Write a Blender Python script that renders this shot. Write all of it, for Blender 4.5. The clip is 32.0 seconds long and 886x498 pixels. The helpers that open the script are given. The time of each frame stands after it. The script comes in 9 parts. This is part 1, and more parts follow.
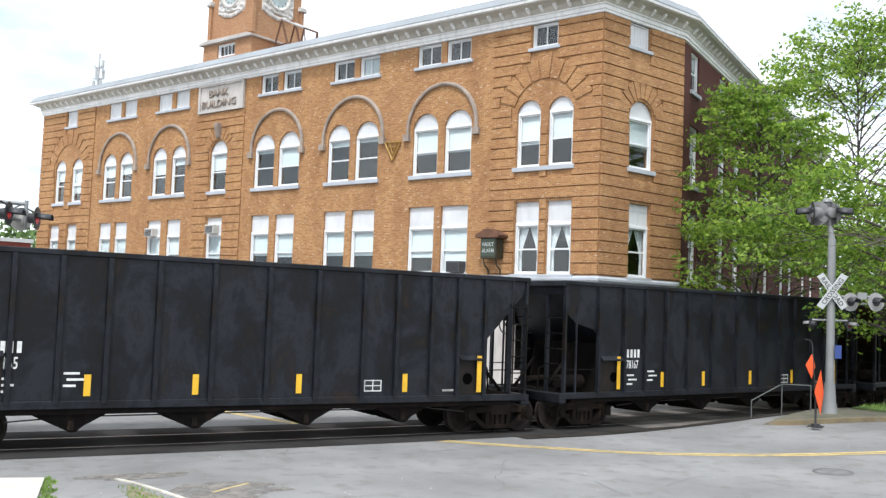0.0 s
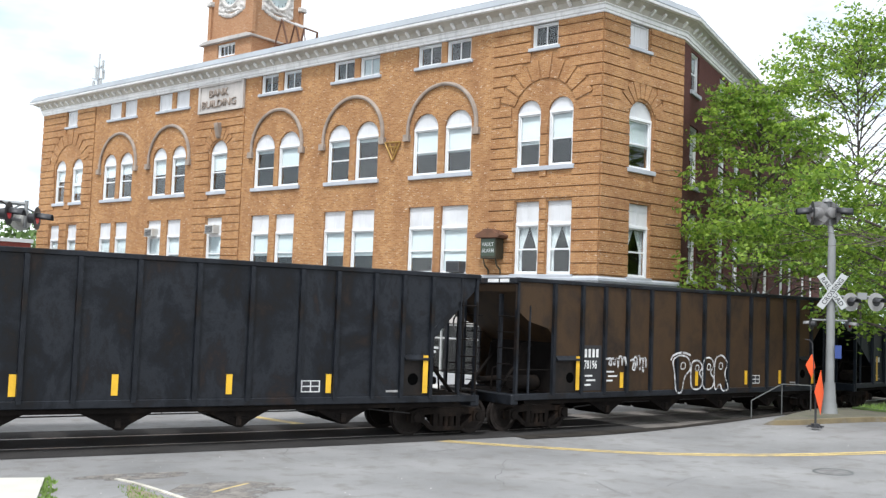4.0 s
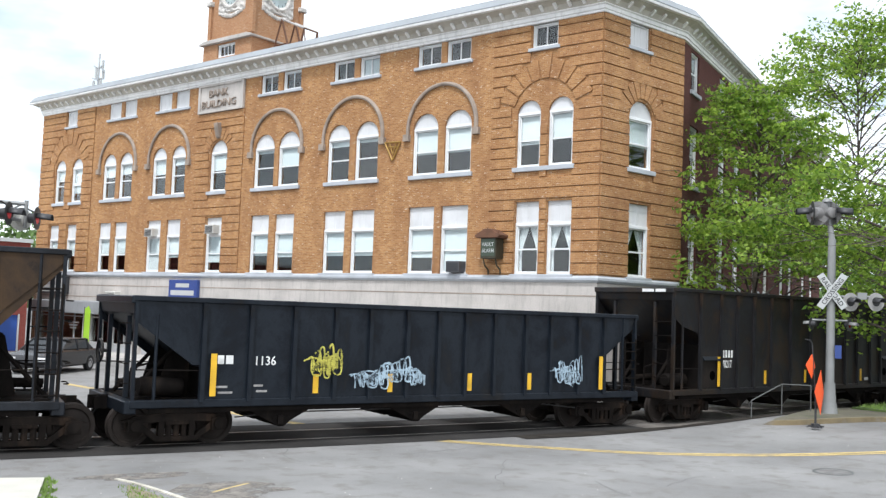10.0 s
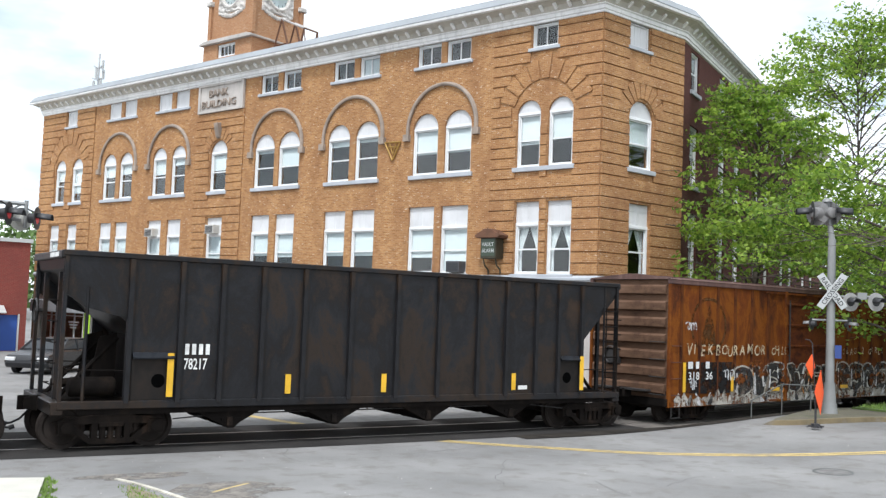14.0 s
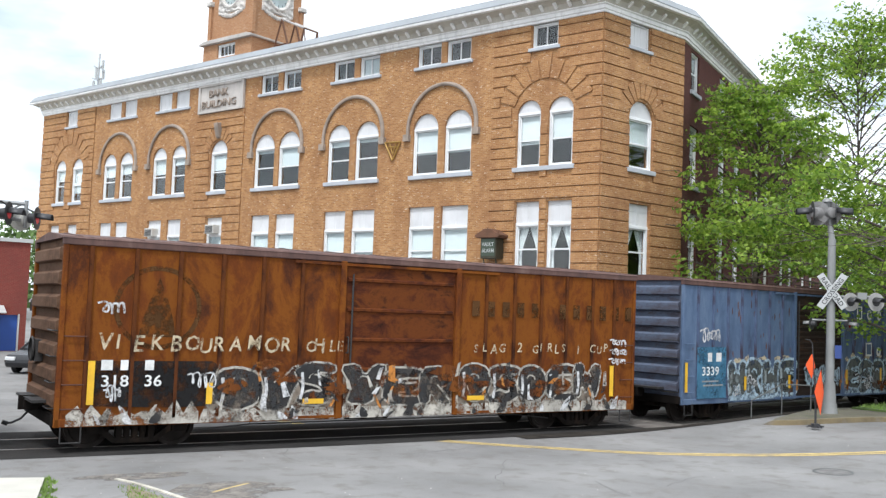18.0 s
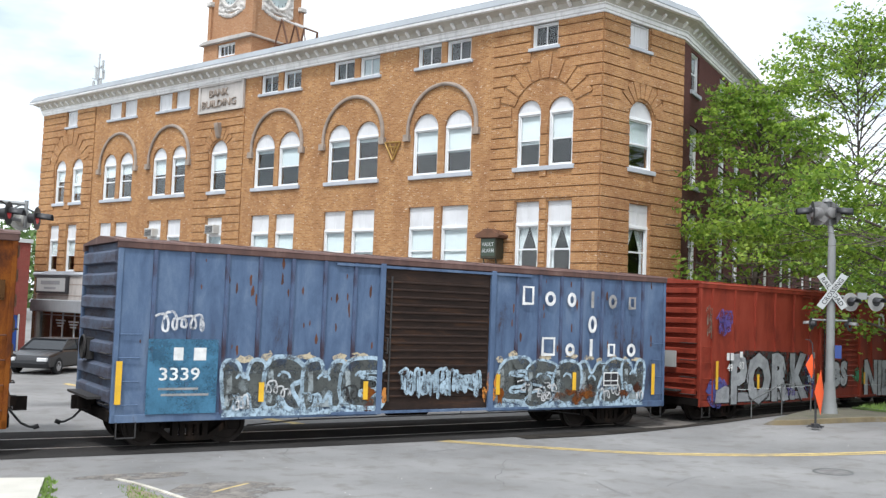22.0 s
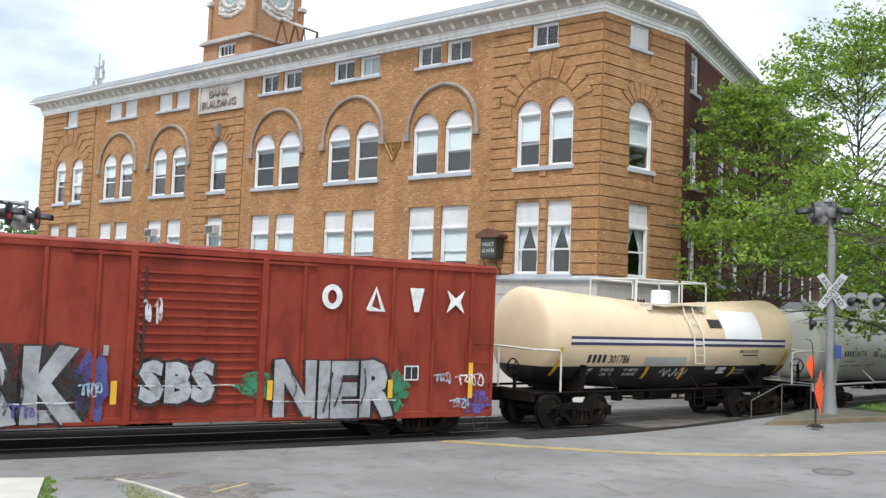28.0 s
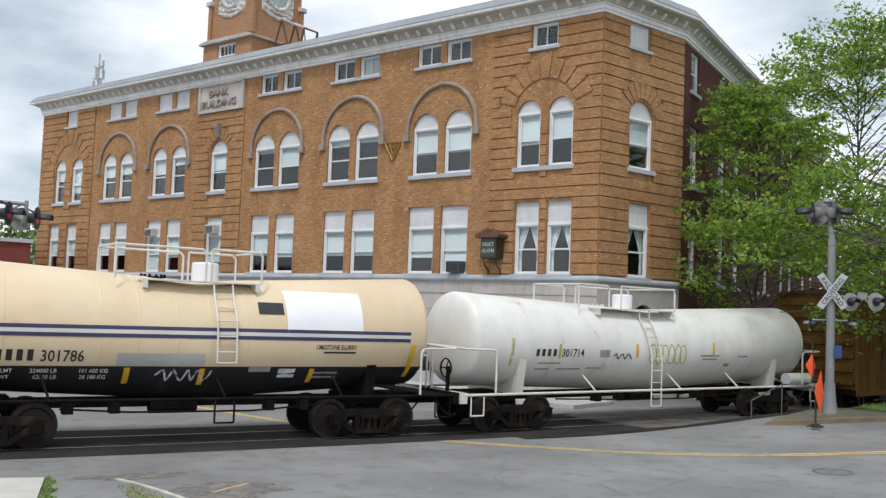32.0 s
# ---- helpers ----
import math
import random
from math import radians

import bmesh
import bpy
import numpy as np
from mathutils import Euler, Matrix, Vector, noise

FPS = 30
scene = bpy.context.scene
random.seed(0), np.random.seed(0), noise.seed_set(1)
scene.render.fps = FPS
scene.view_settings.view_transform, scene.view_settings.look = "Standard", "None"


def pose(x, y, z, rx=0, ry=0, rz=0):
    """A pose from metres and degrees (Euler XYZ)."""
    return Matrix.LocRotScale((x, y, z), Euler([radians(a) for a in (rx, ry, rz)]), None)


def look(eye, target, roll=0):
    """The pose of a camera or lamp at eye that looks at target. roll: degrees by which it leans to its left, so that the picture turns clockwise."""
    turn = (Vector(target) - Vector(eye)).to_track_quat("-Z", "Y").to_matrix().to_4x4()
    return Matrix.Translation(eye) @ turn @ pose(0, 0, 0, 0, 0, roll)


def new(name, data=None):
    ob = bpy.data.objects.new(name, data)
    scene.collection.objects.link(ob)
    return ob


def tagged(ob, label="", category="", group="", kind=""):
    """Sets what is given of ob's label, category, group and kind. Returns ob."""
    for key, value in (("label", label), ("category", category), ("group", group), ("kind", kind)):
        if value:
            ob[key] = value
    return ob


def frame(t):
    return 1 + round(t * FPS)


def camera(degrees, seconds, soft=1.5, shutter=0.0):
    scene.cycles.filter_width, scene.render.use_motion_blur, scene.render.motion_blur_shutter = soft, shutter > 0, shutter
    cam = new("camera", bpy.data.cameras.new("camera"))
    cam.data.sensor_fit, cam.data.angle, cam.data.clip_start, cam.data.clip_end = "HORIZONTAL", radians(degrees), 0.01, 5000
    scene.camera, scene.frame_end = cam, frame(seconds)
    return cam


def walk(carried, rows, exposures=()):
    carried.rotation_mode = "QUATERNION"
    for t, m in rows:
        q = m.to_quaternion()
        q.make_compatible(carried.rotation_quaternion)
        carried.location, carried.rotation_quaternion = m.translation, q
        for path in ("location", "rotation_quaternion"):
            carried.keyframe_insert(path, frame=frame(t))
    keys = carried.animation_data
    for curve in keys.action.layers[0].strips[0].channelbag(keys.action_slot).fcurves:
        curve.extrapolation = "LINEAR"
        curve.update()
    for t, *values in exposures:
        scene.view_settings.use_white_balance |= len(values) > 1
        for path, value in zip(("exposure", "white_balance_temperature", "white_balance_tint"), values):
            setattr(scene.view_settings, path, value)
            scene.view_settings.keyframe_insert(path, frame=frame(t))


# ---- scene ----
# Camera on the near side of a level crossing, hand-held still, about three metres above the rails.
EYE = Vector((0.0, 0.0, 3.02))
YAW, PITCH, ROLL = radians(28.12), radians(3.68), 2.13
AIM = EYE + Vector((math.sin(YAW) * math.cos(PITCH), math.cos(YAW) * math.cos(PITCH), math.sin(PITCH)))
cam = camera(49.39, 32.0, soft=1.35)
walk(cam, [(0, look(EYE, AIM, ROLL)), (32, look(EYE, AIM, ROLL))],
     exposures=[(0, 0.72, 6250, 10), (14, 0.64, 6250, 10), (26, 0.55, 6250, 10), (28, 0.42, 6250, 10), (30, 0.22, 6250, 10), (32, -0.05, 6250, 10)])

# ---------------------------------------------------------------- world, sun
world = bpy.data.worlds.new("sky")
world.use_nodes = True
scene.world = world
wn, wl = world.node_tree.nodes, world.node_tree.links
wn.clear()
w_out = wn.new("ShaderNodeOutputWorld")
w_bg = wn.new("ShaderNodeBackground")
w_sky = wn.new("ShaderNodeTexSky")
w_sky.sky_type, w_sky.sun_disc = "NISHITA", False
w_sky.sun_elevation, w_sky.sun_rotation = radians(59), radians(223)
w_gain = wn.new("ShaderNodeVectorMath")
w_gain.operation = "SCALE"
w_gain.inputs["Scale"].default_value = 0.11
w_tc = wn.new("ShaderNodeTexCoord")
w_map = wn.new("ShaderNodeMapping")
w_map.inputs["Scale"].default_value = (2.2, 2.2, 6.0)
w_map.inputs["Location"].default_value = (0.35, 0.1, 0.2)
w_noise = wn.new("ShaderNodeTexNoise")
w_noise.inputs["Scale"].default_value, w_noise.inputs["Detail"].default_value = 1.3, 6.0
w_ramp = wn.new("ShaderNodeValToRGB")
w_ramp.color_ramp.elements[0].position, w_ramp.color_ramp.elements[0].color = 0.34, (0.52, 0.61, 0.68, 1)
w_ramp.color_ramp.elements[1].position, w_ramp.color_ramp.elements[1].color = 0.53, (1.19, 1.22, 1.24, 1)
w_mix = wn.new("ShaderNodeMix")
w_mix.data_type = "RGBA"
w_mix.inputs["Factor"].default_value = 0.86
wl.new(w_sky.outputs[0], w_gain.inputs[0])
wl.new(w_tc.outputs["Generated"], w_map.inputs["Vector"])
wl.new(w_map.outputs[0], w_noise.inputs["Vector"])
wl.new(w_noise.outputs["Fac"], w_ramp.inputs[0])
wl.new(w_gain.outputs[0], w_mix.inputs["A"])
wl.new(w_ramp.outputs[0], w_mix.inputs["B"])
wl.new(w_mix.outputs["Result"], w_bg.inputs["Color"])
w_bg.inputs["Strength"].default_value = 1.0
wl.new(w_bg.outputs[0], w_out.inputs[0])

sun = new("sun", bpy.data.lights.new("sun", "SUN"))
sun.data.energy, sun.data.angle, sun.data.color = 1.9, radians(9), (1.0, 0.985, 0.97)
sun.matrix_world = look((-14, -15, 34), (0, 0, 0))


# ---------------------------------------------------------------- mesh helpers
def box(bm, x0, x1, y0, y1, z0, z1):
    v = [bm.verts.new((x, y, z)) for z in (z0, z1) for y in (y0, y1) for x in (x0, x1)]
    for f in ((0, 2, 3, 1), (4, 5, 7, 6), (0, 1, 5, 4), (2, 6, 7, 3), (0, 4, 6, 2), (1, 3, 7, 5)):
        bm.faces.new([v[i] for i in f])
    return v


def prism(bm, poly, a, b, axis="y"):
    """Extrude a polygon. axis y: polygon in x, z; axis x: in y, z; axis z: in x, y."""
    def at(p, q):
        return {"y": (p[0], q, p[1]), "x": (q, p[0], p[1]), "z": (p[0], p[1], q)}[axis]
    lo = [bm.verts.new(at(p, a)) for p in poly]
    hi = [bm.verts.new(at(p, b)) for p in poly]
    n = len(poly)
    bm.faces.new(lo)
    bm.faces.new(hi[::-1])
    for i in range(n):
        bm.faces.new((lo[i], hi[i], hi[(i + 1) % n], lo[(i + 1) % n]))


def rod(bm, p, q, r, seg=8, r2=None):
    p, q = Vector(p), Vector(q)
    d = (q - p).normalized()
    u = d.orthogonal().normalized()
    w = d.cross(u)
    r2 = r if r2 is None else r2
    ring = []
    for c, rr in ((p, r), (q, r2)):
        ring.append([bm.verts.new(c + rr * (math.cos(2 * math.pi * i / seg) * u + math.sin(2 * math.pi * i / seg) * w)) for i in range(seg)])
    for i in range(seg):
        bm.faces.new((ring[0][i], ring[0][(i + 1) % seg], ring[1][(i + 1) % seg], ring[1][i]))
    bm.faces.new(ring[0][::-1])
    bm.faces.new(ring[1])


def pipe(bm, pts, r, seg=6):
    for a, b in zip(pts, pts[1:]):
        rod(bm, a, b, r, seg)


def lathe(bm, prof, axis_o, axis_d, seg=24):
    """Turn a profile of (along, radius) round an axis."""
    o, d = Vector(axis_o), Vector(axis_d).normalized()
    u = d.orthogonal().normalized()
    w = d.cross(u)
    rings = []
    for a, r in prof:
        c = o + d * a
        if r < 1e-5:
            rings.append([bm.verts.new(c)])
        else:
            rings.append([bm.verts.new(c + r * (math.cos(2 * math.pi * i / seg) * u + math.sin(2 * math.pi * i / seg) * w)) for i in range(seg)])
    for A, B in zip(rings, rings[1:]):
        for i in range(seg):
            j = (i + 1) % seg
            if len(A) == 1 and len(B) > 1:
                bm.faces.new((A[0], B[j], B[i]))
            elif len(B) == 1 and len(A) > 1:
                bm.faces.new((A[i], A[j], B[0]))
            elif len(A) > 1:
                bm.faces.new((A[i], A[j], B[j], B[i]))


def fresh(fn, *args, **kw):
    bm = bmesh.new()
    fn(bm, *args, **kw)
    return bm


def smooth_by(me, limit=0.7):
    for p in me.polygons:
        p.use_smooth = True
    me.set_sharp_from_angle(angle=limit)


def mesh_of(name, bm, material, smooth=False):
    bmesh.ops.recalc_face_normals(bm, faces=bm.faces)
    me = bpy.data.meshes.new(name)
    bm.to_mesh(me)
    bm.free()
    if material is not None:
        me.materials.append(material)
    if smooth:
        smooth_by(me)
    return me


def part(name, bm, material, parent, label="", smooth=False, bevel=0.0):
    """Link a bmesh as one mesh object under a thing or a part."""
    ob = new(name, mesh_of(name, bm, material, smooth))
    ob.parent = parent
    if bevel:
        mod = ob.modifiers.new("edge", "BEVEL")
        mod.width, mod.segments, mod.limit_method = bevel, 1, "ANGLE"
    if label:
        tagged(ob, label=label)
    return ob


def shared(name, me, parent, m=None, label=""):
    ob = new(name, me)
    ob.parent = parent
    if m is not None:
        ob.matrix_basis = m
    if label:
        tagged(ob, label=label)
    return ob


def thing(name, label, category, m=None, group="", kind=""):
    ob = new(name)
    ob.empty_display_size = 0.2
    if m is not None:
        ob.matrix_basis = m
    return tagged(ob, label, category, group, kind)


# ---------------------------------------------------------------- materials
def mat(name, col, rough=0.7, metal=0.0, vary=0.25, scale=3.0, fine=40.0, bump=0.15, dark=None, dirt=0.0, spec=0.5,
        streak=0.0, bumpdist=0.01, jitter=0.0):
    """Painted, metal or mineral surface: two scales of variation, bump, optional dirt patches and vertical streaks."""
    m = bpy.data.materials.new(name)
    m.use_nodes = True
    n, l = m.node_tree.nodes, m.node_tree.links
    b = n["Principled BSDF"]
    b.inputs["Roughness"].default_value, b.inputs["Metallic"].default_value = rough, metal
    b.inputs["Specular IOR Level"].default_value = spec
    tc = n.new("ShaderNodeTexCoord")
    big = n.new("ShaderNodeTexNoise")
    big.inputs["Scale"].default_value, big.inputs["Detail"].default_value = scale / 3.0, 5.0
    small = n.new("ShaderNodeTexNoise")
    small.inputs["Scale"].default_value, small.inputs["Detail"].default_value = fine, 3.0
    l.new(tc.outputs["Object"], big.inputs["Vector"])
    l.new(tc.outputs["Object"], small.inputs["Vector"])
    add = n.new("ShaderNodeMath")
    add.operation = "MULTIPLY_ADD"
    l.new(small.outputs["Fac"], add.inputs[0])
    add.inputs[1].default_value = 0.35
    l.new(big.outputs["Fac"], add.inputs[2])
    ramp = n.new("ShaderNodeMapRange")
    ramp.inputs["From Min"].default_value, ramp.inputs["From Max"].default_value = 0.42, 0.92
    ramp.inputs["To Min"].default_value, ramp.inputs["To Max"].default_value = 1 - vary, 1 + vary
    l.new(add.outputs[0], ramp.inputs["Value"])
    mul = n.new("ShaderNodeVectorMath")
    mul.operation = "SCALE"
    mul.inputs[0].default_value = col[:3]
    l.new(ramp.outputs[0], mul.inputs["Scale"])
    out = mul.outputs[0]
    if jitter:
        oi = n.new("ShaderNodeObjectInfo")
        jr = n.new("ShaderNodeMapRange")
        jr.inputs["To Min"].default_value, jr.inputs["To Max"].default_value = 1 - jitter, 1 + jitter
        l.new(oi.outputs["Random"], jr.inputs["Value"])
        jm = n.new("ShaderNodeVectorMath")
        jm.operation = "SCALE"
        l.new(out, jm.inputs[0])
        l.new(jr.outputs[0], jm.inputs["Scale"])
        out = jm.outputs[0]
    if dirt or streak:
        dn = n.new("ShaderNodeTexNoise")
        mp = n.new("ShaderNodeMapping")
        mp.inputs["Scale"].default_value = (3.0, 3.0, 0.5) if streak else (1.2, 1.2, 1.2)
        dn.inputs["Detail"].default_value, dn.inputs["Scale"].default_value = 6.0, 1.6
        dn.inputs["Roughness"].default_value = 0.65
        l.new(tc.outputs["Object"], mp.inputs["Vector"])
        l.new(mp.outputs[0], dn.inputs["Vector"])
        dr = n.new("ShaderNodeMapRange")
        dr.inputs["From Min"].default_value, dr.inputs["From Max"].default_value = 0.50, 0.68
        dr.inputs["To Max"].default_value = max(dirt, streak)
        l.new(dn.outputs["Fac"], dr.inputs["Value"])
        mix = n.new("ShaderNodeMix")
        mix.data_type = "RGBA"
        l.new(dr.outputs[0], mix.inputs["Factor"])
        l.new(out, mix.inputs["A"])
        mix.inputs["B"].default_value = (*(dark or (0.05, 0.04, 0.03)), 1)
        out = mix.outputs["Result"]
    l.new(out, b.inputs["Base Color"])
    if bump:
        bp = n.new("ShaderNodeBump")
        bp.inputs["Strength"].default_value, bp.inputs["Distance"].default_value = bump, bumpdist
        l.new(small.outputs["Fac"], bp.inputs["Height"])
        l.new(bp.outputs[0], b.inputs["Normal"])
    return m


def brick_mat(name, c1, c2, mortar, patch, wide=0.21, high=0.068, axes="xz", amount=0.5, chips=0.0):
    """Brickwork at true size in the object's own x, z with weathered patches."""
    m = bpy.data.materials.new(name)
    m.use_nodes = True
    n, l = m.node_tree.nodes, m.node_tree.links
    b = n["Principled BSDF"]
    b.inputs["Roughness"].default_value = 0.9
    b.inputs["Specular IOR Level"].default_value = 0.2
    tc = n.new("ShaderNodeTexCoord")
    sep = n.new("ShaderNodeSeparateXYZ")
    l.new(tc.outputs["Object"], sep.inputs[0])
    com = n.new("ShaderNodeCombineXYZ")
    add = n.new("ShaderNodeMath")
    l.new(sep.outputs["X"], add.inputs[0])
    l.new(sep.outputs["Y"], add.inputs[1])
    l.new(add.outputs[0], com.inputs["X"])
    l.new(sep.outputs["Z"], com.inputs["Y"])
    br = n.new("ShaderNodeTexBrick")
    br.inputs["Scale"].default_value = 1.0
    br.inputs["Brick Width"].default_value, br.inputs["Row Height"].default_value = wide, high
    br.inputs["Mortar Size"].default_value = 0.006
    br.inputs["Color1"].default_value, br.inputs["Color2"].default_value = (*c1, 1), (*c2, 1)
    br.inputs["Mortar"].default_value = (*mortar, 1)
    l.new(com.outputs[0], br.inputs["Vector"])
    mp = n.new("ShaderNodeMapping")
    mp.inputs["Scale"].default_value = (1.0, 1.0, 0.45)
    nz = n.new("ShaderNodeTexNoise")
    nz.inputs["Scale"].default_value, nz.inputs["Detail"].default_value, nz.inputs["Roughness"].default_value = 0.8, 8.0, 0.7
    l.new(tc.outputs["Object"], mp.inputs["Vector"])
    l.new(mp.outputs[0], nz.inputs["Vector"])
    mr = n.new("ShaderNodeMapRange")
    mr.inputs["From Min"].default_value, mr.inputs["From Max"].default_value, mr.inputs["To Max"].default_value = 0.42, 0.7, amount
    l.new(nz.outputs["Fac"], mr.inputs["Value"])
    mix = n.new("ShaderNodeMix")
    mix.data_type = "RGBA"
    l.new(mr.outputs[0], mix.inputs["Factor"])
    l.new(br.outputs["Color"], mix.inputs["A"])
    mix.inputs["B"].default_value = (*patch, 1)
    nb = n.new("ShaderNodeTexNoise")
    nb.inputs["Scale"].default_value, nb.inputs["Detail"].default_value = 14.0, 4.0
    l.new(tc.outputs["Object"], nb.inputs["Vector"])
    mr2 = n.new("ShaderNodeMapRange")
    mr2.inputs["From Min"].default_value, mr2.inputs["From Max"].default_value = 0.3, 0.7
    mr2.inputs["To Min"].default_value, mr2.inputs["To Max"].default_value = 0.92, 1.08
    l.new(nb.outputs["Fac"], mr2.inputs["Value"])
    sc = n.new("ShaderNodeVectorMath")
    sc.operation = "SCALE"
    l.new(mix.outputs["Result"], sc.inputs[0])
    l.new(mr2.outputs[0], sc.inputs["Scale"])
    out = sc.outputs[0]
    if chips:
        # pale lime smears and chipped spots, and a few sooty ones, longer than high
        for seed, lo, hi, col, amt in ((3.1, 0.66, 0.69, (0.62, 0.50, 0.38), chips), (8.7, 0.655, 0.69, (0.14, 0.075, 0.045), chips * 0.7)):
            ms = n.new("ShaderNodeMapping")
            ms.inputs["Scale"].default_value, ms.inputs["Location"].default_value = (2.6, 2.6, 10.0), (seed, seed, seed)
            ns = n.new("ShaderNodeTexNoise")
            ns.inputs["Scale"].default_value, ns.inputs["Detail"].default_value, ns.inputs["Roughness"].default_value = 2.0, 2.0, 0.5
            l.new(tc.outputs["Object"], ms.inputs["Vector"])
            l.new(ms.outputs[0], ns.inputs["Vector"])
            rs = n.new("ShaderNodeMapRange")
            rs.inputs["From Min"].default_value, rs.inputs["From Max"].default_value, rs.inputs["To Max"].default_value = lo, hi, amt
            l.new(ns.outputs["Fac"], rs.inputs["Value"])
            mc = n.new("ShaderNodeMix")
            mc.data_type = "RGBA"
            l.new(rs.outputs[0], mc.inputs["Factor"])
            l.new(out, mc.inputs["A"])
            mc.inputs["B"].default_value = (*col, 1)
            out = mc.outputs["Result"]
    l.new(out, b.inputs["Base Color"])
    bp = n.new("ShaderNodeBump")
    bp.inputs["Strength"].default_value, bp.inputs["Distance"].default_value = 0.6, 0.01
    bp.invert = True
    l.new(br.outputs["Fac"], bp.inputs["Height"])
    l.new(bp.outputs[0], b.inputs["Normal"])
    return m


def worn(m, amount=0.5, scale=2.6):
    """Let old spray paint break up: parts of it turn clear by noise."""
    n, l = m.node_tree.nodes, m.node_tree.links
    tc, a = n.new("ShaderNodeTexCoord"), n.new("ShaderNodeTexNoise")
    a.inputs["Scale"].default_value, a.inputs["Detail"].default_value, a.inputs["Roughness"].default_value = scale, 8.0, 0.75
    l.new(tc.outputs["Object"], a.inputs["Vector"])
    r = n.new("ShaderNodeMapRange")
    r.inputs["From Min"].default_value, r.inputs["From Max"].default_value = 0.46, 0.60
    r.inputs["To Max"].default_value = amount
    l.new(a.outputs["Fac"], r.inputs["Value"])
    t, x = n.new("ShaderNodeBsdfTransparent"), n.new("ShaderNodeMixShader")
    l.new(r.outputs[0], x.inputs[0])
    l.new(n["Principled BSDF"].outputs[0], x.inputs[1])
    l.new(t.outputs[0], x.inputs[2])
    l.new(x.outputs[0], n["Material Output"].inputs[0])
    return m


def glass_mat(name, tint=(0.02, 0.025, 0.03)):
    m = bpy.data.materials.new(name)
    m.use_nodes = True
    b = m.node_tree.nodes["Principled BSDF"]
    b.inputs["Base Color"].default_value = (*tint, 1)
    b.inputs["Roughness"].default_value = 0.06
    b.inputs["Specular IOR Level"].default_value = 0.6
    return m


def glow_mat(name, col, power):
    m = mat(name, col, rough=0.3, bump=0)
    b = m.node_tree.nodes["Principled BSDF"]
    b.inputs["Emission Color"].default_value = (*col, 1)
    b.inputs["Emission Strength"].default_value = power
    return m


BRICK = brick_mat("yellow_brick", (0.470, 0.255, 0.108), (0.315, 0.152, 0.058), (0.45, 0.31, 0.19), (0.245, 0.116, 0.056), amount=0.78, chips=0.8)
BRICK_SIDE = brick_mat("red_brick", (0.115, 0.042, 0.034), (0.085, 0.032, 0.028), (0.12, 0.065, 0.055), (0.07, 0.03, 0.026))
BRICK_RED = brick_mat("far_red_brick", (0.22, 0.05, 0.04), (0.18, 0.045, 0.035), (0.24, 0.10, 0.08), (0.15, 0.05, 0.045))
LIMESTONE = mat("limestone", (0.47, 0.437, 0.405), 0.85, vary=0.18, scale=2.5, fine=18, dirt=0.35, dark=(0.22, 0.2, 0.18), streak=0.3)
TRIM_PAINT = mat("painted_cornice", (0.76, 0.755, 0.74), 0.6, vary=0.12, scale=2.0, streak=0.3, dark=(0.28, 0.27, 0.26))
SILL_STONE = mat("sill_stone", (0.42, 0.44, 0.47), 0.8, vary=0.15, scale=4)
GUTTER_METAL = mat("grey_gutter_metal", (0.30, 0.32, 0.335), 0.5, metal=0.2, vary=0.14, scale=1.5, streak=0.3, dark=(0.24, 0.25, 0.27))
HOOD = mat("hood_terracotta", (0.30, 0.245, 0.20), 0.85, vary=0.3, scale=6, fine=50)
WINDOW_WHITE = mat("white_window_paint", (0.74, 0.75, 0.75), 0.5, vary=0.10, scale=5, bump=0.05)
SHADE_WHITE = mat("window_shade", (0.68, 0.72, 0.73), 0.8, vary=0.06, scale=3, bump=0.02)
PANEL_WHITE = mat("white_panel", (0.64, 0.645, 0.65), 0.6, vary=0.10, scale=4, bump=0.05, streak=0.25, dark=(0.45, 0.44, 0.42))
GLASS = glass_mat("window_glass")
ROOM_DARK = mat("unlit_room_dark", (0.035, 0.033, 0.032), 0.9, vary=0.4, scale=2)
CURTAIN = mat("curtain", (0.72, 0.74, 0.75), 0.9, vary=0.12, scale=10, bump=0.1)
ASPHALT = mat("asphalt", (0.226, 0.222, 0.216), 0.92, vary=0.26, scale=1.1, fine=70, bump=0.8, bumpdist=0.010, dirt=0.65, dark=(0.160, 0.149, 0.134), spec=0.15)
# tar at the rails, blackened further to hold the train's shadow
TRACK_TAR_SHADED = mat("tar_with_train_shade", (0.038, 0.036, 0.0345), 0.9, vary=0.35, scale=2.0, fine=60, bump=0.6, bumpdist=0.01, dirt=0.4, dark=(0.055, 0.05, 0.045), spec=0.06)
CRACK = mat("tar_crack", (0.13, 0.127, 0.122), 0.9, vary=0.3, scale=8)
CONCRETE = mat("concrete", (0.46, 0.44, 0.41), 0.9, vary=0.14, scale=3, fine=60, dirt=0.3, dark=(0.28, 0.26, 0.22))
YELLOW_LINE = mat("yellow_road_paint", (0.47, 0.355, 0.15), 0.85, vary=0.3, scale=14, dirt=0.85, dark=(0.27, 0.235, 0.17))
GRASS_SOIL = mat("grass_soil", (0.075, 0.115, 0.03), 0.95, vary=0.4, scale=6, fine=80, bump=0.5)
BALLAST = mat("ballast", (0.14, 0.125, 0.11), 0.95, vary=0.4, scale=5, fine=30, bump=0.8, bumpdist=0.03)
STEEL_RAIL = mat("rail_steel", (0.30, 0.27, 0.25), 0.35, metal=0.9, vary=0.2, scale=5)


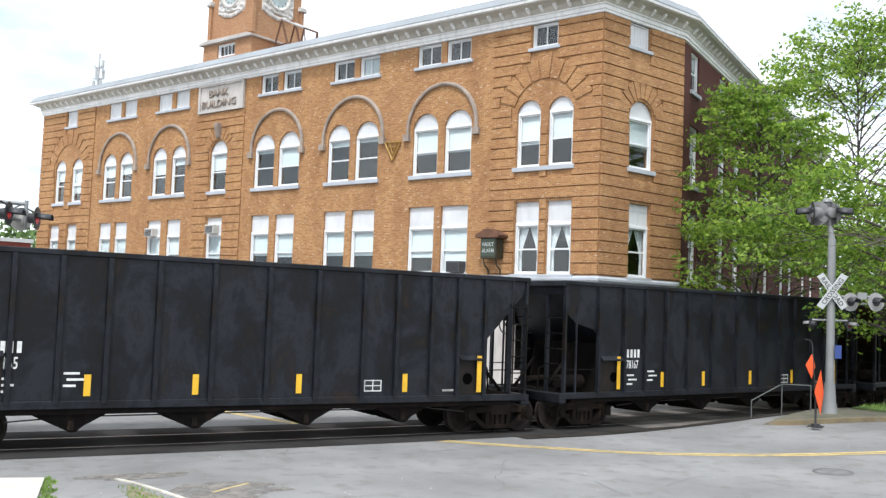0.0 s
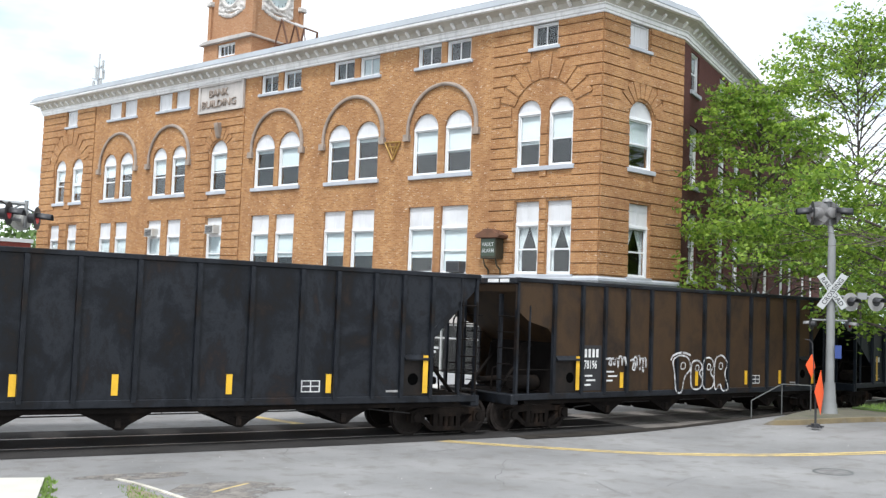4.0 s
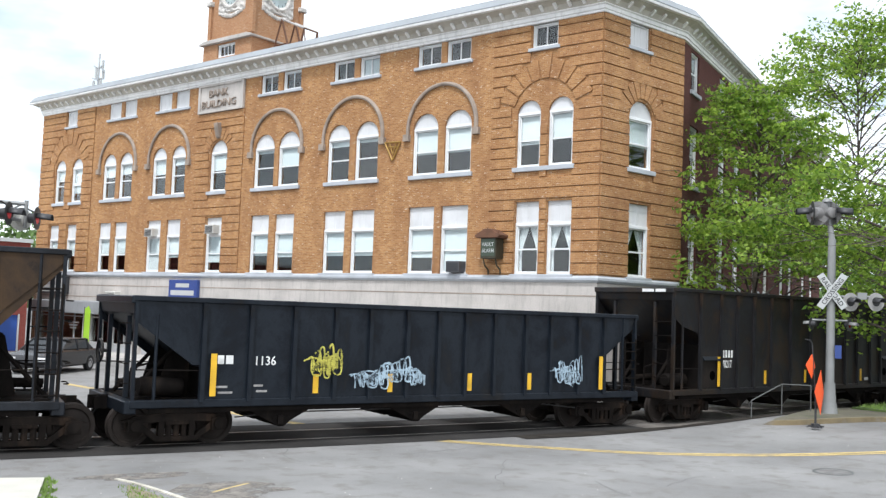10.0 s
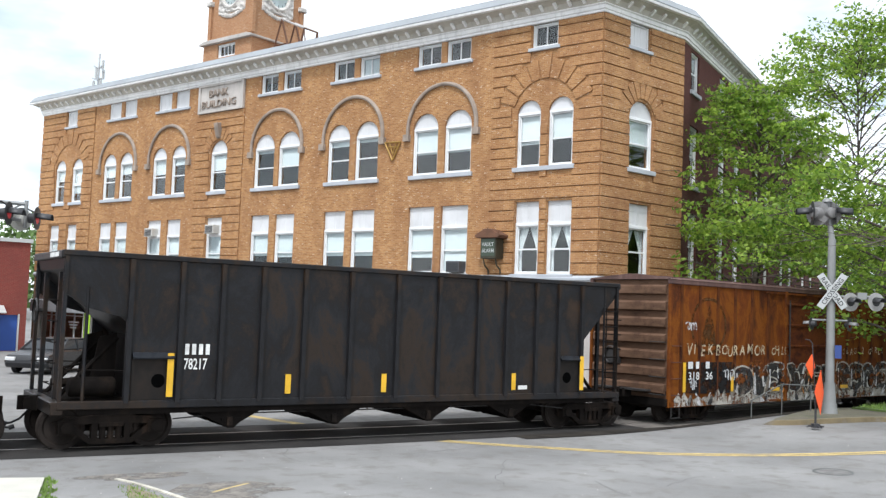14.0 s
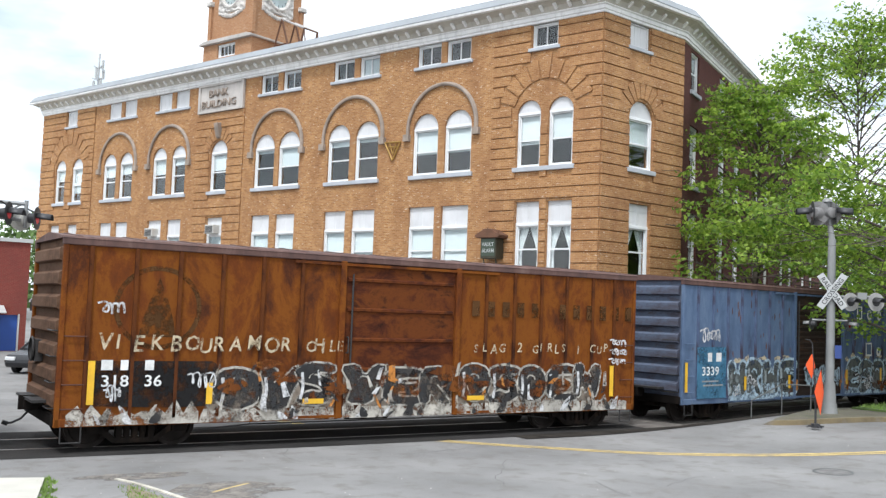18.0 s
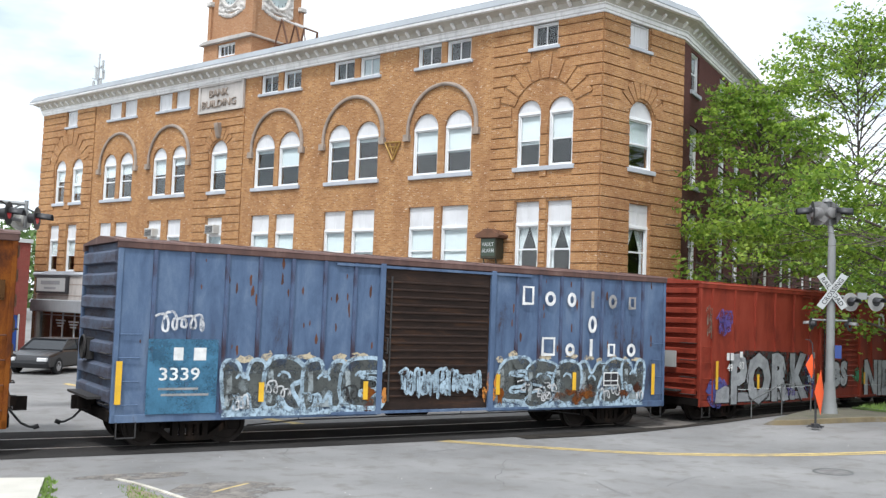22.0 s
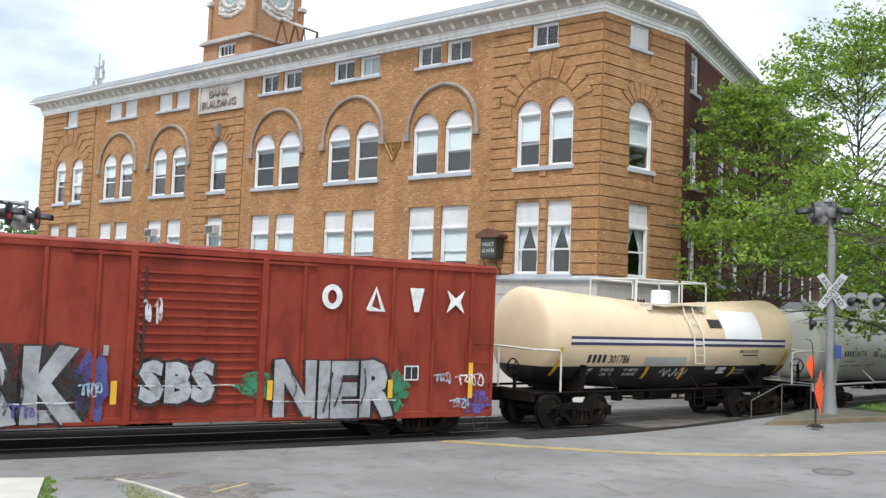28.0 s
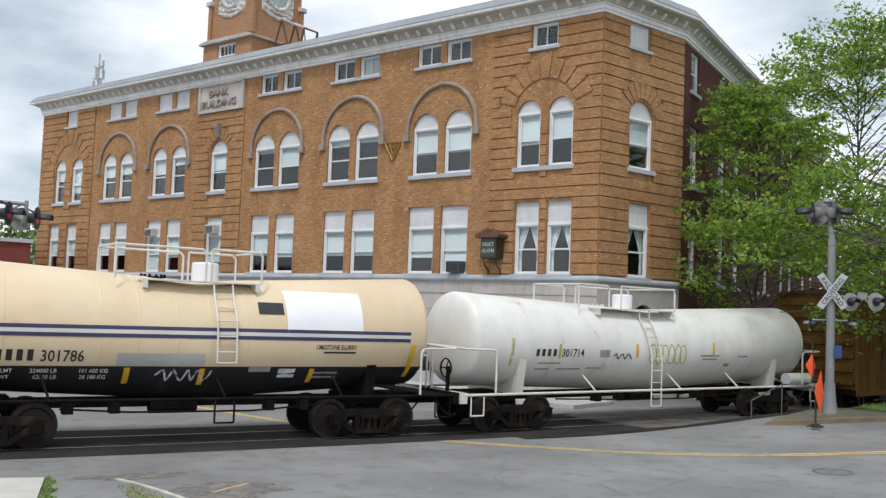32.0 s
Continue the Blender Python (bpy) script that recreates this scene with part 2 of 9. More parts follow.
# ---------------------------------------------------------------- the track and the ground
TRACK_Y, BEND = 21.40, 0.003916
GAUGE = 1.435
# dirt colour taken down to include the shade beside the train
SHOULDER = mat("shaded_dirt", (0.036, 0.032, 0.028), 0.95, vary=0.4, scale=4, fine=40, bump=0.7, bumpdist=0.02, dirt=0.4, dark=(0.07, 0.062, 0.052), spec=0.06)


def track(x):
    """Centre line of the track: a gentle curve through the crossing, straight beyond it. Returns the point and the slope."""
    xc = min(max(x, -12.0), 42.0)
    return TRACK_Y + BEND * xc * xc + 2 * BEND * xc * (x - xc), 2 * BEND * xc


def step01(v):
    v = min(max(v, 0.0), 1.0)
    return v * v * (3 - 2 * v)


def lift(x, y):
    """Height of the ground: it rises a little to the east on the near side of the track."""
    ty = track(x)[0]
    return 0.36 * step01((x - 14.0) / 10.0) * (1 - step01((y - (ty - 2.7)) / 1.0))


def sheet(bm, xs, ys, f):
    rows = [[bm.verts.new((x, y, f(x, y))) for x in xs] for y in ys]
    for a, b in zip(rows, rows[1:]):
        for i in range(len(xs) - 1):
            bm.faces.new((a[i], a[i + 1], b[i + 1], b[i]))


def ribbon(bm, pts, half, h, f=lift):
    """A flat strip along points in the plan, laid h above the ground."""
    L, R = [], []
    for i, p in enumerate(pts):
        a, b = Vector(pts[max(i - 1, 0)]), Vector(pts[min(i + 1, len(pts) - 1)])
        d = (b - a).normalized()
        n = Vector((-d.y, d.x))
        for lst, s in ((L, 1), (R, -1)):
            q = Vector(p) + n * half * s
            lst.append(bm.verts.new((q.x, q.y, f(q.x, q.y) + h)))
    for i in range(len(pts) - 1):
        bm.faces.new((R[i], R[i + 1], L[i + 1], L[i]))


def curve_pts(pts, n=8):
    """Smooth a plan line."""
    out = []
    for i in range(len(pts) - 1):
        p0, p1, p2, p3 = (Vector(pts[min(max(i + k, 0), len(pts) - 1)]) for k in (-1, 0, 1, 2))
        for j in range(n):
            t = j / n
            out.append(0.5 * ((2 * p1) + (p2 - p0) * t + (2 * p0 - 5 * p1 + 4 * p2 - p3) * t * t + (3 * p1 - p0 - 3 * p2 + p3) * t ** 3))
    return out + [Vector(pts[-1])]


xs = [-2500, -900, -300, -120, -60, -35] + [-22 + 1.0 * i for i in range(90)] + [72, 85, 110, 180, 400, 1000, 2500]
ys = [-2500, -800, -200, -60, -20] + [-4 + 1.0 * i for i in range(18)] + [14 + 0.4 * i for i in range(60)] + [40, 50, 65, 90, 140, 300, 900, 2500]
bm = bmesh.new()
sheet(bm, xs, ys, lift)
ground = new("ground", mesh_of("ground", bm, ASPHALT, True))
tagged(ground, "worn grey asphalt of a street and railway crossing", "ground", kind="structure")

# rails, in the asphalt at the crossing
for side in (-1, 1):
    bm = bmesh.new()
    pts = [(x, track(x)[0] + side * GAUGE / 2) for x in [-60 + 1.5 * i for i in range(110)]]
    ribbon(bm, pts, 0.036, 0.012, lambda x, y: 0.0)
    ob = new("rail", mesh_of("rail", bm, STEEL_RAIL))
    mod = ob.modifiers.new("depth", "SOLIDIFY")
    mod.thickness = 0.14
    mod.offset = -1
    tagged(ob, "worn steel rail set in the crossing's asphalt", "rail", group="rails", kind="structure")
# tarred strip whose colour also carries the shade under the train
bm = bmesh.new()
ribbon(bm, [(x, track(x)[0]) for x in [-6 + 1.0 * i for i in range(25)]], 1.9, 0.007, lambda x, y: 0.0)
tagged(new("crossing_surface", mesh_of("crossing_surface", bm, TRACK_TAR_SHADED)), "tarred surface between and beside the rails, train's shade in its colour", "road surface", kind="structure")
rc = random.Random(40)
for k in range(9):
    x, y = rc.uniform(2, 17), rc.uniform(12.5, 19)
    pts = [(x, y)]
    a = rc.uniform(0, 3.1)
    for j in range(rc.randrange(4, 10)):
        a += rc.uniform(-0.5, 0.5)
        pts.append((pts[-1][0] + 0.35 * math.cos(a), pts[-1][1] + 0.35 * math.sin(a)))
    bm = bmesh.new()
    ribbon(bm, pts, rc.uniform(0.004, 0.010), 0.004)
    tagged(new("asphalt_crack", mesh_of("asphalt_crack", bm, CRACK)), "dark crack in the asphalt", "crack", kind="structure")
bm = bmesh.new()
ribbon(bm, [(x, track(x)[0]) for x in [17.5 + 1.5 * i for i in range(70)]], 1.7, 0.008, lambda x, y: 0.0)
tagged(new("track_bed", mesh_of("track_bed", bm, BALLAST)), "dirty grey ballast under the rails", "track bed", kind="structure")
bm = bmesh.new()
ribbon(bm, [(x, track(x)[0]) for x in [-60 + 1.5 * i for i in range(38)]], 1.7, 0.008, lambda x, y: 0.0)
tagged(new("track_bed", mesh_of("track_bed", bm, BALLAST)), "dirty grey ballast under the rails", "track bed", kind="structure")

# dirt shoulder between the track and the signal's island, deep shade painted into its colour
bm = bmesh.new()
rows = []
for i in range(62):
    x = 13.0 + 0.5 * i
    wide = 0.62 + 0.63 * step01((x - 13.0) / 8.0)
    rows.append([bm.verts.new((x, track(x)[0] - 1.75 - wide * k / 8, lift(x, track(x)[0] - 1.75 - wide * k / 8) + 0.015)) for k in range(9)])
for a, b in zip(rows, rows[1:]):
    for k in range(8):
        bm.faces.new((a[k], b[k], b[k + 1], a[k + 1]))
tagged(new("shoulder", mesh_of("shoulder", bm, SHOULDER)), "dirt shoulder beside the rails, darkened in colour for shade", "shoulder", kind="structure")

# road paint
CENTRE = curve_pts([(4.5, 36.0), (7.47, 26.81), (8.9, 23.07), (10.5, 20.3), (13.0, 18.1), (15.0, 16.75), (19.0, 14.75), (26.0, 12.6), (40, 9)])
for off in (-0.095, 0.095):
    bm = bmesh.new()
    ribbon(bm, [p + Vector((off * 0.55, off * 0.85)) for p in CENTRE], 0.075, 0.006)
    tagged(new("centre_line", mesh_of("centre_line", bm, YELLOW_LINE)), "worn yellow centre line on the asphalt", "road marking", kind="structure")


# ---------------------------------------------------------------- the bank building
CORNER = Vector((20.647, 27.796, 0.0))
FRONT_L, FRONT_R, CHAM_L, SIDE_L = 38.1, 0.463, 4.80, 34.0
M_FRONT = pose(CORNER.x, CORNER.y, 0, 0, 0, -66.98)
CHAM_O = M_FRONT @ Vector((FRONT_R, 0, 0))
M_CHAM = pose(CHAM_O.x, CHAM_O.y, 0, 0, 0, 12.38)
SIDE_O = M_CHAM @ Vector((CHAM_L, 0, 0))
M_SIDE = pose(SIDE_O.x, SIDE_O.y, 0, 0, 0, 31.95)
Z_LEDGE, Z_FRIEZE, Z_ROOF = 4.36, 13.95, 14.95
bank = thing("bank_building", "three-storey yellow brick bank building with arched windows and cornice", "building")


def put(ob, m):
    ob.matrix_basis = m
    return ob


def pierced(bm, x0, x1, z0, z1, holes, thick=0.38):
    """A wall from x0 to x1 with rectangular holes (x0, x1, z0, z1) and their reveals."""
    cx = sorted({x0, x1, *[h[0] for h in holes], *[h[1] for h in holes]})
    cz = sorted({z0, z1, *[h[2] for h in holes], *[h[3] for h in holes]})

    def solid(i, j):
        if i < 0 or j < 0 or i >= len(cx) - 1 or j >= len(cz) - 1:
            return False
        mx, mz = (cx[i] + cx[i + 1]) / 2, (cz[j] + cz[j + 1]) / 2
        return not any(h[0] < mx < h[1] and h[2] < mz < h[3] for h in holes)
    pt = {}

    def v(x, y, z):
        k = (round(x, 4), y, round(z, 4))
        if k not in pt:
            pt[k] = bm.verts.new((x, y, z))
        return pt[k]
    for i in range(len(cx) - 1):
        for j in range(len(cz) - 1):
            if not solid(i, j):
                continue
            a, b, c, d = cx[i], cx[i + 1], cz[j], cz[j + 1]
            bm.faces.new((v(a, 0, c), v(b, 0, c), v(b, 0, d), v(a, 0, d)))
            bm.faces.new((v(a, thick, c), v(a, thick, d), v(b, thick, d), v(b, thick, c)))
            for (di, dj, p, q) in ((-1, 0, (a, c), (a, d)), (1, 0, (b, c), (b, d)), (0, -1, (a, c), (b, c)), (0, 1, (a, d), (b, d))):
                if not solid(i + di, j + dj):
                    bm.faces.new((v(p[0], 0, p[1]), v(q[0], 0, q[1]), v(q[0], thick, q[1]), v(p[0], thick, p[1])))


def arch_fill(bm, x0, x1, zs, zt, y0=0.0, y1=0.38, seg=12):
    """Brick left over between a rectangular hole's top and the round arch inside it."""
    c, r = (x0 + x1) / 2, (x1 - x0) / 2
    arc = [(c - r * math.cos(math.pi * i / seg), zs + (zt - zs) * math.sin(math.pi * i / seg)) for i in range(seg + 1)]
    for i in range(seg):
        a, b = arc[i], arc[i + 1]
        prism(bm, [a, (a[0], zt + 0.001), (b[0], zt + 0.001), b] if zt - min(a[1], b[1]) > 1e-4 else [a, (a[0], zt + .002), (b[0], zt + .002), b], y0, y1)


# window rows: (x0, x1) of each opening in the front
ROW2 = [(-36.70, -35.62), (-34.80, -33.72), (-31.42, -30.26), (-29.88, -28.70), (-26.82, -25.60), (-25.10, -23.92), (-21.80, -20.54),
        (-18.40, -17.10), (-16.68, -15.38), (-13.44, -12.12), (-11.74, -10.38), (-8.46, -7.10), (-6.74, -5.38), (-3.14, -2.06), (-1.72, -0.66)]
ROW3 = [(-36.40, -35.28), (-34.60, -33.46), (-31.32, -30.06), (-29.72, -28.48), (-26.62, -25.40), (-24.96, -23.76), (-21.72, -20.42),
        (-18.36, -16.94), (-16.66, -15.22), (-13.38, -12.02), (-11.68, -10.32), (-8.38, -7.04), (-6.70, -5.34), (-3.17, -2.11), (-1.77, -0.70)]
ROW4 = [(-35.46, -34.30), (-31.04, -29.86), (-29.56, -28.38), (-26.38, -25.20), (-24.86, -23.70),
        (-18.12, -16.90), (-16.56, -15.32), (-13.20, -11.92), (-11.60, -10.42), (-8.28, -7.02), (-6.74, -5.50), (-2.60, -1.44)]
Z2, Z3, Z4 = (4.50, 7.22), (8.52, 11.07), (13.03, 13.93)
C2, C3, C4 = (1.64, 2.88), (1.56, 2.98), (1.48, 2.68)


def spring(w):
    return Z3[1] - w * 0.48


def holes_of(r2, r3, r4):
    return [(a, b, *Z2) for a, b in r2] + [(a, b, *Z3) for a, b in r3] + [(a, b, *Z4) for a, b in r4]


bm = bmesh.new()
pierced(bm, -FRONT_L, FRONT_R, Z_LEDGE, Z_FRIEZE + 0.3, holes_of(ROW2, ROW3, ROW4))
for a, b in ROW3:
    arch_fill(bm, a, b, spring(b - a), Z3[1])
put(part("wall", bm, BRICK, bank, "weathered yellow-brown brick front wall"), M_FRONT)
bm = bmesh.new()
pierced(bm, 0.0, CHAM_L, Z_LEDGE, Z_FRIEZE + 0.3, holes_of([C2], [C3], [C4]))
arch_fill(bm, *C3, spring(C3[1] - C3[0]), Z3[1])
put(part("wall", bm, BRICK, bank, "yellow-brown brick wall of the cut corner"), M_CHAM)
SIDE_W = [(1.1, 2.3), (5.7, 6.9), (8.6, 9.8), (12.8, 14.0), (15.4, 16.6), (19.8, 21.0), (22.4, 23.6), (26.9, 28.1), (29.9, 31.1)]
bm = bmesh.new()
pierced(bm, 0.0, SIDE_L, Z_LEDGE, Z_FRIEZE + 0.3, [(a, b, 4.6, 7.3) for a, b in SIDE_W] + [(a, b, 8.4, 10.8) for a, b in SIDE_W] + [(a, b, 12.2, 13.8) for a, b in SIDE_W])
put(part("wall", bm, BRICK_SIDE, bank, "dark red brick side wall"), M_SIDE)


# rusticated courses of the end bays, the middle bay and the cut corner
def courses(x0, x1, rows, fans, material, m, name="brick_course"):
    """Raised courses split round the openings; fans: (centre, spring height, inner radius, outer radius)."""
    z, k = Z_LEDGE + 0.16, 0
    while z < Z_FRIEZE - 0.15:
        za, zb = z, min(z + 0.36, Z_FRIEZE - 0.02)
        cuts = []
        for (a, b), (c, d) in rows:
            if zb > c - 0.2 and za < d + 0.02 and b > x0 and a < x1:
                cuts.append((a - 0.02, b + 0.02))
        for c, zs, r0, r1 in fans:
            zm = (za + zb) / 2
            if zs - 0.2 < zm < zs + r1:
                w = math.sqrt(max(r1 * r1 - (zm - zs) ** 2, 0))
                if zm - zs < 0.25 * r1:
                    w = r0 + 0.06
                cuts.append((c - w, c + w))
        cuts.sort()
        x = x0
        for a, b in cuts + [(x1, x1)]:
            if a - x > 0.06:
                bm = bmesh.new()
                box(bm, x, min(a, x1), -0.06, 0.0, za, zb)
                put(part(name, bm, material, bank, bevel=0.012), m)
            x = max(x, b)
        z += 0.40
    for c, zs, r0, r1 in fans:
        nb = 9
        for i in range(nb):
            a0, a1 = math.pi * (0.10 + 0.80 * i / nb) + 0.02, math.pi * (0.10 + 0.80 * (i + 1) / nb) - 0.02
            bm = bmesh.new()
            rr = r1 + (0.22 if i == nb // 2 else 0.0)
            prism(bm, [(c + r * math.cos(t), zs + r * math.sin(t)) for r, t in ((r0, a0), (rr, a0), (rr, a1), (r0, a1))], -0.05, 0.0)
            put(part("voussoir", bm, material, bank, bevel=0.01), m)


def both(r2, r3, r4):
    return [(w, Z2) for w in r2] + [(w, Z3) for w in r3] + [(w, Z4) for w in r4]


courses(-4.35, FRONT_R, both(ROW2, ROW3, ROW4), [(-1.94, 10.42, 1.42, 2.15)], BRICK, M_FRONT)
courses(-FRONT_L, -32.4, both(ROW2, ROW3, ROW4), [(-34.93, 10.42, 1.55, 2.25)], BRICK, M_FRONT)
courses(-22.93, -19.2, both(ROW2, ROW3, [(-23.0, -19.1)]), [(-21.07, 10.42, 0.72, 1.25)], BRICK, M_FRONT)
courses(0.0, CHAM_L, both([C2], [C3], [C4]), [(2.26, 10.42, 0.74, 1.40)], BRICK, M_CHAM)


# hood moulds over the paired arches
for c, r in ((-6.86, 1.78), (-11.85, 1.80), (-16.80, 1.76), (-25.20, 1.76), (-29.90, 1.76)):
    bm = bmesh.new()
    seg = 28
    prof = [(0.0, -0.02), (0.0, -0.10), (0.07, -0.13), (0.13, -0.10), (0.16, -0.02)]
    rings = []
    for i in range(seg + 1):
        t = math.pi * (-0.03 + 1.06 * i / seg)
        rings.append([bm.verts.new((c + (r - 0.08 + p) * math.cos(t), y, 10.42 + (r - 0.08 + p) * math.sin(t))) for p, y in prof])
    for a, b in zip(rings, rings[1:]):
        for j in range(len(prof) - 1):
            bm.faces.new((a[j], a[j + 1], b[j + 1], b[j]))
    for s in (-1, 1):
        box(bm, c + s * (r + 0.02) - 0.15, c + s * (r + 0.02) + 0.15, -0.16, 0.0, 9.98, 10.26)
    put(part("hood_mould", bm, HOOD, bank, "worn terracotta hood mould"), M_FRONT)


# windows
def blind(bm, x0, x1, z0, z1, y):
    box(bm, x0, x1, y, y + 0.012, z0, z1)


def window(x0, x1, z0, z1, m, arch=False, top=0.0, shade=0.5, curtain=0, panes=1, panel=False, sill=True):
    """Sash window: white frame, transom panel, sashes, glass, blind, curtains and stone sill. top: height of the solid upper panel."""
    w, c = x1 - x0, (x0 + x1) / 2
    y = 0.13
    fr = 0.075
    bm = bmesh.new()
    zt = spring(w) if arch else z1 - top
    for a, b in ((x0, x0 + fr), (x1 - fr, x1)):
        box(bm, a, b, y - 0.05, y + 0.07, z0, zt)
    box(bm, x0, x1, y - 0.06, y + 0.07, zt - 0.05, zt + 0.06)
    box(bm, x0 + fr, x1 - fr, y - 0.05, y + 0.07, z0, z0 + 0.07)
    frame_ob = put(part("window", bm, WINDOW_WHITE, bank, bevel=0.008), m)
    if arch:
        bm = bmesh.new()
        arc = [(c - w / 2 * math.cos(math.pi * i / 14), zt + 0.06 + (z1 - zt - 0.06) * math.sin(math.pi * i / 14)) for i in range(15)]
        prism(bm, arc, y - 0.03, y + 0.05)
        part("fan_panel", bm, PANEL_WHITE, frame_ob, "white boarded arch panel")
    elif top:
        bm = bmesh.new()
        box(bm, x0, x1, y - 0.02, y + 0.05, zt + 0.06, z1)
        box(bm, c - 0.012, c + 0.012, y - 0.03, y - 0.02, zt + 0.08, z1)
        part("upper_panel", bm, PANEL_WHITE, frame_ob, "white boarded upper panel")
    za, zb = z0 + 0.07, zt - 0.05
    if panel:
        bm = bmesh.new()
        box(bm, x0 + fr, x1 - fr, y, y + 0.04, za, zb)
        for k in (0.33, 0.66):
            box(bm, x0 + fr + (w - 2 * fr) * k - 0.01, x0 + fr + (w - 2 * fr) * k + 0.01, y - 0.008, y, za, zb)
        part("board", bm, PANEL_WHITE, frame_ob, "white boarded window")
    else:
        zm = (za + zb) / 2
        bm = bmesh.new()
        s, a0, b0 = 0.045, x0 + fr, x1 - fr
        zrows = [(za + s, zm - 0.03), (zm + 0.03, zb - s)] if zb - za > 1.3 else [(za + s, zb - s)]
        wp = (b0 - a0 - 2 * s) / panes
        cells = [(a0 + s + wp * k + (0.02 if k else 0), a0 + s + wp * (k + 1) - (0.02 if k < panes - 1 else 0), p, q) for k in range(panes) for p, q in zrows]
        pierced(bm, a0, b0, za, zb, cells, 0.045)
        for v in bm.verts:
            v.co.y += y + 0.004
        part("sash", bm, WINDOW_WHITE, frame_ob)
        bm = bmesh.new()
        box(bm, x0 + fr, x1 - fr, y + 0.052, y + 0.058, za, zb)
        g = part("pane", bm, GLASS, frame_ob)
        g.visible_shadow = False
        if shade:
            bm = bmesh.new()
            blind(bm, x0 + fr + 0.01, x1 - fr - 0.01, zb - (zb - za) * shade, zb, y + 0.075)
            part("roller_blind", bm, SHADE_WHITE, frame_ob, "pale half-drawn roller blind")
        if curtain:
            for s_ in (-1, 1):
                bm = bmesh.new()
                e = x0 + fr if s_ < 0 else x1 - fr
                n = 7
                hw = (w / 2 - fr)
                rows_ = []
                for j in range(9):
                    tz = j / 8
                    span = hw * (1.0 - 0.75 * min(1, tz / 0.55) if tz < 0.55 else 0.25 + 0.15 * (tz - 0.55))
                    span = max(span, 0.12 * hw)
                    rows_.append([bm.verts.new((e - s_ * span * i / n, y + 0.14 + 0.02 * math.sin(i * 2.4), zb - (zb - za) * tz)) for i in range(n + 1)])
                for a, b in zip(rows_, rows_[1:]):
                    for i in range(n):
                        bm.faces.new((a[i], a[i + 1], b[i + 1], b[i]))
                part("curtain", bm, CURTAIN, frame_ob, "white tied-back curtain", smooth=True)
    return frame_ob


def sill(x0, x1, z, m, h=0.17):
    bm = bmesh.new()
    box(bm, x0 - 0.12, x1 + 0.12, -0.10, 0.2, z - h, z)
    put(part("window_sill", bm, SILL_STONE, bank, "grey stone window sill", bevel=0.015), m)


GLASS_NODE = GLASS.node_tree.nodes["Principled BSDF"]
GLASS_NODE.inputs["Transmission Weight"].default_value = 1.0
GLASS_NODE.inputs["Base Color"].default_value = (0.85, 0.9, 0.9, 1)
GLASS_NODE.inputs["Roughness"].default_value = 0.0
GLASS_NODE.inputs["Specular IOR Level"].default_value = 0.22

SH2 = [0.50, 0.48, 0.52, 0.50, 0.98, 0.60, 0.0, 0.58, 0.62, 0.60, 0.60, 0.66, 0.98, 0.0, 0.0]
CU2 = {13: 1, 14: 1}
for i, (a, b) in enumerate(ROW2):
    window(a, b, *Z2, M_FRONT, top=0.86, shade=SH2[i] + (0.75 if i in (6,) else 0), curtain=CU2.get(i, 0))
SH3 = [0.35, 0.75, 0.35, 0.30, 0.42, 0.2, 0.45, 0.1, 0.48, 0.15, 0.1, 0.55, 0.55, 0.58, 0.52]
for i, (a, b) in enumerate(ROW3):
    window(a, b, *Z3, M_FRONT, arch=True, shade=SH3[i], curtain=0)
for i, (a, b) in enumerate(ROW4):
    window(a, b, *Z4, M_FRONT, panel=i < 5, shade=0.95 if i == 8 else 0.0, panes=2)
window(*C2, *Z2, M_CHAM, top=0.86, shade=0.0, curtain=1)
window(*C3, *Z3, M_CHAM, arch=True, shade=0.55)
window(*C4, *Z4, M_CHAM, panel=True)
for a, b in SIDE_W:
    window(a, b, 4.6, 7.3, M_SIDE, shade=0.5)
    window(a, b, 8.4, 10.8, M_SIDE, shade=0.55)
    window(a, b, 12.2, 13.8, M_SIDE, shade=0.4)
    for z in (4.6, 8.4, 12.2):
        sill(a, b, z, M_SIDE)
for pair in ((0, 1), (2, 3), (4, 5), (6, 6), (7, 8), (9, 10), (11, 12), (13, 14)):
    if pair == (0, 1):
        for k in pair:
            sill(*ROW3[k], Z3[0], M_FRONT)
    else:
        sill(ROW3[pair[0]][0], ROW3[pair[1]][1], Z3[0], M_FRONT)
    sill(ROW2[pair[0]][0], ROW2[pair[1]][1], Z2[0], M_FRONT, 0.12)
for p, q in ((0, 0), (1, 2), (3, 4), (5, 6), (7, 8), (9, 10), (11, 11)):
    sill(ROW4[p][0], ROW4[q][1], Z4[0], M_FRONT, 0.13)
sill(*C2, Z2[0], M_CHAM, 0.12)
sill(*C3, Z3[0], M_CHAM)
sill(*C4, Z4[0], M_CHAM, 0.13)

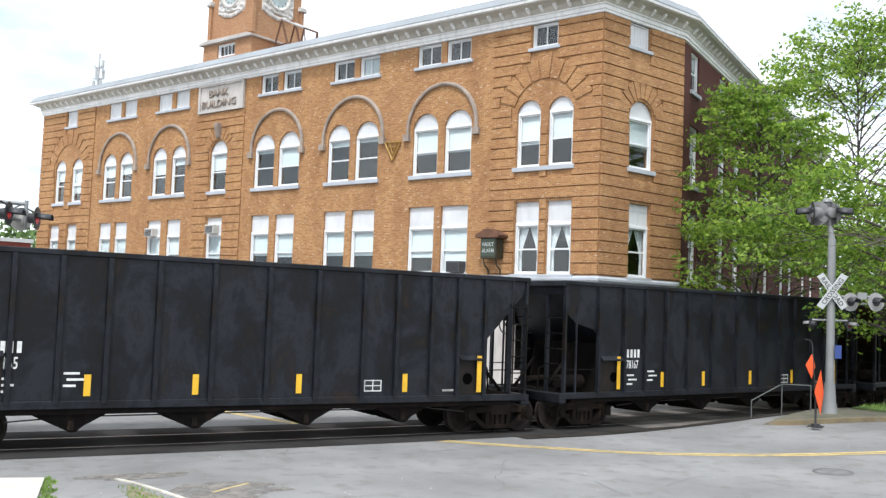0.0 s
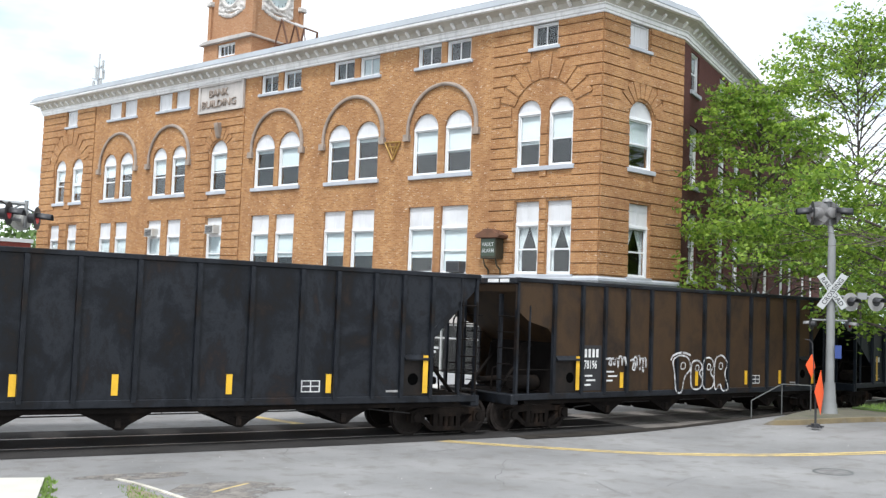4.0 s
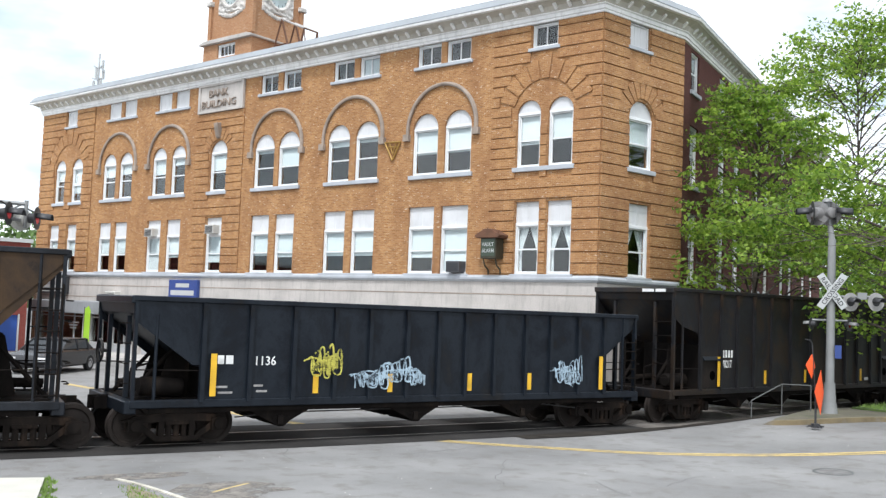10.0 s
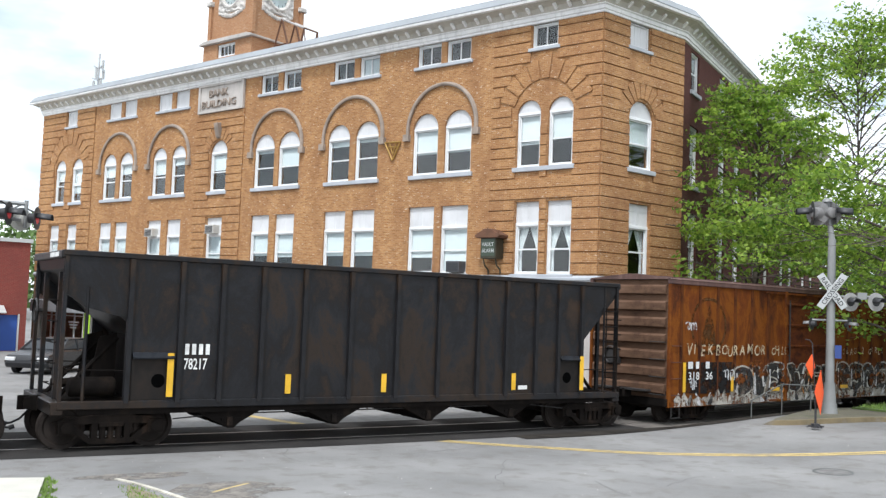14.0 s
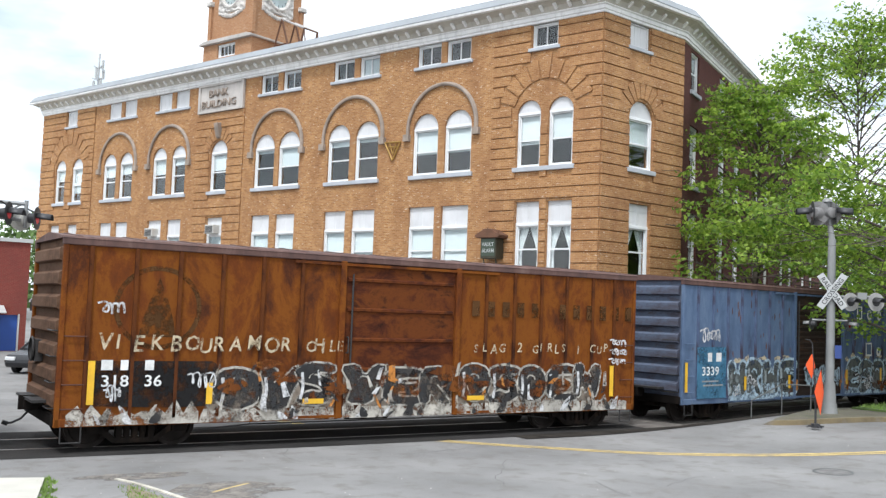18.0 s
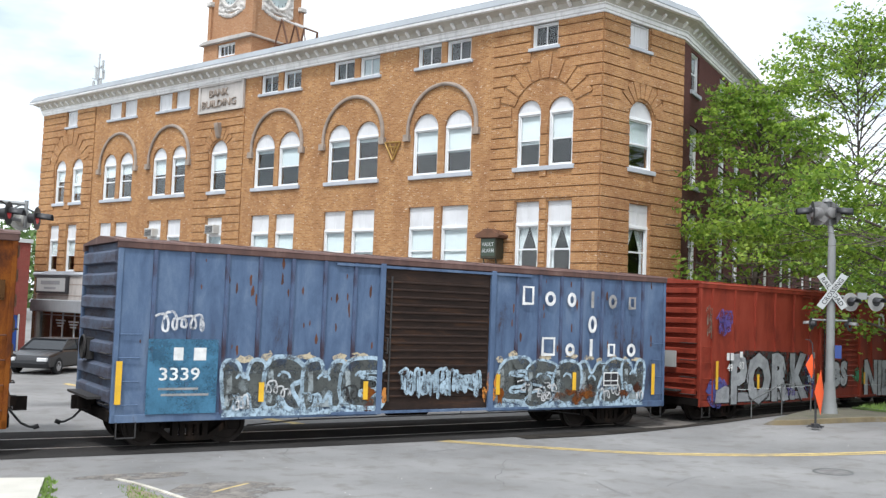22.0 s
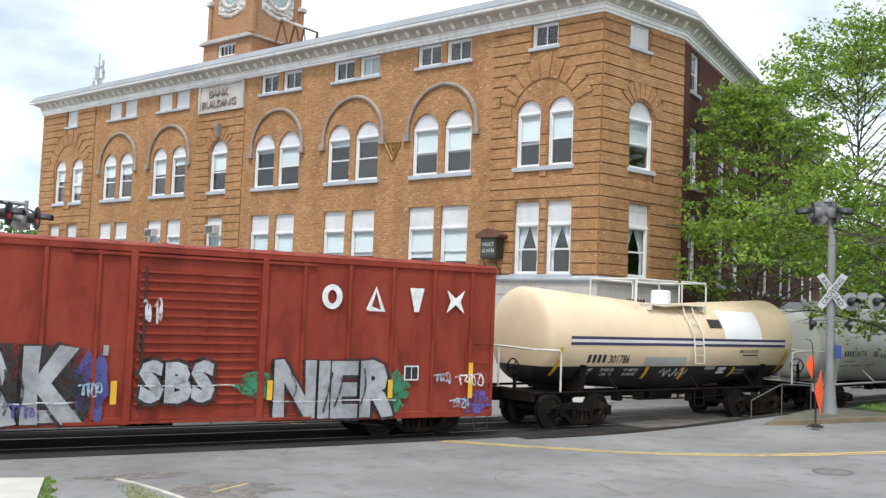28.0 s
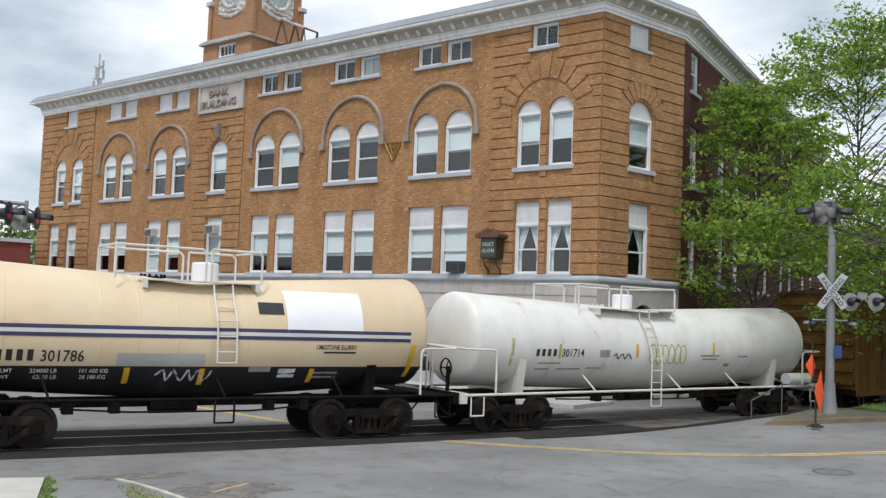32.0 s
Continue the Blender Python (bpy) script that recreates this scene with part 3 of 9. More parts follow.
# cornice in three runs with mitred ends: frieze, soffit, crown
# beige cove paint, darkened to include the shade under the overhang
COVE_SHADED = mat("shaded_beige_cove_paint", (0.46, 0.435, 0.375), 0.8, vary=0.2, scale=2.5, streak=0.3, dark=(0.24, 0.22, 0.18))
H1, H2 = radians((66.98 + 12.38) / 2), radians((31.95 - 12.38) / 2)
PROF = [(0.0, Z_FRIEZE - 0.02), (-0.08, Z_FRIEZE), (-0.08, Z_FRIEZE + 0.09), (-0.12, Z_FRIEZE + 0.11), (-0.12, Z_FRIEZE + 0.24), (-0.17, Z_FRIEZE + 0.28), (-0.17, Z_FRIEZE + 0.31),
        (-0.15, Z_FRIEZE + 0.32), (-0.24, Z_FRIEZE + 0.50), (-0.52, Z_FRIEZE + 0.64), (-0.66, Z_FRIEZE + 0.65), (-0.68, Z_FRIEZE + 0.74), (-0.60, Z_FRIEZE + 0.76), (0.3, Z_FRIEZE + 0.76), (0.3, Z_FRIEZE - 0.02)]
GUTTER = [(-0.64, Z_FRIEZE + 0.763), (-0.66, Z_FRIEZE + 0.79), (-0.46, Z_ROOF + 0.09), (-0.40, Z_ROOF + 0.10), (-0.40, Z_ROOF + 0.13), (0.3, Z_ROOF + 0.13), (0.3, Z_FRIEZE + 0.763)]


def cornice(x0, x1, t0, t1, m):
    """t0, t1: how far each end runs out per metre of overhang (mitre)."""
    bm = bmesh.new()
    ends = [[bm.verts.new((x + t * -y, y, z)) for y, z in PROF] for x, t in ((x0, -t0), (x1, t1))]
    n = len(PROF)
    for i in range(n):
        j = (i + 1) % n
        face = bm.faces.new((ends[0][i], ends[0][j], ends[1][j], ends[1][i]))
        face.material_index = 1 if i in (7, 8) else 0
    bm.faces.new(ends[0][::-1])
    bm.faces.new(ends[1])
    run_ = put(part("cornice", bm, TRIM_PAINT, bank, "grey-white painted cornice"), m)
    run_.data.materials.append(COVE_SHADED)
    bm = bmesh.new()
    ends = [[bm.verts.new((x + t * -y, y, z)) for y, z in GUTTER] for x, t in ((x0, -t0), (x1, t1))]
    n = len(GUTTER)
    for i in range(n):
        j = (i + 1) % n
        bm.faces.new((ends[0][i], ends[0][j], ends[1][j], ends[1][i]))
    bm.faces.new(ends[0][::-1])
    bm.faces.new(ends[1])
    part("gutter_band", bm, GUTTER_METAL, run_, "sloping grey sheet-metal gutter band")
    return run_


T1, T2 = math.tan(H1), math.tan(H2)
run = cornice(-FRONT_L, FRONT_R, 1.0, T1, M_FRONT), cornice(0.0, CHAM_L, T1, T2, M_CHAM), cornice(0.0, SIDE_L, T2, 0, M_SIDE)
for (x0, x1), par, m in (((-FRONT_L - 0.3, FRONT_R + 0.2), run[0], M_FRONT), ((0.1, CHAM_L), run[1], M_CHAM), ((0.3, SIDE_L), run[2], M_SIDE)):
    n = int((x1 - x0) / 0.60)
    me = mesh_of("bracket", fresh(lambda b: prism(b, [(-0.20, 0.05), (-0.38, 0.155), (-0.40, 0.09), (-0.34, 0.04), (-0.27, 0.0), (-0.20, -0.06)], -0.06, 0.06, "x")), TRIM_PAINT)
    for i in range(n):
        ob = shared("bracket", me, par, pose(x0 + (i + 0.5) * (x1 - x0) / n, 0, Z_FRIEZE + 0.415))

# roof deck, interior core and floors; near-black colour stands in for unlit rooms
bm = bmesh.new()
A, B = M_FRONT @ Vector((-FRONT_L, 0.3, 0)), M_FRONT @ Vector((-FRONT_L, 16, 0))
Cc, Dd = M_FRONT @ Vector((-0.2, 0.3, 0)), SIDE_O + Vector((0, 0.3, 0))
E_, F_ = M_SIDE @ Vector((SIDE_L, 0.3, 0)), M_SIDE @ Vector((SIDE_L, 18, 0))
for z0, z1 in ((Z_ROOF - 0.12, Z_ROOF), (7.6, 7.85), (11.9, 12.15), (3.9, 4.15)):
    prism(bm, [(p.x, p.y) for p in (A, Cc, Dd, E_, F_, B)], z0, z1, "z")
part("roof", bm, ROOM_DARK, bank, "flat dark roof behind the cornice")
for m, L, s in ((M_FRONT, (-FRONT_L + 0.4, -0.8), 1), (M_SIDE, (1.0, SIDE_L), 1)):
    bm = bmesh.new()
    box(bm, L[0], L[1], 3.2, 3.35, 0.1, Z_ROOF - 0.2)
    put(part("inner_wall", bm, ROOM_DARK, bank, "inner wall behind the windows, coloured near black as if unlit"), m)
bm = bmesh.new()
box(bm, -FRONT_L, -FRONT_L + 0.38, 0.0, 16.0, 0.0, Z_ROOF - 0.1)
put(part("wall", bm, BRICK, bank, "yellow-brown brick end wall"), M_FRONT)
bm = bmesh.new()
pts = [E_, F_, B, A]
for p, q in ((0, 1), (1, 2)):
    a, b = pts[p], pts[q]
    n = (b - a).normalized().cross(Vector((0, 0, 1))) * 0.3
    prism(bm, [(a.x, a.y), (b.x, b.y), (b.x - n.x, b.y - n.y), (a.x - n.x, a.y - n.y)], 0, Z_ROOF - 0.1, "z")
part("wall", bm, BRICK_SIDE, bank, "plain rear wall")


# ---------------------------------------------------------------- the train: materials
def layered(name, stops, scale=(1.5, 1.5, 0.5), noise=1.4, rough=0.65, metal=0.0, bump=0.25, fine=45.0, spec=0.4):
    """Weathered paint or rust: a colour band over stretched noise. stops: (position, colour)."""
    m = bpy.data.materials.new(name)
    m.use_nodes = True
    n, l = m.node_tree.nodes, m.node_tree.links
    b = n["Principled BSDF"]
    b.inputs["Roughness"].default_value, b.inputs["Metallic"].default_value = rough, metal
    b.inputs["Specular IOR Level"].default_value = spec
    tc, mp = n.new("ShaderNodeTexCoord"), n.new("ShaderNodeMapping")
    mp.inputs["Scale"].default_value = scale
    a = n.new("ShaderNodeTexNoise")
    a.inputs["Scale"].default_value, a.inputs["Detail"].default_value, a.inputs["Roughness"].default_value = noise, 9.0, 0.68
    a.inputs["Distortion"].default_value = 0.4
    f = n.new("ShaderNodeTexNoise")
    f.inputs["Scale"].default_value, f.inputs["Detail"].default_value = fine, 4.0
    l.new(tc.outputs["Object"], mp.inputs["Vector"])
    l.new(mp.outputs[0], a.inputs["Vector"])
    l.new(tc.outputs["Object"], f.inputs["Vector"])
    ad = n.new("ShaderNodeMath")
    ad.operation = "MULTIPLY_ADD"
    l.new(f.outputs["Fac"], ad.inputs[0])
    ad.inputs[1].default_value = 0.12
    l.new(a.outputs["Fac"], ad.inputs[2])
    r = n.new("ShaderNodeValToRGB")
    el = r.color_ramp.elements
    while len(el) > 1:
        el.remove(el[0])
    el[0].position, el[0].color = stops[0][0], (*stops[0][1], 1)
    for p, c in stops[1:]:
        e = el.new(p)
        e.color = (*c, 1)
    l.new(ad.outputs[0], r.inputs[0])
    l.new(r.outputs[0], b.inputs["Base Color"])
    bp = n.new("ShaderNodeBump")
    bp.inputs["Strength"].default_value, bp.inputs["Distance"].default_value = bump, 0.008
    l.new(ad.outputs[0], bp.inputs["Height"])
    l.new(bp.outputs[0], b.inputs["Normal"])
    return m


CAR_BLACK = layered("black_hopper_paint", [(0.40, (0.0180, 0.0118, 0.0090)), (0.465, (0.0072, 0.0070, 0.0074)), (0.53, (0.0082, 0.0098, 0.0130)), (0.60, (0.0180, 0.0204, 0.0250)), (0.66, (0.0096, 0.0103, 0.0125)), (0.74, (0.0240, 0.0156, 0.0120))], scale=(0.6, 0.6, 0.42), noise=1.2, rough=0.40, spec=0.20)
CAR_NAVY = layered("blue_black_paint", [(0.40, (0.0070, 0.0064, 0.0064)), (0.47, (0.0044, 0.0066, 0.0106)), (0.58, (0.0115, 0.0155, 0.0215)), (0.66, (0.0060, 0.0082, 0.0118)), (0.76, (0.0150, 0.0140, 0.0135))], scale=(0.6, 0.6, 0.42), noise=1.2, rough=0.44, spec=0.19)
CAR_BROWN = layered("brown_hopper_paint", [(0.36, (0.0130, 0.0100, 0.0088)), (0.46, (0.0340, 0.0215, 0.0130)), (0.58, (0.0540, 0.0315, 0.0155)), (0.68, (0.0410, 0.0250, 0.0140)), (0.80, (0.0150, 0.0120, 0.0105))], scale=(0.7, 0.7, 0.45), noise=1.2, rough=0.6, spec=0.2)
CAR_SOOT = layered("sooty_brown_paint", [(0.38, (0.0375, 0.0225, 0.0137)), (0.45, (0.0238, 0.0163, 0.0119)), (0.51, (0.0106, 0.0100, 0.0105)), (0.57, (0.0150, 0.0156, 0.0178)), (0.63, (0.0275, 0.0187, 0.0131)), (0.70, (0.0150, 0.0125, 0.0112)), (0.80, (0.0375, 0.0213, 0.0125))], scale=(0.6, 0.6, 0.36), noise=1.1, rough=0.42, spec=0.20)
HOLE_BLACK = mat("unlit_black_hole", (0.0015, 0.0015, 0.0016), 0.9, vary=0.1, bump=0, spec=0.02)
PANEL_GRIME = layered("grimy_brown_panel", [(0.40, (0.0075, 0.0068, 0.0066)), (0.56, (0.0150, 0.0118, 0.0098)), (0.74, (0.0240, 0.0165, 0.0125))], scale=(1.2, 1.2, 0.8), rough=0.6, spec=0.2)
PATCH_BLACK = mat("black_stencil_patch", (0.018, 0.018, 0.02), 0.6, vary=0.3)
RUST_ORANGE = layered("rusty_orange_paint", [(0.32, (0.0258, 0.0112, 0.0069)), (0.43, (0.0731, 0.0232, 0.0095)), (0.50, (0.1333, 0.0396, 0.0086)), (0.57, (0.1849, 0.0602, 0.0095)), (0.65, (0.1290, 0.0361, 0.0086)), (0.76, (0.0774, 0.0241, 0.0095))], scale=(0.8, 0.8, 0.42), rough=0.75, spec=0.10)
RUST_DOOR = layered("rusted_red_door", [(0.38, (0.0153, 0.0076, 0.0059)), (0.50, (0.0723, 0.0204, 0.0093)), (0.60, (0.1275, 0.0382, 0.0102)), (0.72, (0.0340, 0.0119, 0.0076))], scale=(0.8, 0.8, 1.3), rough=0.8, spec=0.10)
RUST_DARK = layered("dark_rust", [(0.4, (0.05, 0.022, 0.016)), (0.6, (0.10, 0.040, 0.024)), (0.75, (0.16, 0.06, 0.025))], rough=0.8)
BLUE_PAINT = layered("faded_blue_paint", [(0.35, (0.060, 0.030, 0.024)), (0.40, (0.060, 0.078, 0.125)), (0.47, (0.072, 0.108, 0.182)), (0.58, (0.092, 0.138, 0.225)), (0.70, (0.130, 0.180, 0.265)), (0.80, (0.075, 0.075, 0.10))], scale=(1.2, 1.2, 0.35), rough=0.6, spec=0.15)
BLUE_RIB = layered("rust_streaked_blue", [(0.38, (0.045, 0.022, 0.022)), (0.50, (0.062, 0.066, 0.105)), (0.62, (0.088, 0.128, 0.215)), (0.76, (0.060, 0.035, 0.035))], scale=(1.5, 1.5, 0.5), rough=0.65, spec=0.15)
BLUE_END = layered("grimy_blue_end", [(0.38, (0.050, 0.040, 0.042)), (0.50, (0.085, 0.088, 0.115)), (0.62, (0.11, 0.14, 0.20)), (0.76, (0.085, 0.062, 0.055))], scale=(0.6, 0.6, 1.6), rough=0.75, spec=0.12)
RUST_RIB = layered("darker_rust", [(0.40, (0.0240, 0.0104, 0.0072)), (0.54, (0.0840, 0.0272, 0.0096)), (0.66, (0.1320, 0.0416, 0.0096)), (0.78, (0.0440, 0.0160, 0.0080))], scale=(1.2, 1.2, 0.5), rough=0.8, spec=0.1)
DOOR_BROWN = layered("grimy_brown_door", [(0.4, (0.020, 0.014, 0.012)), (0.6, (0.036, 0.023, 0.018)), (0.75, (0.075, 0.038, 0.022))], scale=(0.6, 0.6, 3.0), rough=0.7, spec=0.15)
RED_PAINT = layered("red_boxcar_paint", [(0.36, (0.115, 0.020, 0.012)), (0.55, (0.228, 0.035, 0.019)), (0.75, (0.265, 0.050, 0.029))], scale=(1.0, 1.0, 0.4), rough=0.6, spec=0.2)
OCHRE_PAINT = layered("ochre_boxcar_paint", [(0.4, (0.10, 0.05, 0.014)), (0.6, (0.19, 0.095, 0.02)), (0.75, (0.08, 0.036, 0.018))], rough=0.75, spec=0.2)
ROOF_RUST = layered("rusted_roof", [(0.4, (0.07, 0.04, 0.036)), (0.6, (0.11, 0.06, 0.05)), (0.75, (0.16, 0.10, 0.085))], rough=0.8)
TANK_CREAM = layered("cream_tank_paint", [(0.32, (0.50, 0.37, 0.22)), (0.44, (0.67, 0.52, 0.335)), (0.72, (0.73, 0.59, 0.40))], scale=(0.5, 0.5, 0.5), rough=0.42, bump=0.06)
TANK_WHITE = layered("white_tank_paint", [(0.34, (0.42, 0.36, 0.28)), (0.45, (0.66, 0.64, 0.58)), (0.72, (0.75, 0.74, 0.70))], scale=(0.9, 0.9, 0.5), rough=0.42, bump=0.06)
UNDER = layered("greasy_underframe", [(0.4, (0.007, 0.006, 0.0055)), (0.6, (0.012, 0.010, 0.009)), (0.78, (0.026, 0.019, 0.014))], rough=0.8, spec=0.05)
TRUCK_IRON = layered("rusty_truck_iron", [(0.4, (0.009, 0.008, 0.0075)), (0.59, (0.017, 0.0135, 0.0115)), (0.74, (0.050, 0.034, 0.025))], rough=0.8, spec=0.06)
WHEEL_STEEL = mat("wheel_steel", (0.028, 0.0225, 0.0195), 0.65, metal=0.1, vary=0.5, scale=6, spec=0.15)
REFLECT = mat("yellow_reflective_tape", (0.72, 0.42, 0.02), 0.45, vary=0.18, scale=8, dirt=0.25, dark=(0.35, 0.2, 0.03))
STENCIL = mat("white_stencil", (0.70, 0.70, 0.68), 0.7, vary=0.25, scale=12, dirt=0.25, dark=(0.25, 0.24, 0.22))
STENCIL_FAINT = mat("faded_stencil", (0.28, 0.27, 0.26), 0.8, vary=0.4, scale=12)
TANK_BLACK = layered("black_tank_paint", [(0.4, (0.014, 0.014, 0.015)), (0.65, (0.024, 0.024, 0.026)), (0.78, (0.06, 0.055, 0.05))], rough=0.45)
SPRAY_WHITE = mat("white_spray_paint", (0.62, 0.62, 0.62), 0.6, vary=0.25, scale=5, dirt=0.3, dark=(0.3, 0.3, 0.3))
SPRAY_SILVER = mat("silver_spray_paint", (0.42, 0.43, 0.45), 0.42, metal=0.25, vary=0.25, scale=5)
SPRAY_BLACK = mat("black_spray_paint", (0.022, 0.02, 0.02), 0.6, vary=0.5, scale=6)
SPRAY_CREAM = mat("cream_spray_paint", (0.50, 0.42, 0.28), 0.6, vary=0.25, scale=6)
SPRAY_PALE = mat("pale_blue_spray_paint", (0.36, 0.47, 0.55), 0.6, vary=0.3, scale=6)
SPRAY_ORANGE = mat("orange_spray_paint", (0.50, 0.19, 0.03), 0.6, vary=0.3, scale=6)
SPRAY_YELLOW = mat("yellow_spray_paint", (0.50, 0.46, 0.08), 0.6, vary=0.3, scale=8)
SPRAY_GREEN = mat("green_spray_paint", (0.03, 0.19, 0.09), 0.6, vary=0.3, scale=6)
SPRAY_PURPLE = mat("purple_spray_paint", (0.10, 0.07, 0.26), 0.6, vary=0.3, scale=6)
for _m in (SPRAY_WHITE, SPRAY_SILVER, SPRAY_BLACK, SPRAY_CREAM, SPRAY_PALE, SPRAY_ORANGE, SPRAY_YELLOW, SPRAY_GREEN, SPRAY_PURPLE):
    worn(_m, 0.85 if _m is not SPRAY_SILVER else 0.35, 4.5)
TEAL_PATCH = worn(mat("teal_patch", (0.060, 0.165, 0.26), 0.6, vary=0.25, scale=6, spec=0.15), 0.6, 1.4)
GRAB = mat("black_grab_iron", (0.03, 0.028, 0.027), 0.6, vary=0.3)
GRAB_WHITE = mat("white_grab_iron", (0.66, 0.64, 0.58), 0.5, vary=0.15, dirt=0.3, dark=(0.3, 0.2, 0.1))
HOSE = mat("rubber_hose", (0.012, 0.012, 0.012), 0.6)
NAVY_BAND = mat("navy_band", (0.035, 0.035, 0.09), 0.5, vary=0.2)
WHITE_PATCH = mat("clean_white_patch", (0.80, 0.80, 0.80), 0.4, vary=0.05)
GREY_PATCH = mat("grey_overpaint", (0.40, 0.40, 0.38), 0.5, vary=0.15)
INK = mat("black_stencil", (0.03, 0.028, 0.027), 0.7, vary=0.4, scale=12)


# ---------------------------------------------------------------- lettering and spray paint
def words(body, size, wide=1.0):
    """Flat letters in the built-in font as a bmesh in x, z, facing -y, their lower left at the origin."""
    cu = bpy.data.curves.new("letters", "FONT")
    cu.body, cu.size, cu.extrude, cu.resolution_u, cu.offset = body, size, 0.0, 2, size * 0.012
    ob = bpy.data.objects.new("letters", cu)
    me = bpy.data.meshes.new_from_object(ob)
    bm = bmesh.new()
    bm.from_mesh(me)
    bpy.data.objects.remove(ob)
    bpy.data.curves.remove(cu)
    bpy.data.meshes.remove(me)
    for v in bm.verts:
        v.co = (v.co.x * wide, 0.0, v.co.y)
    return bm


def lettering(body, x, z, size, y, material, parent, wide=1.0, name="lettering", label=""):
    bm = words(body, size, wide)
    for v in bm.verts:
        v.co = (v.co.x + x, y, v.co.z + z)
    ob = part(name, bm, material, parent, label)
    return ob


def marks(rows, y, material, parent, name="stencil_bar", label="plain painted bars of small lettering"):
    """Plain bars for writing that cannot be read or is a name: (x, z, length, height)."""
    for x, z, w, h in rows:
        bm = bmesh.new()
        box(bm, x, x + w, y - 0.004, y, z, z + h)
        part(name, bm, material, parent, label)


def stroke(bm, pts, half, y):
    """A flat brush stroke through points in x, z."""
    pts = [Vector(p) for p in pts]
    L, R = [], []
    for i, p in enumerate(pts):
        d = (pts[min(i + 1, len(pts) - 1)] - pts[max(i - 1, 0)])
        d = d.normalized() if d.length > 1e-6 else Vector((1, 0))
        n = Vector((-d.y, d.x)) * half
        L.append(bm.verts.new((p.x + n.x, y, p.y + n.y)))
        R.append(bm.verts.new((p.x - n.x, y, p.y - n.y)))
    for i in range(len(pts) - 1):
        bm.faces.new((L[i], L[i + 1], R[i + 1], R[i]))


def rims(bm, half, y):
    """Strokes along the outer and inner rims of flat letters, one closed band for each rim."""
    left = [e for e in bm.edges if len(e.link_faces) == 1]
    out = bmesh.new()
    near = {}
    for e in left:
        for v in e.verts:
            near.setdefault(v, []).append(e)
    used = set()
    for e in left:
        if e in used:
            continue
        chain, v = [e.verts[0]], e.verts[1]
        used.add(e)
        while True:
            chain.append(v)
            nxt = [q for q in near[v] if q not in used]
            if not nxt:
                break
            used.add(nxt[0])
            v = nxt[0].other_vert(v)
        pts = [(c.co.x, c.co.z) for c in chain]
        stroke(out, pts + pts[1:2], half, y)
    return out


def smooth2(pts, n=5):
    return [Vector((p.x, p.y)) for p in curve_pts(pts, n)]


def scrawl(rng, x, z, w, h, half, y, material, parent, loops=6, label="hand-sprayed tag"):
    """A loose tag: one looping stroke from x to x + w."""
    bm = bmesh.new()
    pts = []
    steps = loops * 7
    a, b = rng.uniform(0.35, 0.75), rng.uniform(0.3, 0.5)
    for i in range(steps + 1):
        t = i / steps
        if i % 7 == 0:
            a, b = rng.uniform(0.15, 0.75), rng.uniform(0.22, 0.5)
            c = rng.uniform(0.4, 0.6)
        th = 2 * math.pi * i / 7 + 0.5
        pts.append((x + w * t - a * w / loops * math.cos(th), z + h * (c + b * math.sin(th)) + 0.06 * h * math.sin(3 * th)))
    stroke(bm, smooth2(pts, 2), half, y)
    part("graffiti", bm, material, parent, label)


def blob(rng, cx, cz, rx, rz, n=16, rough=0.25):
    return [(cx + rx * (1 + rng.uniform(-rough, rough)) * math.cos(2 * math.pi * i / n), cz + rz * (1 + rng.uniform(-rough, rough)) * math.sin(2 * math.pi * i / n)) for i in range(n)]


def flat(bm, poly, y):
    bm.faces.new([bm.verts.new((p[0], y, p[1])) for p in poly])


def rounded(poly, times=1):
    """Cut the corners of a closed outline."""
    for _ in range(times):
        out = []
        for (ax, az), (bx, bz) in zip(poly, poly[1:] + poly[:1]):
            out += [(0.78 * ax + 0.22 * bx, 0.78 * az + 0.22 * bz), (0.22 * ax + 0.78 * bx, 0.22 * az + 0.78 * bz)]
        poly = out
    return poly


# ---------------------------------------------------------------- running gear, shared by all cars
R_WHEEL = 0.45


def wheel_bm(bm):
    for s in (-1, 1):
        y = s * 0.717
        lathe(bm, [(-0.07, 0.0), (-0.07, 0.11), (-0.045, 0.13), (-0.03, 0.34), (-0.065, 0.37), (-0.065, R_WHEEL), (0.05, R_WHEEL - 0.012), (0.075, R_WHEEL + 0.02), (0.075, 0.37), (0.03, 0.34), (0.03, 0.0)],
              (0, y, 0), (0, -s, 0), 28)
    rod(bm, (0, -0.98, 0), (0, 0.98, 0), 0.075, 12)
    for s in (-1, 1):
        for k in range(3):
            a = 2 * math.pi * k / 3
            rod(bm, (0.06 * math.cos(a), s * 0.97, 0.06 * math.sin(a)), (0.06 * math.cos(a), s * 1.0, 0.06 * math.sin(a)), 0.018, 6)


WHEELS = mesh_of("wheel_set", fresh(wheel_bm), WHEEL_STEEL, True)


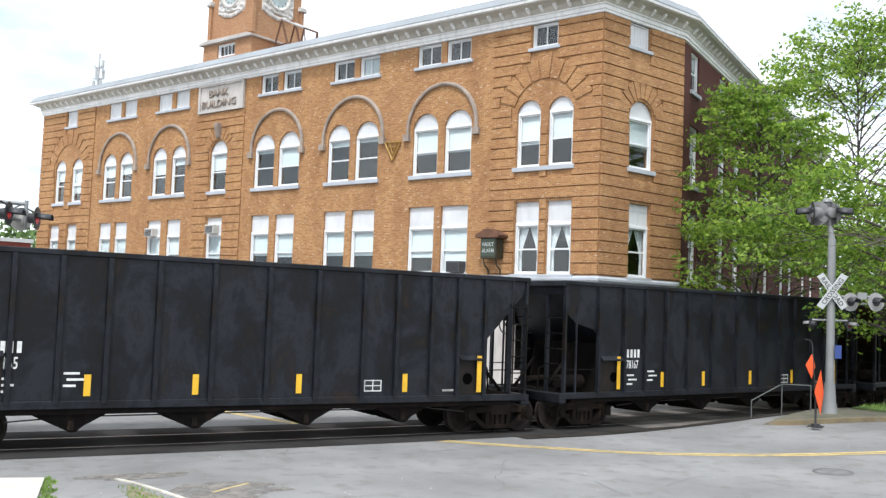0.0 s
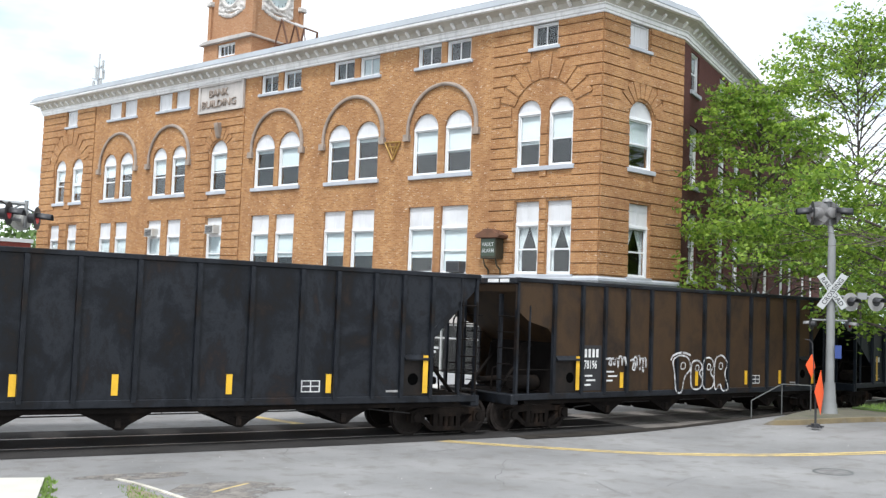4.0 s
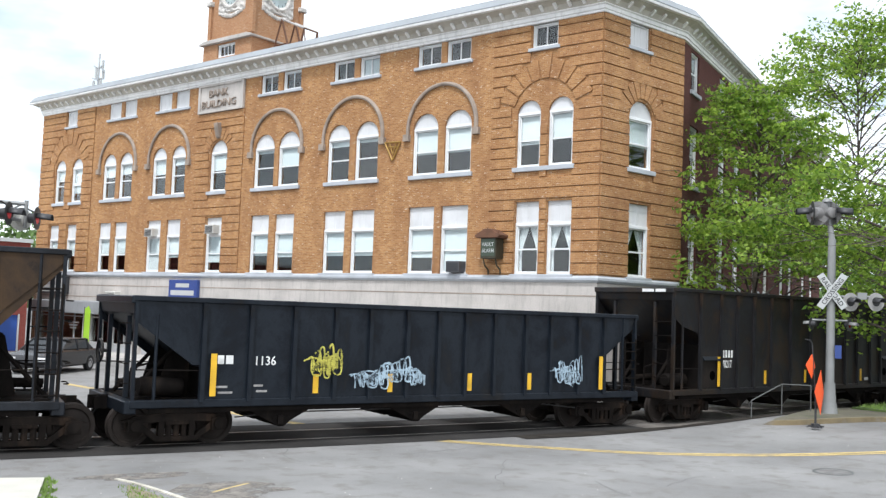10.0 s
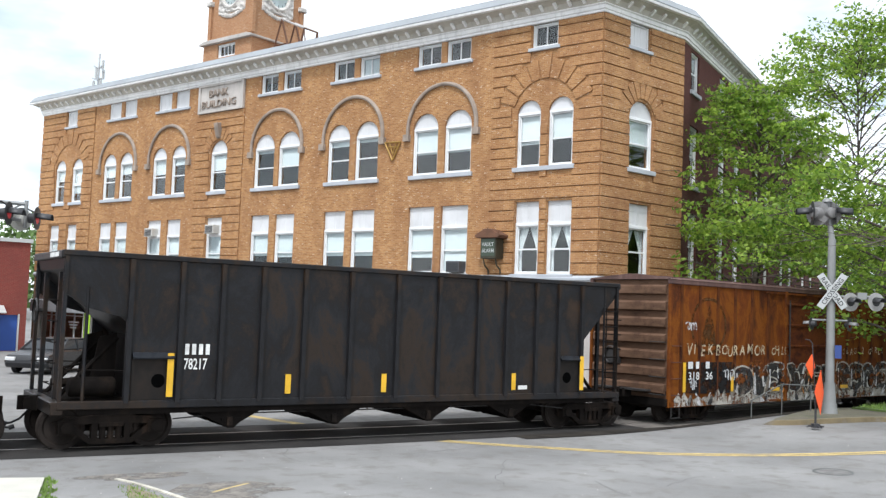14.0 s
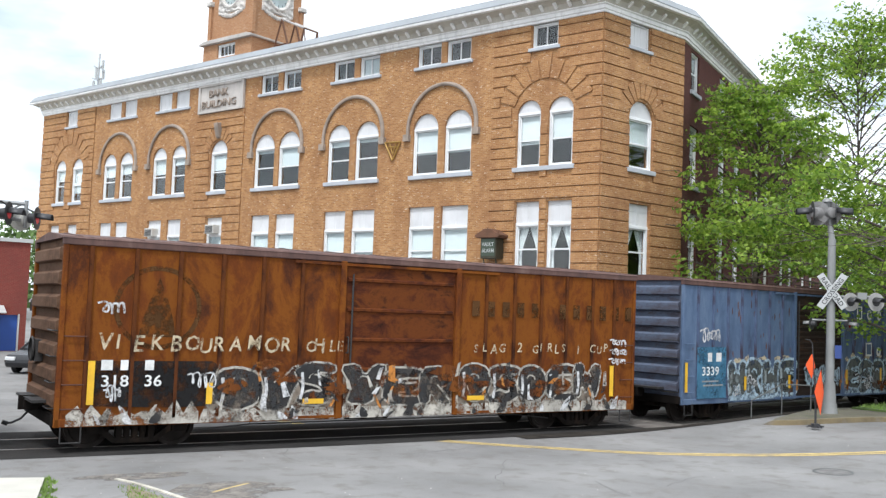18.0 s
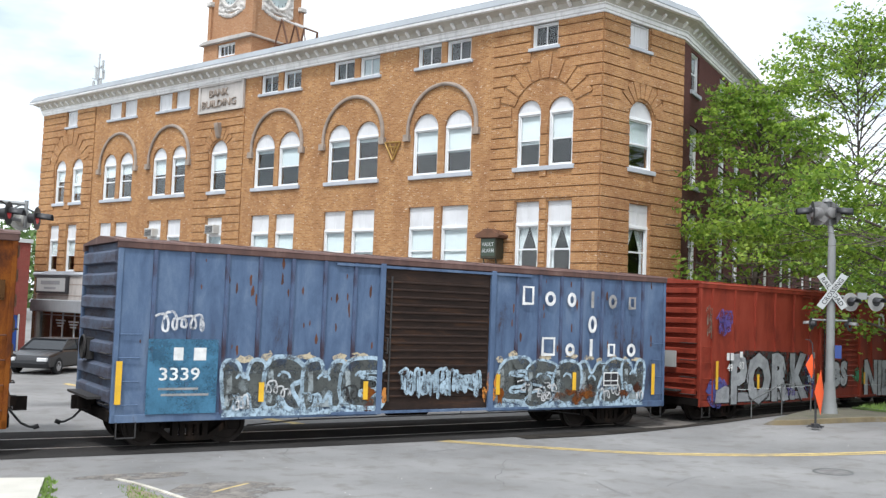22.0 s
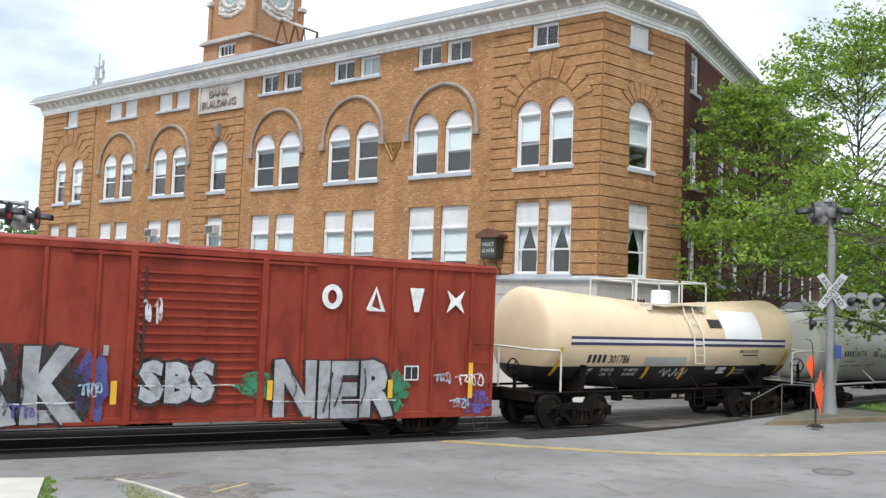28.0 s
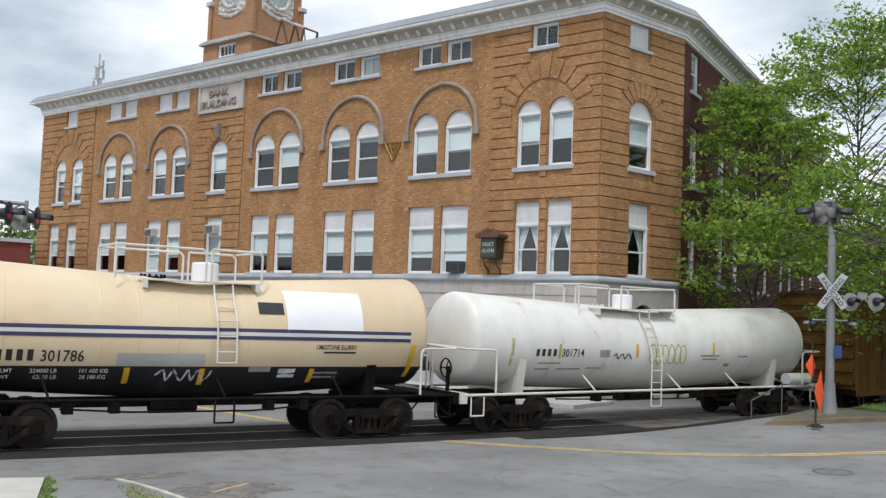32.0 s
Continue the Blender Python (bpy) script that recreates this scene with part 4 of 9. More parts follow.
def frame_bm(bm):
    """Cast side frame: arched top, dropped belly with openings, journal boxes at the ends."""
    y0, y1 = -0.09, 0.09
    outer = [(-1.12, 0.10), (-1.12, -0.04), (-0.95, -0.12), (-0.72, -0.04), (-0.42, -0.30), (0.42, -0.30), (0.72, -0.04), (0.95, -0.12), (1.12, -0.04), (1.12, 0.10), (0.85, 0.18), (0.4, 0.20), (-0.4, 0.20), (-0.85, 0.18)]
    # top member, bottom member, diagonal columns
    prism(bm, [(-1.12, 0.09), (-0.85, 0.04), (-0.4, 0.06), (0.4, 0.06), (0.85, 0.04), (1.12, 0.09), (0.85, 0.19), (0.4, 0.21), (-0.4, 0.21), (-0.85, 0.19)], y0, y1)
    prism(bm, [(-0.42, -0.34), (0.42, -0.34), (0.46, -0.24), (-0.46, -0.24)], y0, y1)
    for s in (-1, 1):
        prism(bm, [(s * 0.42, -0.34), (s * 0.92, 0.03), (s * 0.80, 0.09), (s * 0.40, -0.22)], y0 + 0.01, y1 - 0.01)
        prism(bm, [(s * 0.26, -0.25), (s * 0.38, -0.25), (s * 0.38, 0.08), (s * 0.26, 0.08)], y0 + 0.01, y1 - 0.01)
        box(bm, s * 0.875 - 0.15, s * 0.875 + 0.15, y0 - 0.06, y1, -0.13, 0.13)
        rod(bm, (s * 0.875, y0 - 0.10, 0.0), (s * 0.875, y0, 0.0), 0.11, 12)
    for x in (-0.16, 0.0, 0.16):
        for y in (-0.02,):
            rod(bm, (x, y, -0.24), (x, y, 0.03), 0.065, 10)
    box(bm, -0.24, 0.24, y0 - 0.02, y1 + 0.02, 0.0, 0.08)


SIDE_FRAME = mesh_of("truck_side_frame", fresh(frame_bm), TRUCK_IRON)
BOLSTER = mesh_of("truck_bolster", fresh(lambda b: (box(b, -0.2, 0.2, -1.0, 1.0, -0.12, 0.16), box(b, -0.95, 0.95, -0.12, 0.12, -0.08, 0.02))), TRUCK_IRON)


def coupler_bm(bm):
    box(bm, -0.75, 0.0, -0.10, 0.10, -0.10, 0.10)
    box(bm, 0.0, 0.22, -0.17, 0.14, -0.14, 0.14)
    prism(bm, [(0.2, -0.17), (0.42, -0.12), (0.42, -0.02), (0.24, -0.03)], -0.14, 0.14, "z")
    prism(bm, [(0.18, 0.14), (0.34, 0.16), (0.36, 0.08), (0.2, 0.04)], -0.12, 0.12, "z")


COUPLER = mesh_of("coupler", fresh(coupler_bm), TRUCK_IRON)


def hose_bm(bm):
    pipe(bm, [(-0.05, 0.0, 0.0), (0.05, 0.0, -0.03), (0.14, 0.0, -0.14), (0.26, -0.02, -0.28), (0.42, -0.03, -0.36), (0.52, -0.04, -0.37)], 0.024, 7)
    rod(bm, (0.50, -0.04, -0.38), (0.60, -0.04, -0.34), 0.045, 8)


HOSES = mesh_of("brake_hose", fresh(hose_bm), HOSE)
ROLLING = {}


def running_gear(car, truck, half, zc=0.86, shift=0.0):
    """Trucks with turning wheel sets, couplers and brake hoses. truck: distance of the truck's middle; half: of the end sill."""
    ROLLING[car] = []
    for s in (-1, 1):
        for w in (-0.875, 0.875):
            ROLLING[car].append((shared("wheel_set", WHEELS, car, pose(s * truck + w, 0, R_WHEEL)), s * truck + w))
        for q in (-1, 1):
            shared("truck_side_frame", SIDE_FRAME, car, pose(s * truck, q * 1.03, R_WHEEL + 0.02, 0, 0, 0 if q < 0 else 180))
        shared("truck_bolster", BOLSTER, car, pose(s * truck, 0, R_WHEEL + 0.04))
        shared("coupler", COUPLER, car, pose(s * half + shift, 0, zc, 0, 0, 0 if s > 0 else 180))
        shared("brake_hose", HOSES, car, pose(s * (half + 0.05) + shift, -0.34 * s, zc - 0.08, 0, 0, 0 if s > 0 else 180))


def ladder(car, x0, x1, y, z0, z1, n, material=None, rails=True, r=0.014, out=-1):
    yo = y + out * 0.07
    if not rails:
        for i in range(n):
            z = z0 + (z1 - z0) * i / (n - 1)
            bm = bmesh.new()
            pipe(bm, [(x0, y, z), (x0, yo, z), (x1, yo, z), (x1, y, z)], r, 6)
            part("grab_iron", bm, material or GRAB, car, "round-bar grab iron")
        return
    for x in (x0, x1):
        rails_ = part("ladder_rail", fresh(rod, (x, yo, z0 - 0.05), (x, yo, z1 + 0.1), 0.02, 6), material or GRAB, car, "round-bar ladder rail")
    for i in range(n):
        z = z0 + (z1 - z0) * i / (n - 1)
        bm = bmesh.new()
        pipe(bm, [(x0, y, z), (x0, yo, z), (x1, yo, z), (x1, y, z)], r, 6)
        part("rung", bm, material or GRAB, rails_)


def tapes(car, rows, y, material=None):
    """Reflective tape: (x, z0, z1, width)."""
    for x, z0, z1, w in rows:
        bm = bmesh.new()
        box(bm, x - w / 2, x + w / 2, y - 0.006, y, z0, z1)
        part("reflector", bm, material or REFLECT, car, "yellow reflective strip")


def brake_rod(car, truck, z):
    """Long thin brake rod hung below the near sill."""
    bm = bmesh.new()
    pipe(bm, [(-truck + 1.2, -1.22, z - 0.22), (-truck + 2.4, -1.22, z - 0.14), (truck - 2.2, -1.22, z - 0.12), (truck - 1.1, -1.22, z - 0.24)], 0.016, 5)
    for x in (-truck + 2.4, -0.6, 0.9, truck - 2.2):
        rod(bm, (x, -1.22, z - 0.14), (x, -1.22, z + 0.08), 0.013, 5)
    part("brake_rod", bm, GRAB, car, "thin brake rod under the sill")


# ---------------------------------------------------------------- open hopper cars
def hopper(label, ends, top, truck, outlets, paint, rib_paint, ribs, n_tapes, big, cuts, posts):
    """Open-top hopper car: ribbed sides cut away along the sloping floors, open end bays with brake gear, outlet chutes.
    ends: x of both ends; cuts: lower rim of the side sheet over the end bays, outwards to inwards; posts: the last full posts."""
    car = thing("hopper_car", label, "hopper car", group="freight cars of the train")
    (x0, x1), W = ends, 1.44
    zs = 0.98
    left, right = cuts
    poly = [(x0, top)] + left + [(posts[0], left[-1][1]), (posts[0], zs), (posts[1], zs), (posts[1], right[-1][1])] + right[::-1] + [(x1, top)]
    for s in (-1, 1):
        bm = bmesh.new()
        prism(bm, poly, s * W - 0.012, s * W + 0.012)
        part("side_sheet", bm, paint, car, "weathered steel side sheet")
        bm = bmesh.new()
        box(bm, x0 - 0.02, x1 + 0.02, s * W - 0.06, s * W + 0.09, top - 0.09, top + 0.02)
        part("top_chord", bm, rib_paint, car, bevel=0.015)
        bm = bmesh.new()
        box(bm, x0, x1, s * (W - 0.02) - 0.08, s * (W - 0.02) + 0.08, zs - 0.13, zs + 0.03)
        part("side_sill", bm, rib_paint, car, bevel=0.015)
        bm = bmesh.new()
        box(bm, x0 + 0.4, x1 - 0.4, s * (W - 0.05) - 0.02, s * (W - 0.05) + 0.02, zs - 0.24, zs - 0.13)
        part("sill_flange", bm, UNDER, car)
    me = mesh_of("rib", fresh(lambda b: prism(b, [(-0.06, 0.0), (-0.045, -0.085), (0.045, -0.085), (0.06, 0.0)], zs - 0.02, top - 0.09, "z")), rib_paint)
    for x in ribs:
        for s in (-1, 1):
            shared("rib", me, car, pose(x, s * (W + 0.008), 0, 0, 0, 0 if s < 0 else 180))
    for e, xe, cut, xp in ((-1, x0, left, posts[0]), (1, x1, right, posts[1])):
        bm = bmesh.new()
        q = [(xe, top - 0.05), (xe - e * 0.06, top - 0.34), (e * 4.55, zs + 0.15), (e * 4.45, zs + 0.18), (xe - e * 0.10, top - 0.05)]
        prism(bm, q, -W + 0.013, W - 0.013)
        part("slope_sheet", bm, paint, car, "sloping end sheet")
        bm = bmesh.new()
        box(bm, xe - 0.06, xe + 0.06, -W - 0.05, W + 0.05, top - 0.14, top + 0.012)
        part("end_chord", bm, rib_paint, car, bevel=0.02)
        bm = bmesh.new()
        box(bm, xe - e * 0.02 - 0.12, xe - e * 0.02 + 0.12, -W - 0.04, W + 0.04, zs - 0.24, zs + 0.02)
        part("end_sill", bm, rib_paint, car, bevel=0.02)
        for y in (-W, W):
            bm = bmesh.new()
            box(bm, xe - e * 0.05 - 0.035, xe - e * 0.05 + 0.035, y - 0.05, y + 0.05, zs, top - 0.1)
            part("corner_post", bm, rib_paint, car)
            bm = bmesh.new()
            rod(bm, (xe - e * 0.48, y, zs), (xe - e * 0.48, y, cut[0][1] + 0.1), 0.035, 6)
            part("bay_post", bm, rib_paint, car)
            bm = bmesh.new()
            pipe(bm, [(xe, y * 0.98, 1.62), (xp, y * 0.98, 1.60)], 0.014, 6)
            part("safety_rail", bm, UNDER, car)
        for y in (-0.75, 0.75):
            bm = bmesh.new()
            box(bm, xe - e * 0.10 - 0.045, xe - e * 0.10 + 0.045, y - 0.04, y + 0.04, zs, top - 0.40)
            part("end_post", bm, rib_paint, car)
        for y in (-0.6, 0.6):
            bm = bmesh.new()
            rod(bm, (xe - e * 0.15, y, zs), (xe - e * 1.30, y, zs + 1.25), 0.045, 6)
            part("end_brace", bm, UNDER, car)
            bm = bmesh.new()
            prism(bm, [(xe - e * 1.05, zs), (xp, zs), (xp, zs + 1.35), (xp + e * 0.35, zs + 1.25), (xe - e * 0.75, zs + 0.1)], y - 0.02, y + 0.02)
            part("bay_gusset", bm, UNDER, car, "sooty triangular gusset plate")
        bm = bmesh.new()
        box(bm, min(e * 4.9, xe - e * 0.1), max(e * 4.9, xe - e * 0.1), -0.9, 0.9, zs - 0.02, zs + 0.03)
        part("end_floor", bm, UNDER, car)
        bm = bmesh.new()
        prism(bm, [(xp - e * 0.30, zs), (xp - e * 0.22, zs), (xp - e * 0.30, cut[-1][1]), (xp - e * 0.40, cut[-1][1])], -1.3, 1.3)
        part("bolster_web", bm, UNDER, car)
        bm = bmesh.new()
        rod(bm, (xe - e * 0.2, 0.2, zs + 0.25), (xp, 0.2, zs + 0.28), 0.10, 10)
        pipe(bm, [(xe - e * 0.3, -0.2, zs + 0.05), (xe - e * 0.35, -0.2, zs + 0.6), (xe - e * 0.9, -0.25, zs + 0.75), (xp, -0.25, zs + 0.5)], 0.025, 6)
        part("brake_pipe", bm, UNDER, car)
        if e > 0:
            for y in (-1, 1):
                ladder(car, xe - 0.06, xe - 0.46, y * W, zs + 0.15, top - 0.75, 6, UNDER, out=y, r=0.016)
        for z in (1.35, 1.75, 2.15, 2.55, 2.95):
            if z < top - 0.3:
                bm = bmesh.new()
                pipe(bm, [(xe + e * 0.05, -W, z), (xe + e * 0.14, -W, z), (xe + e * 0.14, -0.9, z), (xe + e * 0.05, -0.9, z)], 0.014, 6)
                part("grab_iron", bm, UNDER, car)
    # brake gear in the left end bay
    bm = bmesh.new()
    lathe(bm, [(0.0, 0.0), (0.0, 0.16), (0.05, 0.20), (0.85, 0.20), (0.90, 0.16), (0.90, 0.0)], (x0 + 0.30, -0.95, zs + 0.27), (1, 0, 0), 16)
    part("air_reservoir", bm, UNDER, car, "grimy air reservoir", smooth=True)
    bm = bmesh.new()
    lathe(bm, [(0, 0.24), (0.03, 0.27), (0.06, 0.24)], (x0 - 0.06, 0.75, top - 1.2), (-1, 0, 0), 16)
    rod(bm, (x0 - 0.1, 0.75, top - 1.2), (x0 + 0.1, 0.75, top - 1.2), 0.04, 8)
    part("brake_wheel", bm, GRAB, car)
    # outlets
    for x in outlets:
        bm = bmesh.new()
        for y0, y1 in ((-1.30, -0.12), (0.12, 1.30)):
            prism(bm, [(x - 0.95, zs - 0.16), (x - 0.12, 0.42), (x - 0.06, 0.38), (x + 0.06, 0.38), (x + 0.20, 0.50), (x + 0.80, zs - 0.16)], y0, y1)
        box(bm, x - 0.22, x + 0.22, -1.32, 1.32, 0.54, 0.59)
        part("outlet_chute", bm, UNDER, car, "soot-black outlet chute")
        bm = bmesh.new()
        box(bm, x - 0.10, x + 0.02, -1.35, -1.29, 0.44, 0.62)
        part("outlet_latch", bm, TRUCK_IRON, car)
    bm = bmesh.new()
    box(bm, x0 + 0.3, x1 - 0.3, -0.2, 0.2, 0.72, zs)
    part("centre_sill", bm, UNDER, car)
    running_gear(car, truck, (x1 - x0) / 2 + 0.02, shift=(x0 + x1) / 2)
    brake_rod(car, truck, zs - 0.16)
    y = -W - 0.098
    for s in big:
        tapes(car, [(s, 1.08, 1.96, 0.13)], y)
    tapes(car, [(x, 1.10, 1.52, 0.13) for x in n_tapes], -W - 0.02)
    return car


def bars_block(car, x, z, y, n=3, w=0.5, material=None):
    marks([(x + (0.06 if i == 1 else 0.0), z - 0.12 * i, w * (0.75, 0.9, 0.6)[i % 3], 0.045) for i in range(n)], y, material or STENCIL, car)


def car_stencil(car, x, number, y=-1.46, patch=False):
    """White car number under four plain blocks for the owner's mark, and small stencil bars."""
    if patch:
        bm = bmesh.new()
        box(bm, x - 0.04, x + 0.64, y - 0.004, y, 1.05, 2.25)
        part("stencil_patch", bm, PATCH_BLACK, car)
        y -= 0.006
    marks([(x + 0.145 * i, 1.93, 0.085, 0.22) for i in range(4)], y, STENCIL, car, "owner_mark", "plain white blocks of the owner's mark")
    lettering(number, x - 0.02, 1.63, 0.32, y - 0.004, STENCIL, car, 0.62, "car_number", "white stencilled car number")
    bars_block(car, x + 0.02, 1.42, y, 3, 0.38)


RNG = random.Random(7)
ENDS = (-7.48, 6.90)
CUTS = ([(-7.48, 3.14), (-7.05, 2.84), (-6.40, 2.68)], [(6.90, 3.74), (6.75, 3.60), (5.60, 2.55)])
POSTS = (-6.20, 5.55)
RIBS = (-6.18, -5.15, -4.28, -3.38, -2.40, -1.25, -0.03, 1.12, 2.27, 3.14, 4.08, 4.82, 5.60)
RIBS_LOW = (-5.55, -4.52, -3.51, -2.51, -1.62, -0.63, 0.24, 1.03, 1.90, 2.88, 3.70, 4.65, 5.55)
YS = -1.452
hop_a = hopper("black open hopper car with ribbed steel sides", ENDS, 3.92, 6.33, (-3.9, -1.45, 1.05, 3.5), CAR_BLACK, CAR_BLACK, RIBS, [-3.7, -1.55, 0.75, 3.41], [5.43, -5.43], CUTS, POSTS)
car_stencil(hop_a, -5.45, "78165")
hop_b = hopper("black open hopper car with white stencils", ENDS, 3.92, 6.33, (-3.9, -1.45, 1.05, 3.5), CAR_BLACK, CAR_BLACK, RIBS, [-3.5, -1.62, 0.72, 3.0], [5.43, -5.43], CUTS, POSTS)
car_stencil(hop_b, -5.02, "78167")
hop_c = hopper("brown open hopper car with black ribs and white graffiti", ENDS, 3.92, 6.33, (-3.9, -1.45, 1.05, 3.5), CAR_BROWN, CAR_BLACK, RIBS, [-3.56, -0.32, 2.08, 3.87], [5.6, -5.34], CUTS, POSTS)
car_stencil(hop_c, -5.02, "78196", patch=True)
for c in (hop_a, hop_b, hop_c):
    bars_block(c, -4.15, 1.52, YS, 3, 0.40)
    bm = bmesh.new()
    box(bm, 2.35, 2.80, YS - 0.004, YS, 1.12, 1.38)
    part("stencil_frame", bm, STENCIL, c, "white outlined consolidated stencil")
    for i in range(2):
        for j in range(2):
            part("stencil_cell", fresh(box, 2.38 + 0.21 * i, 2.56 + 0.21 * i, YS - 0.008, YS - 0.004, 1.145 + 0.12 * j, 1.24 + 0.12 * j), PATCH_BLACK, c)
    marks([(4.45, 1.10, 0.55, 0.05)], YS, STENCIL_FAINT, c)
scrawl(RNG, -4.22, 1.62, 0.78, 0.40, 0.028, YS - 0.1, SPRAY_WHITE, hop_c, 5, "small white sprayed tag")
scrawl(RNG, -3.25, 1.50, 0.62, 0.55, 0.024, YS - 0.1, SPRAY_WHITE, hop_c, 5, "small white sprayed tag")
BUBBLE = (((0.10, 0.0), (0.02, 0.55), (-0.12, 0.86), (0.30, 1.0), (0.80, 0.92), (0.95, 0.62), (0.55, 0.42), (0.46, 0.0)), ((0.05, 0.05), (0.0, 0.60), (0.10, 0.92), (0.62, 0.96), (0.92, 0.72), (0.60, 0.55), (0.95, 0.30), (0.70, 0.02)),
          ((0.05, 0.05), (0.0, 0.60), (0.10, 0.95), (0.62, 1.0), (0.95, 0.75), (0.55, 0.55), (0.98, 0.32), (0.72, 0.05)), ((0.08, 0.0), (0.0, 0.5), (0.1, 0.95), (0.6, 1.02), (1.0, 0.78), (0.72, 0.48), (1.12, 0.05), (0.6, 0.0), (0.45, 0.25)))
for i, (x0, w, z0, h) in enumerate(((-1.45, 0.80, 0.92, 1.10), (-0.72, 0.62, 0.98, 0.92), (-0.18, 0.62, 0.95, 1.0), (0.36, 0.68, 0.92, 1.08))):
    rim_ = rounded([(x0 + w * a, z0 + h * b) for a, b in BUBBLE[i]], 2)
    bm = bmesh.new()
    stroke(bm, rim_ + rim_[:2], 0.026, YS - 0.102 - 0.002 * i)
    part("graffiti", bm, SPRAY_WHITE, hop_c, "large white outline letter sprayed on the side")
    bm = bmesh.new()
    eye_ = rounded([(x0 + w * a, z0 + h * b) for a, b in ((0.34, 0.62), (0.40, 0.80), (0.62, 0.78), (0.60, 0.62))], 1)
    stroke(bm, eye_ + eye_[:2], 0.018, YS - 0.102 - 0.002 * i)
    part("graffiti", bm, SPRAY_WHITE, hop_c, "small inner outline of a sprayed letter")
bm = bmesh.new()
stroke(bm, smooth2([(-1.62, 1.86), (-1.50, 2.0), (-1.1, 2.08), (-0.75, 2.0)], 5), 0.028, YS - 0.114)
part("graffiti", bm, SPRAY_WHITE, hop_c, "white sprayed sweep over the letters")

hop_d = hopper("low blue-black hopper car with graffiti and yellow strips", (-7.0, 6.75), 3.09, 5.9, (-3.65, -0.2, 3.0), CAR_NAVY, CAR_NAVY, RIBS_LOW, [-2.95, -1.05, 1.19, 3.04], [-5.33, 5.40], ([(-7.0, 2.64), (-6.94, 2.58), (-5.75, 1.72)], [(6.75, 2.95), (6.65, 2.88), (5.70, 2.08)]), (-5.55, 5.55))
lettering("1136", -4.42, 1.72, 0.27, YS - 0.006, STENCIL, hop_d, 0.95, "car_number", "white stencilled car number")
marks([(-5.22, 1.74, 0.14, 0.18), (-5.04, 1.74, 0.16, 0.18)], YS, STENCIL, hop_d, "owner_mark", "plain white blocks of the owner's mark")
bars_block(hop_d, -5.25, 1.24, YS, 2, 0.36, STENCIL_FAINT)
bars_block(hop_d, -4.40, 1.26, YS, 2, 0.28, STENCIL_FAINT)
for x, z, w, h, m in ((-3.15, 1.42, 0.75, 0.75, SPRAY_YELLOW), (-2.1, 1.18, 0.95, 0.65, SPRAY_PALE), (-1.15, 1.25, 0.95, 0.62, SPRAY_PALE), (3.75, 1.15, 0.95, 0.85, SPRAY_PALE)):
    for k in range(4):
        scrawl(RNG, x + w * k / 4.6, z + RNG.uniform(-0.05, 0.12), w * 0.42, h * RNG.uniform(0.55, 0.95), RNG.uniform(0.014, 0.024), YS - 0.1 - 0.002 * k, m, hop_d, 3, "sprayed tag")
    scrawl(RNG, x, z, w, h * 0.7, 0.017, YS - 0.11, m, hop_d, 3, "sprayed tag")

hop_e = hopper("sooty brown-black open hopper car", ENDS, 3.92, 6.33, (-3.9, -1.45, 1.05, 3.5), CAR_SOOT, CAR_SOOT, RIBS, [-2.71, -0.32, 3.42], [5.59, -5.33], CUTS, POSTS)
marks([(-5.02 + 0.145 * i, 1.93, 0.085, 0.22) for i in range(4)], YS, STENCIL, hop_e, "owner_mark", "plain white blocks of the owner's mark")
lettering("78217", -5.04, 1.63, 0.32, YS - 0.004, STENCIL, hop_e, 0.62, "car_number", "white stencilled car number")
marks([(3.5, 1.12, 0.28, 0.10)], YS - 0.1, STENCIL, hop_e)
for c in (hop_a, hop_b, hop_c, hop_e):
    for x, w0, w1, hole in ((-5.75, 0.34, 0.50, -5.55), (5.20, 0.32, 0.32, 5.14)):
        bm = bmesh.new()
        box(bm, x - w0, x + w1, YS - 0.018, YS + 0.002, 1.02, 1.88)
        plate = part("access_plate", bm, PANEL_GRIME, c, "grimy brown access plate")
        # flat disc; the hole's unlit inside is only its black colour
        bm = bmesh.new()
        lathe(bm, [(0.0, 0.14), (0.006, 0.135), (0.006, 0.0)], (hole, YS - 0.018, 1.40), (0, -1, 0), 20)
        part("inspection_hole", bm, HOLE_BLACK, plate, "flat disc painted black for a round access hole")
        bm = bmesh.new()
        prism(bm, [(YS, 1.88), (YS - 0.12, 1.84), (YS - 0.13, 1.87), (YS - 0.02, 1.97), (YS, 1.97)], x - w0, x + w1, "x")
        part("tack_board", bm, CAR_BLACK, c)
for c in (hop_c, hop_e):
    for y0, y1 in ((-1.22, -0.86), (-0.80, -0.38)):
        bm = bmesh.new()
        box(bm, ENDS[0] - 0.068, ENDS[0] - 0.061, y0, y1, 3.81, 3.90)
        part("end_mark", bm, STENCIL, c, "plain white bar of the end lettering")


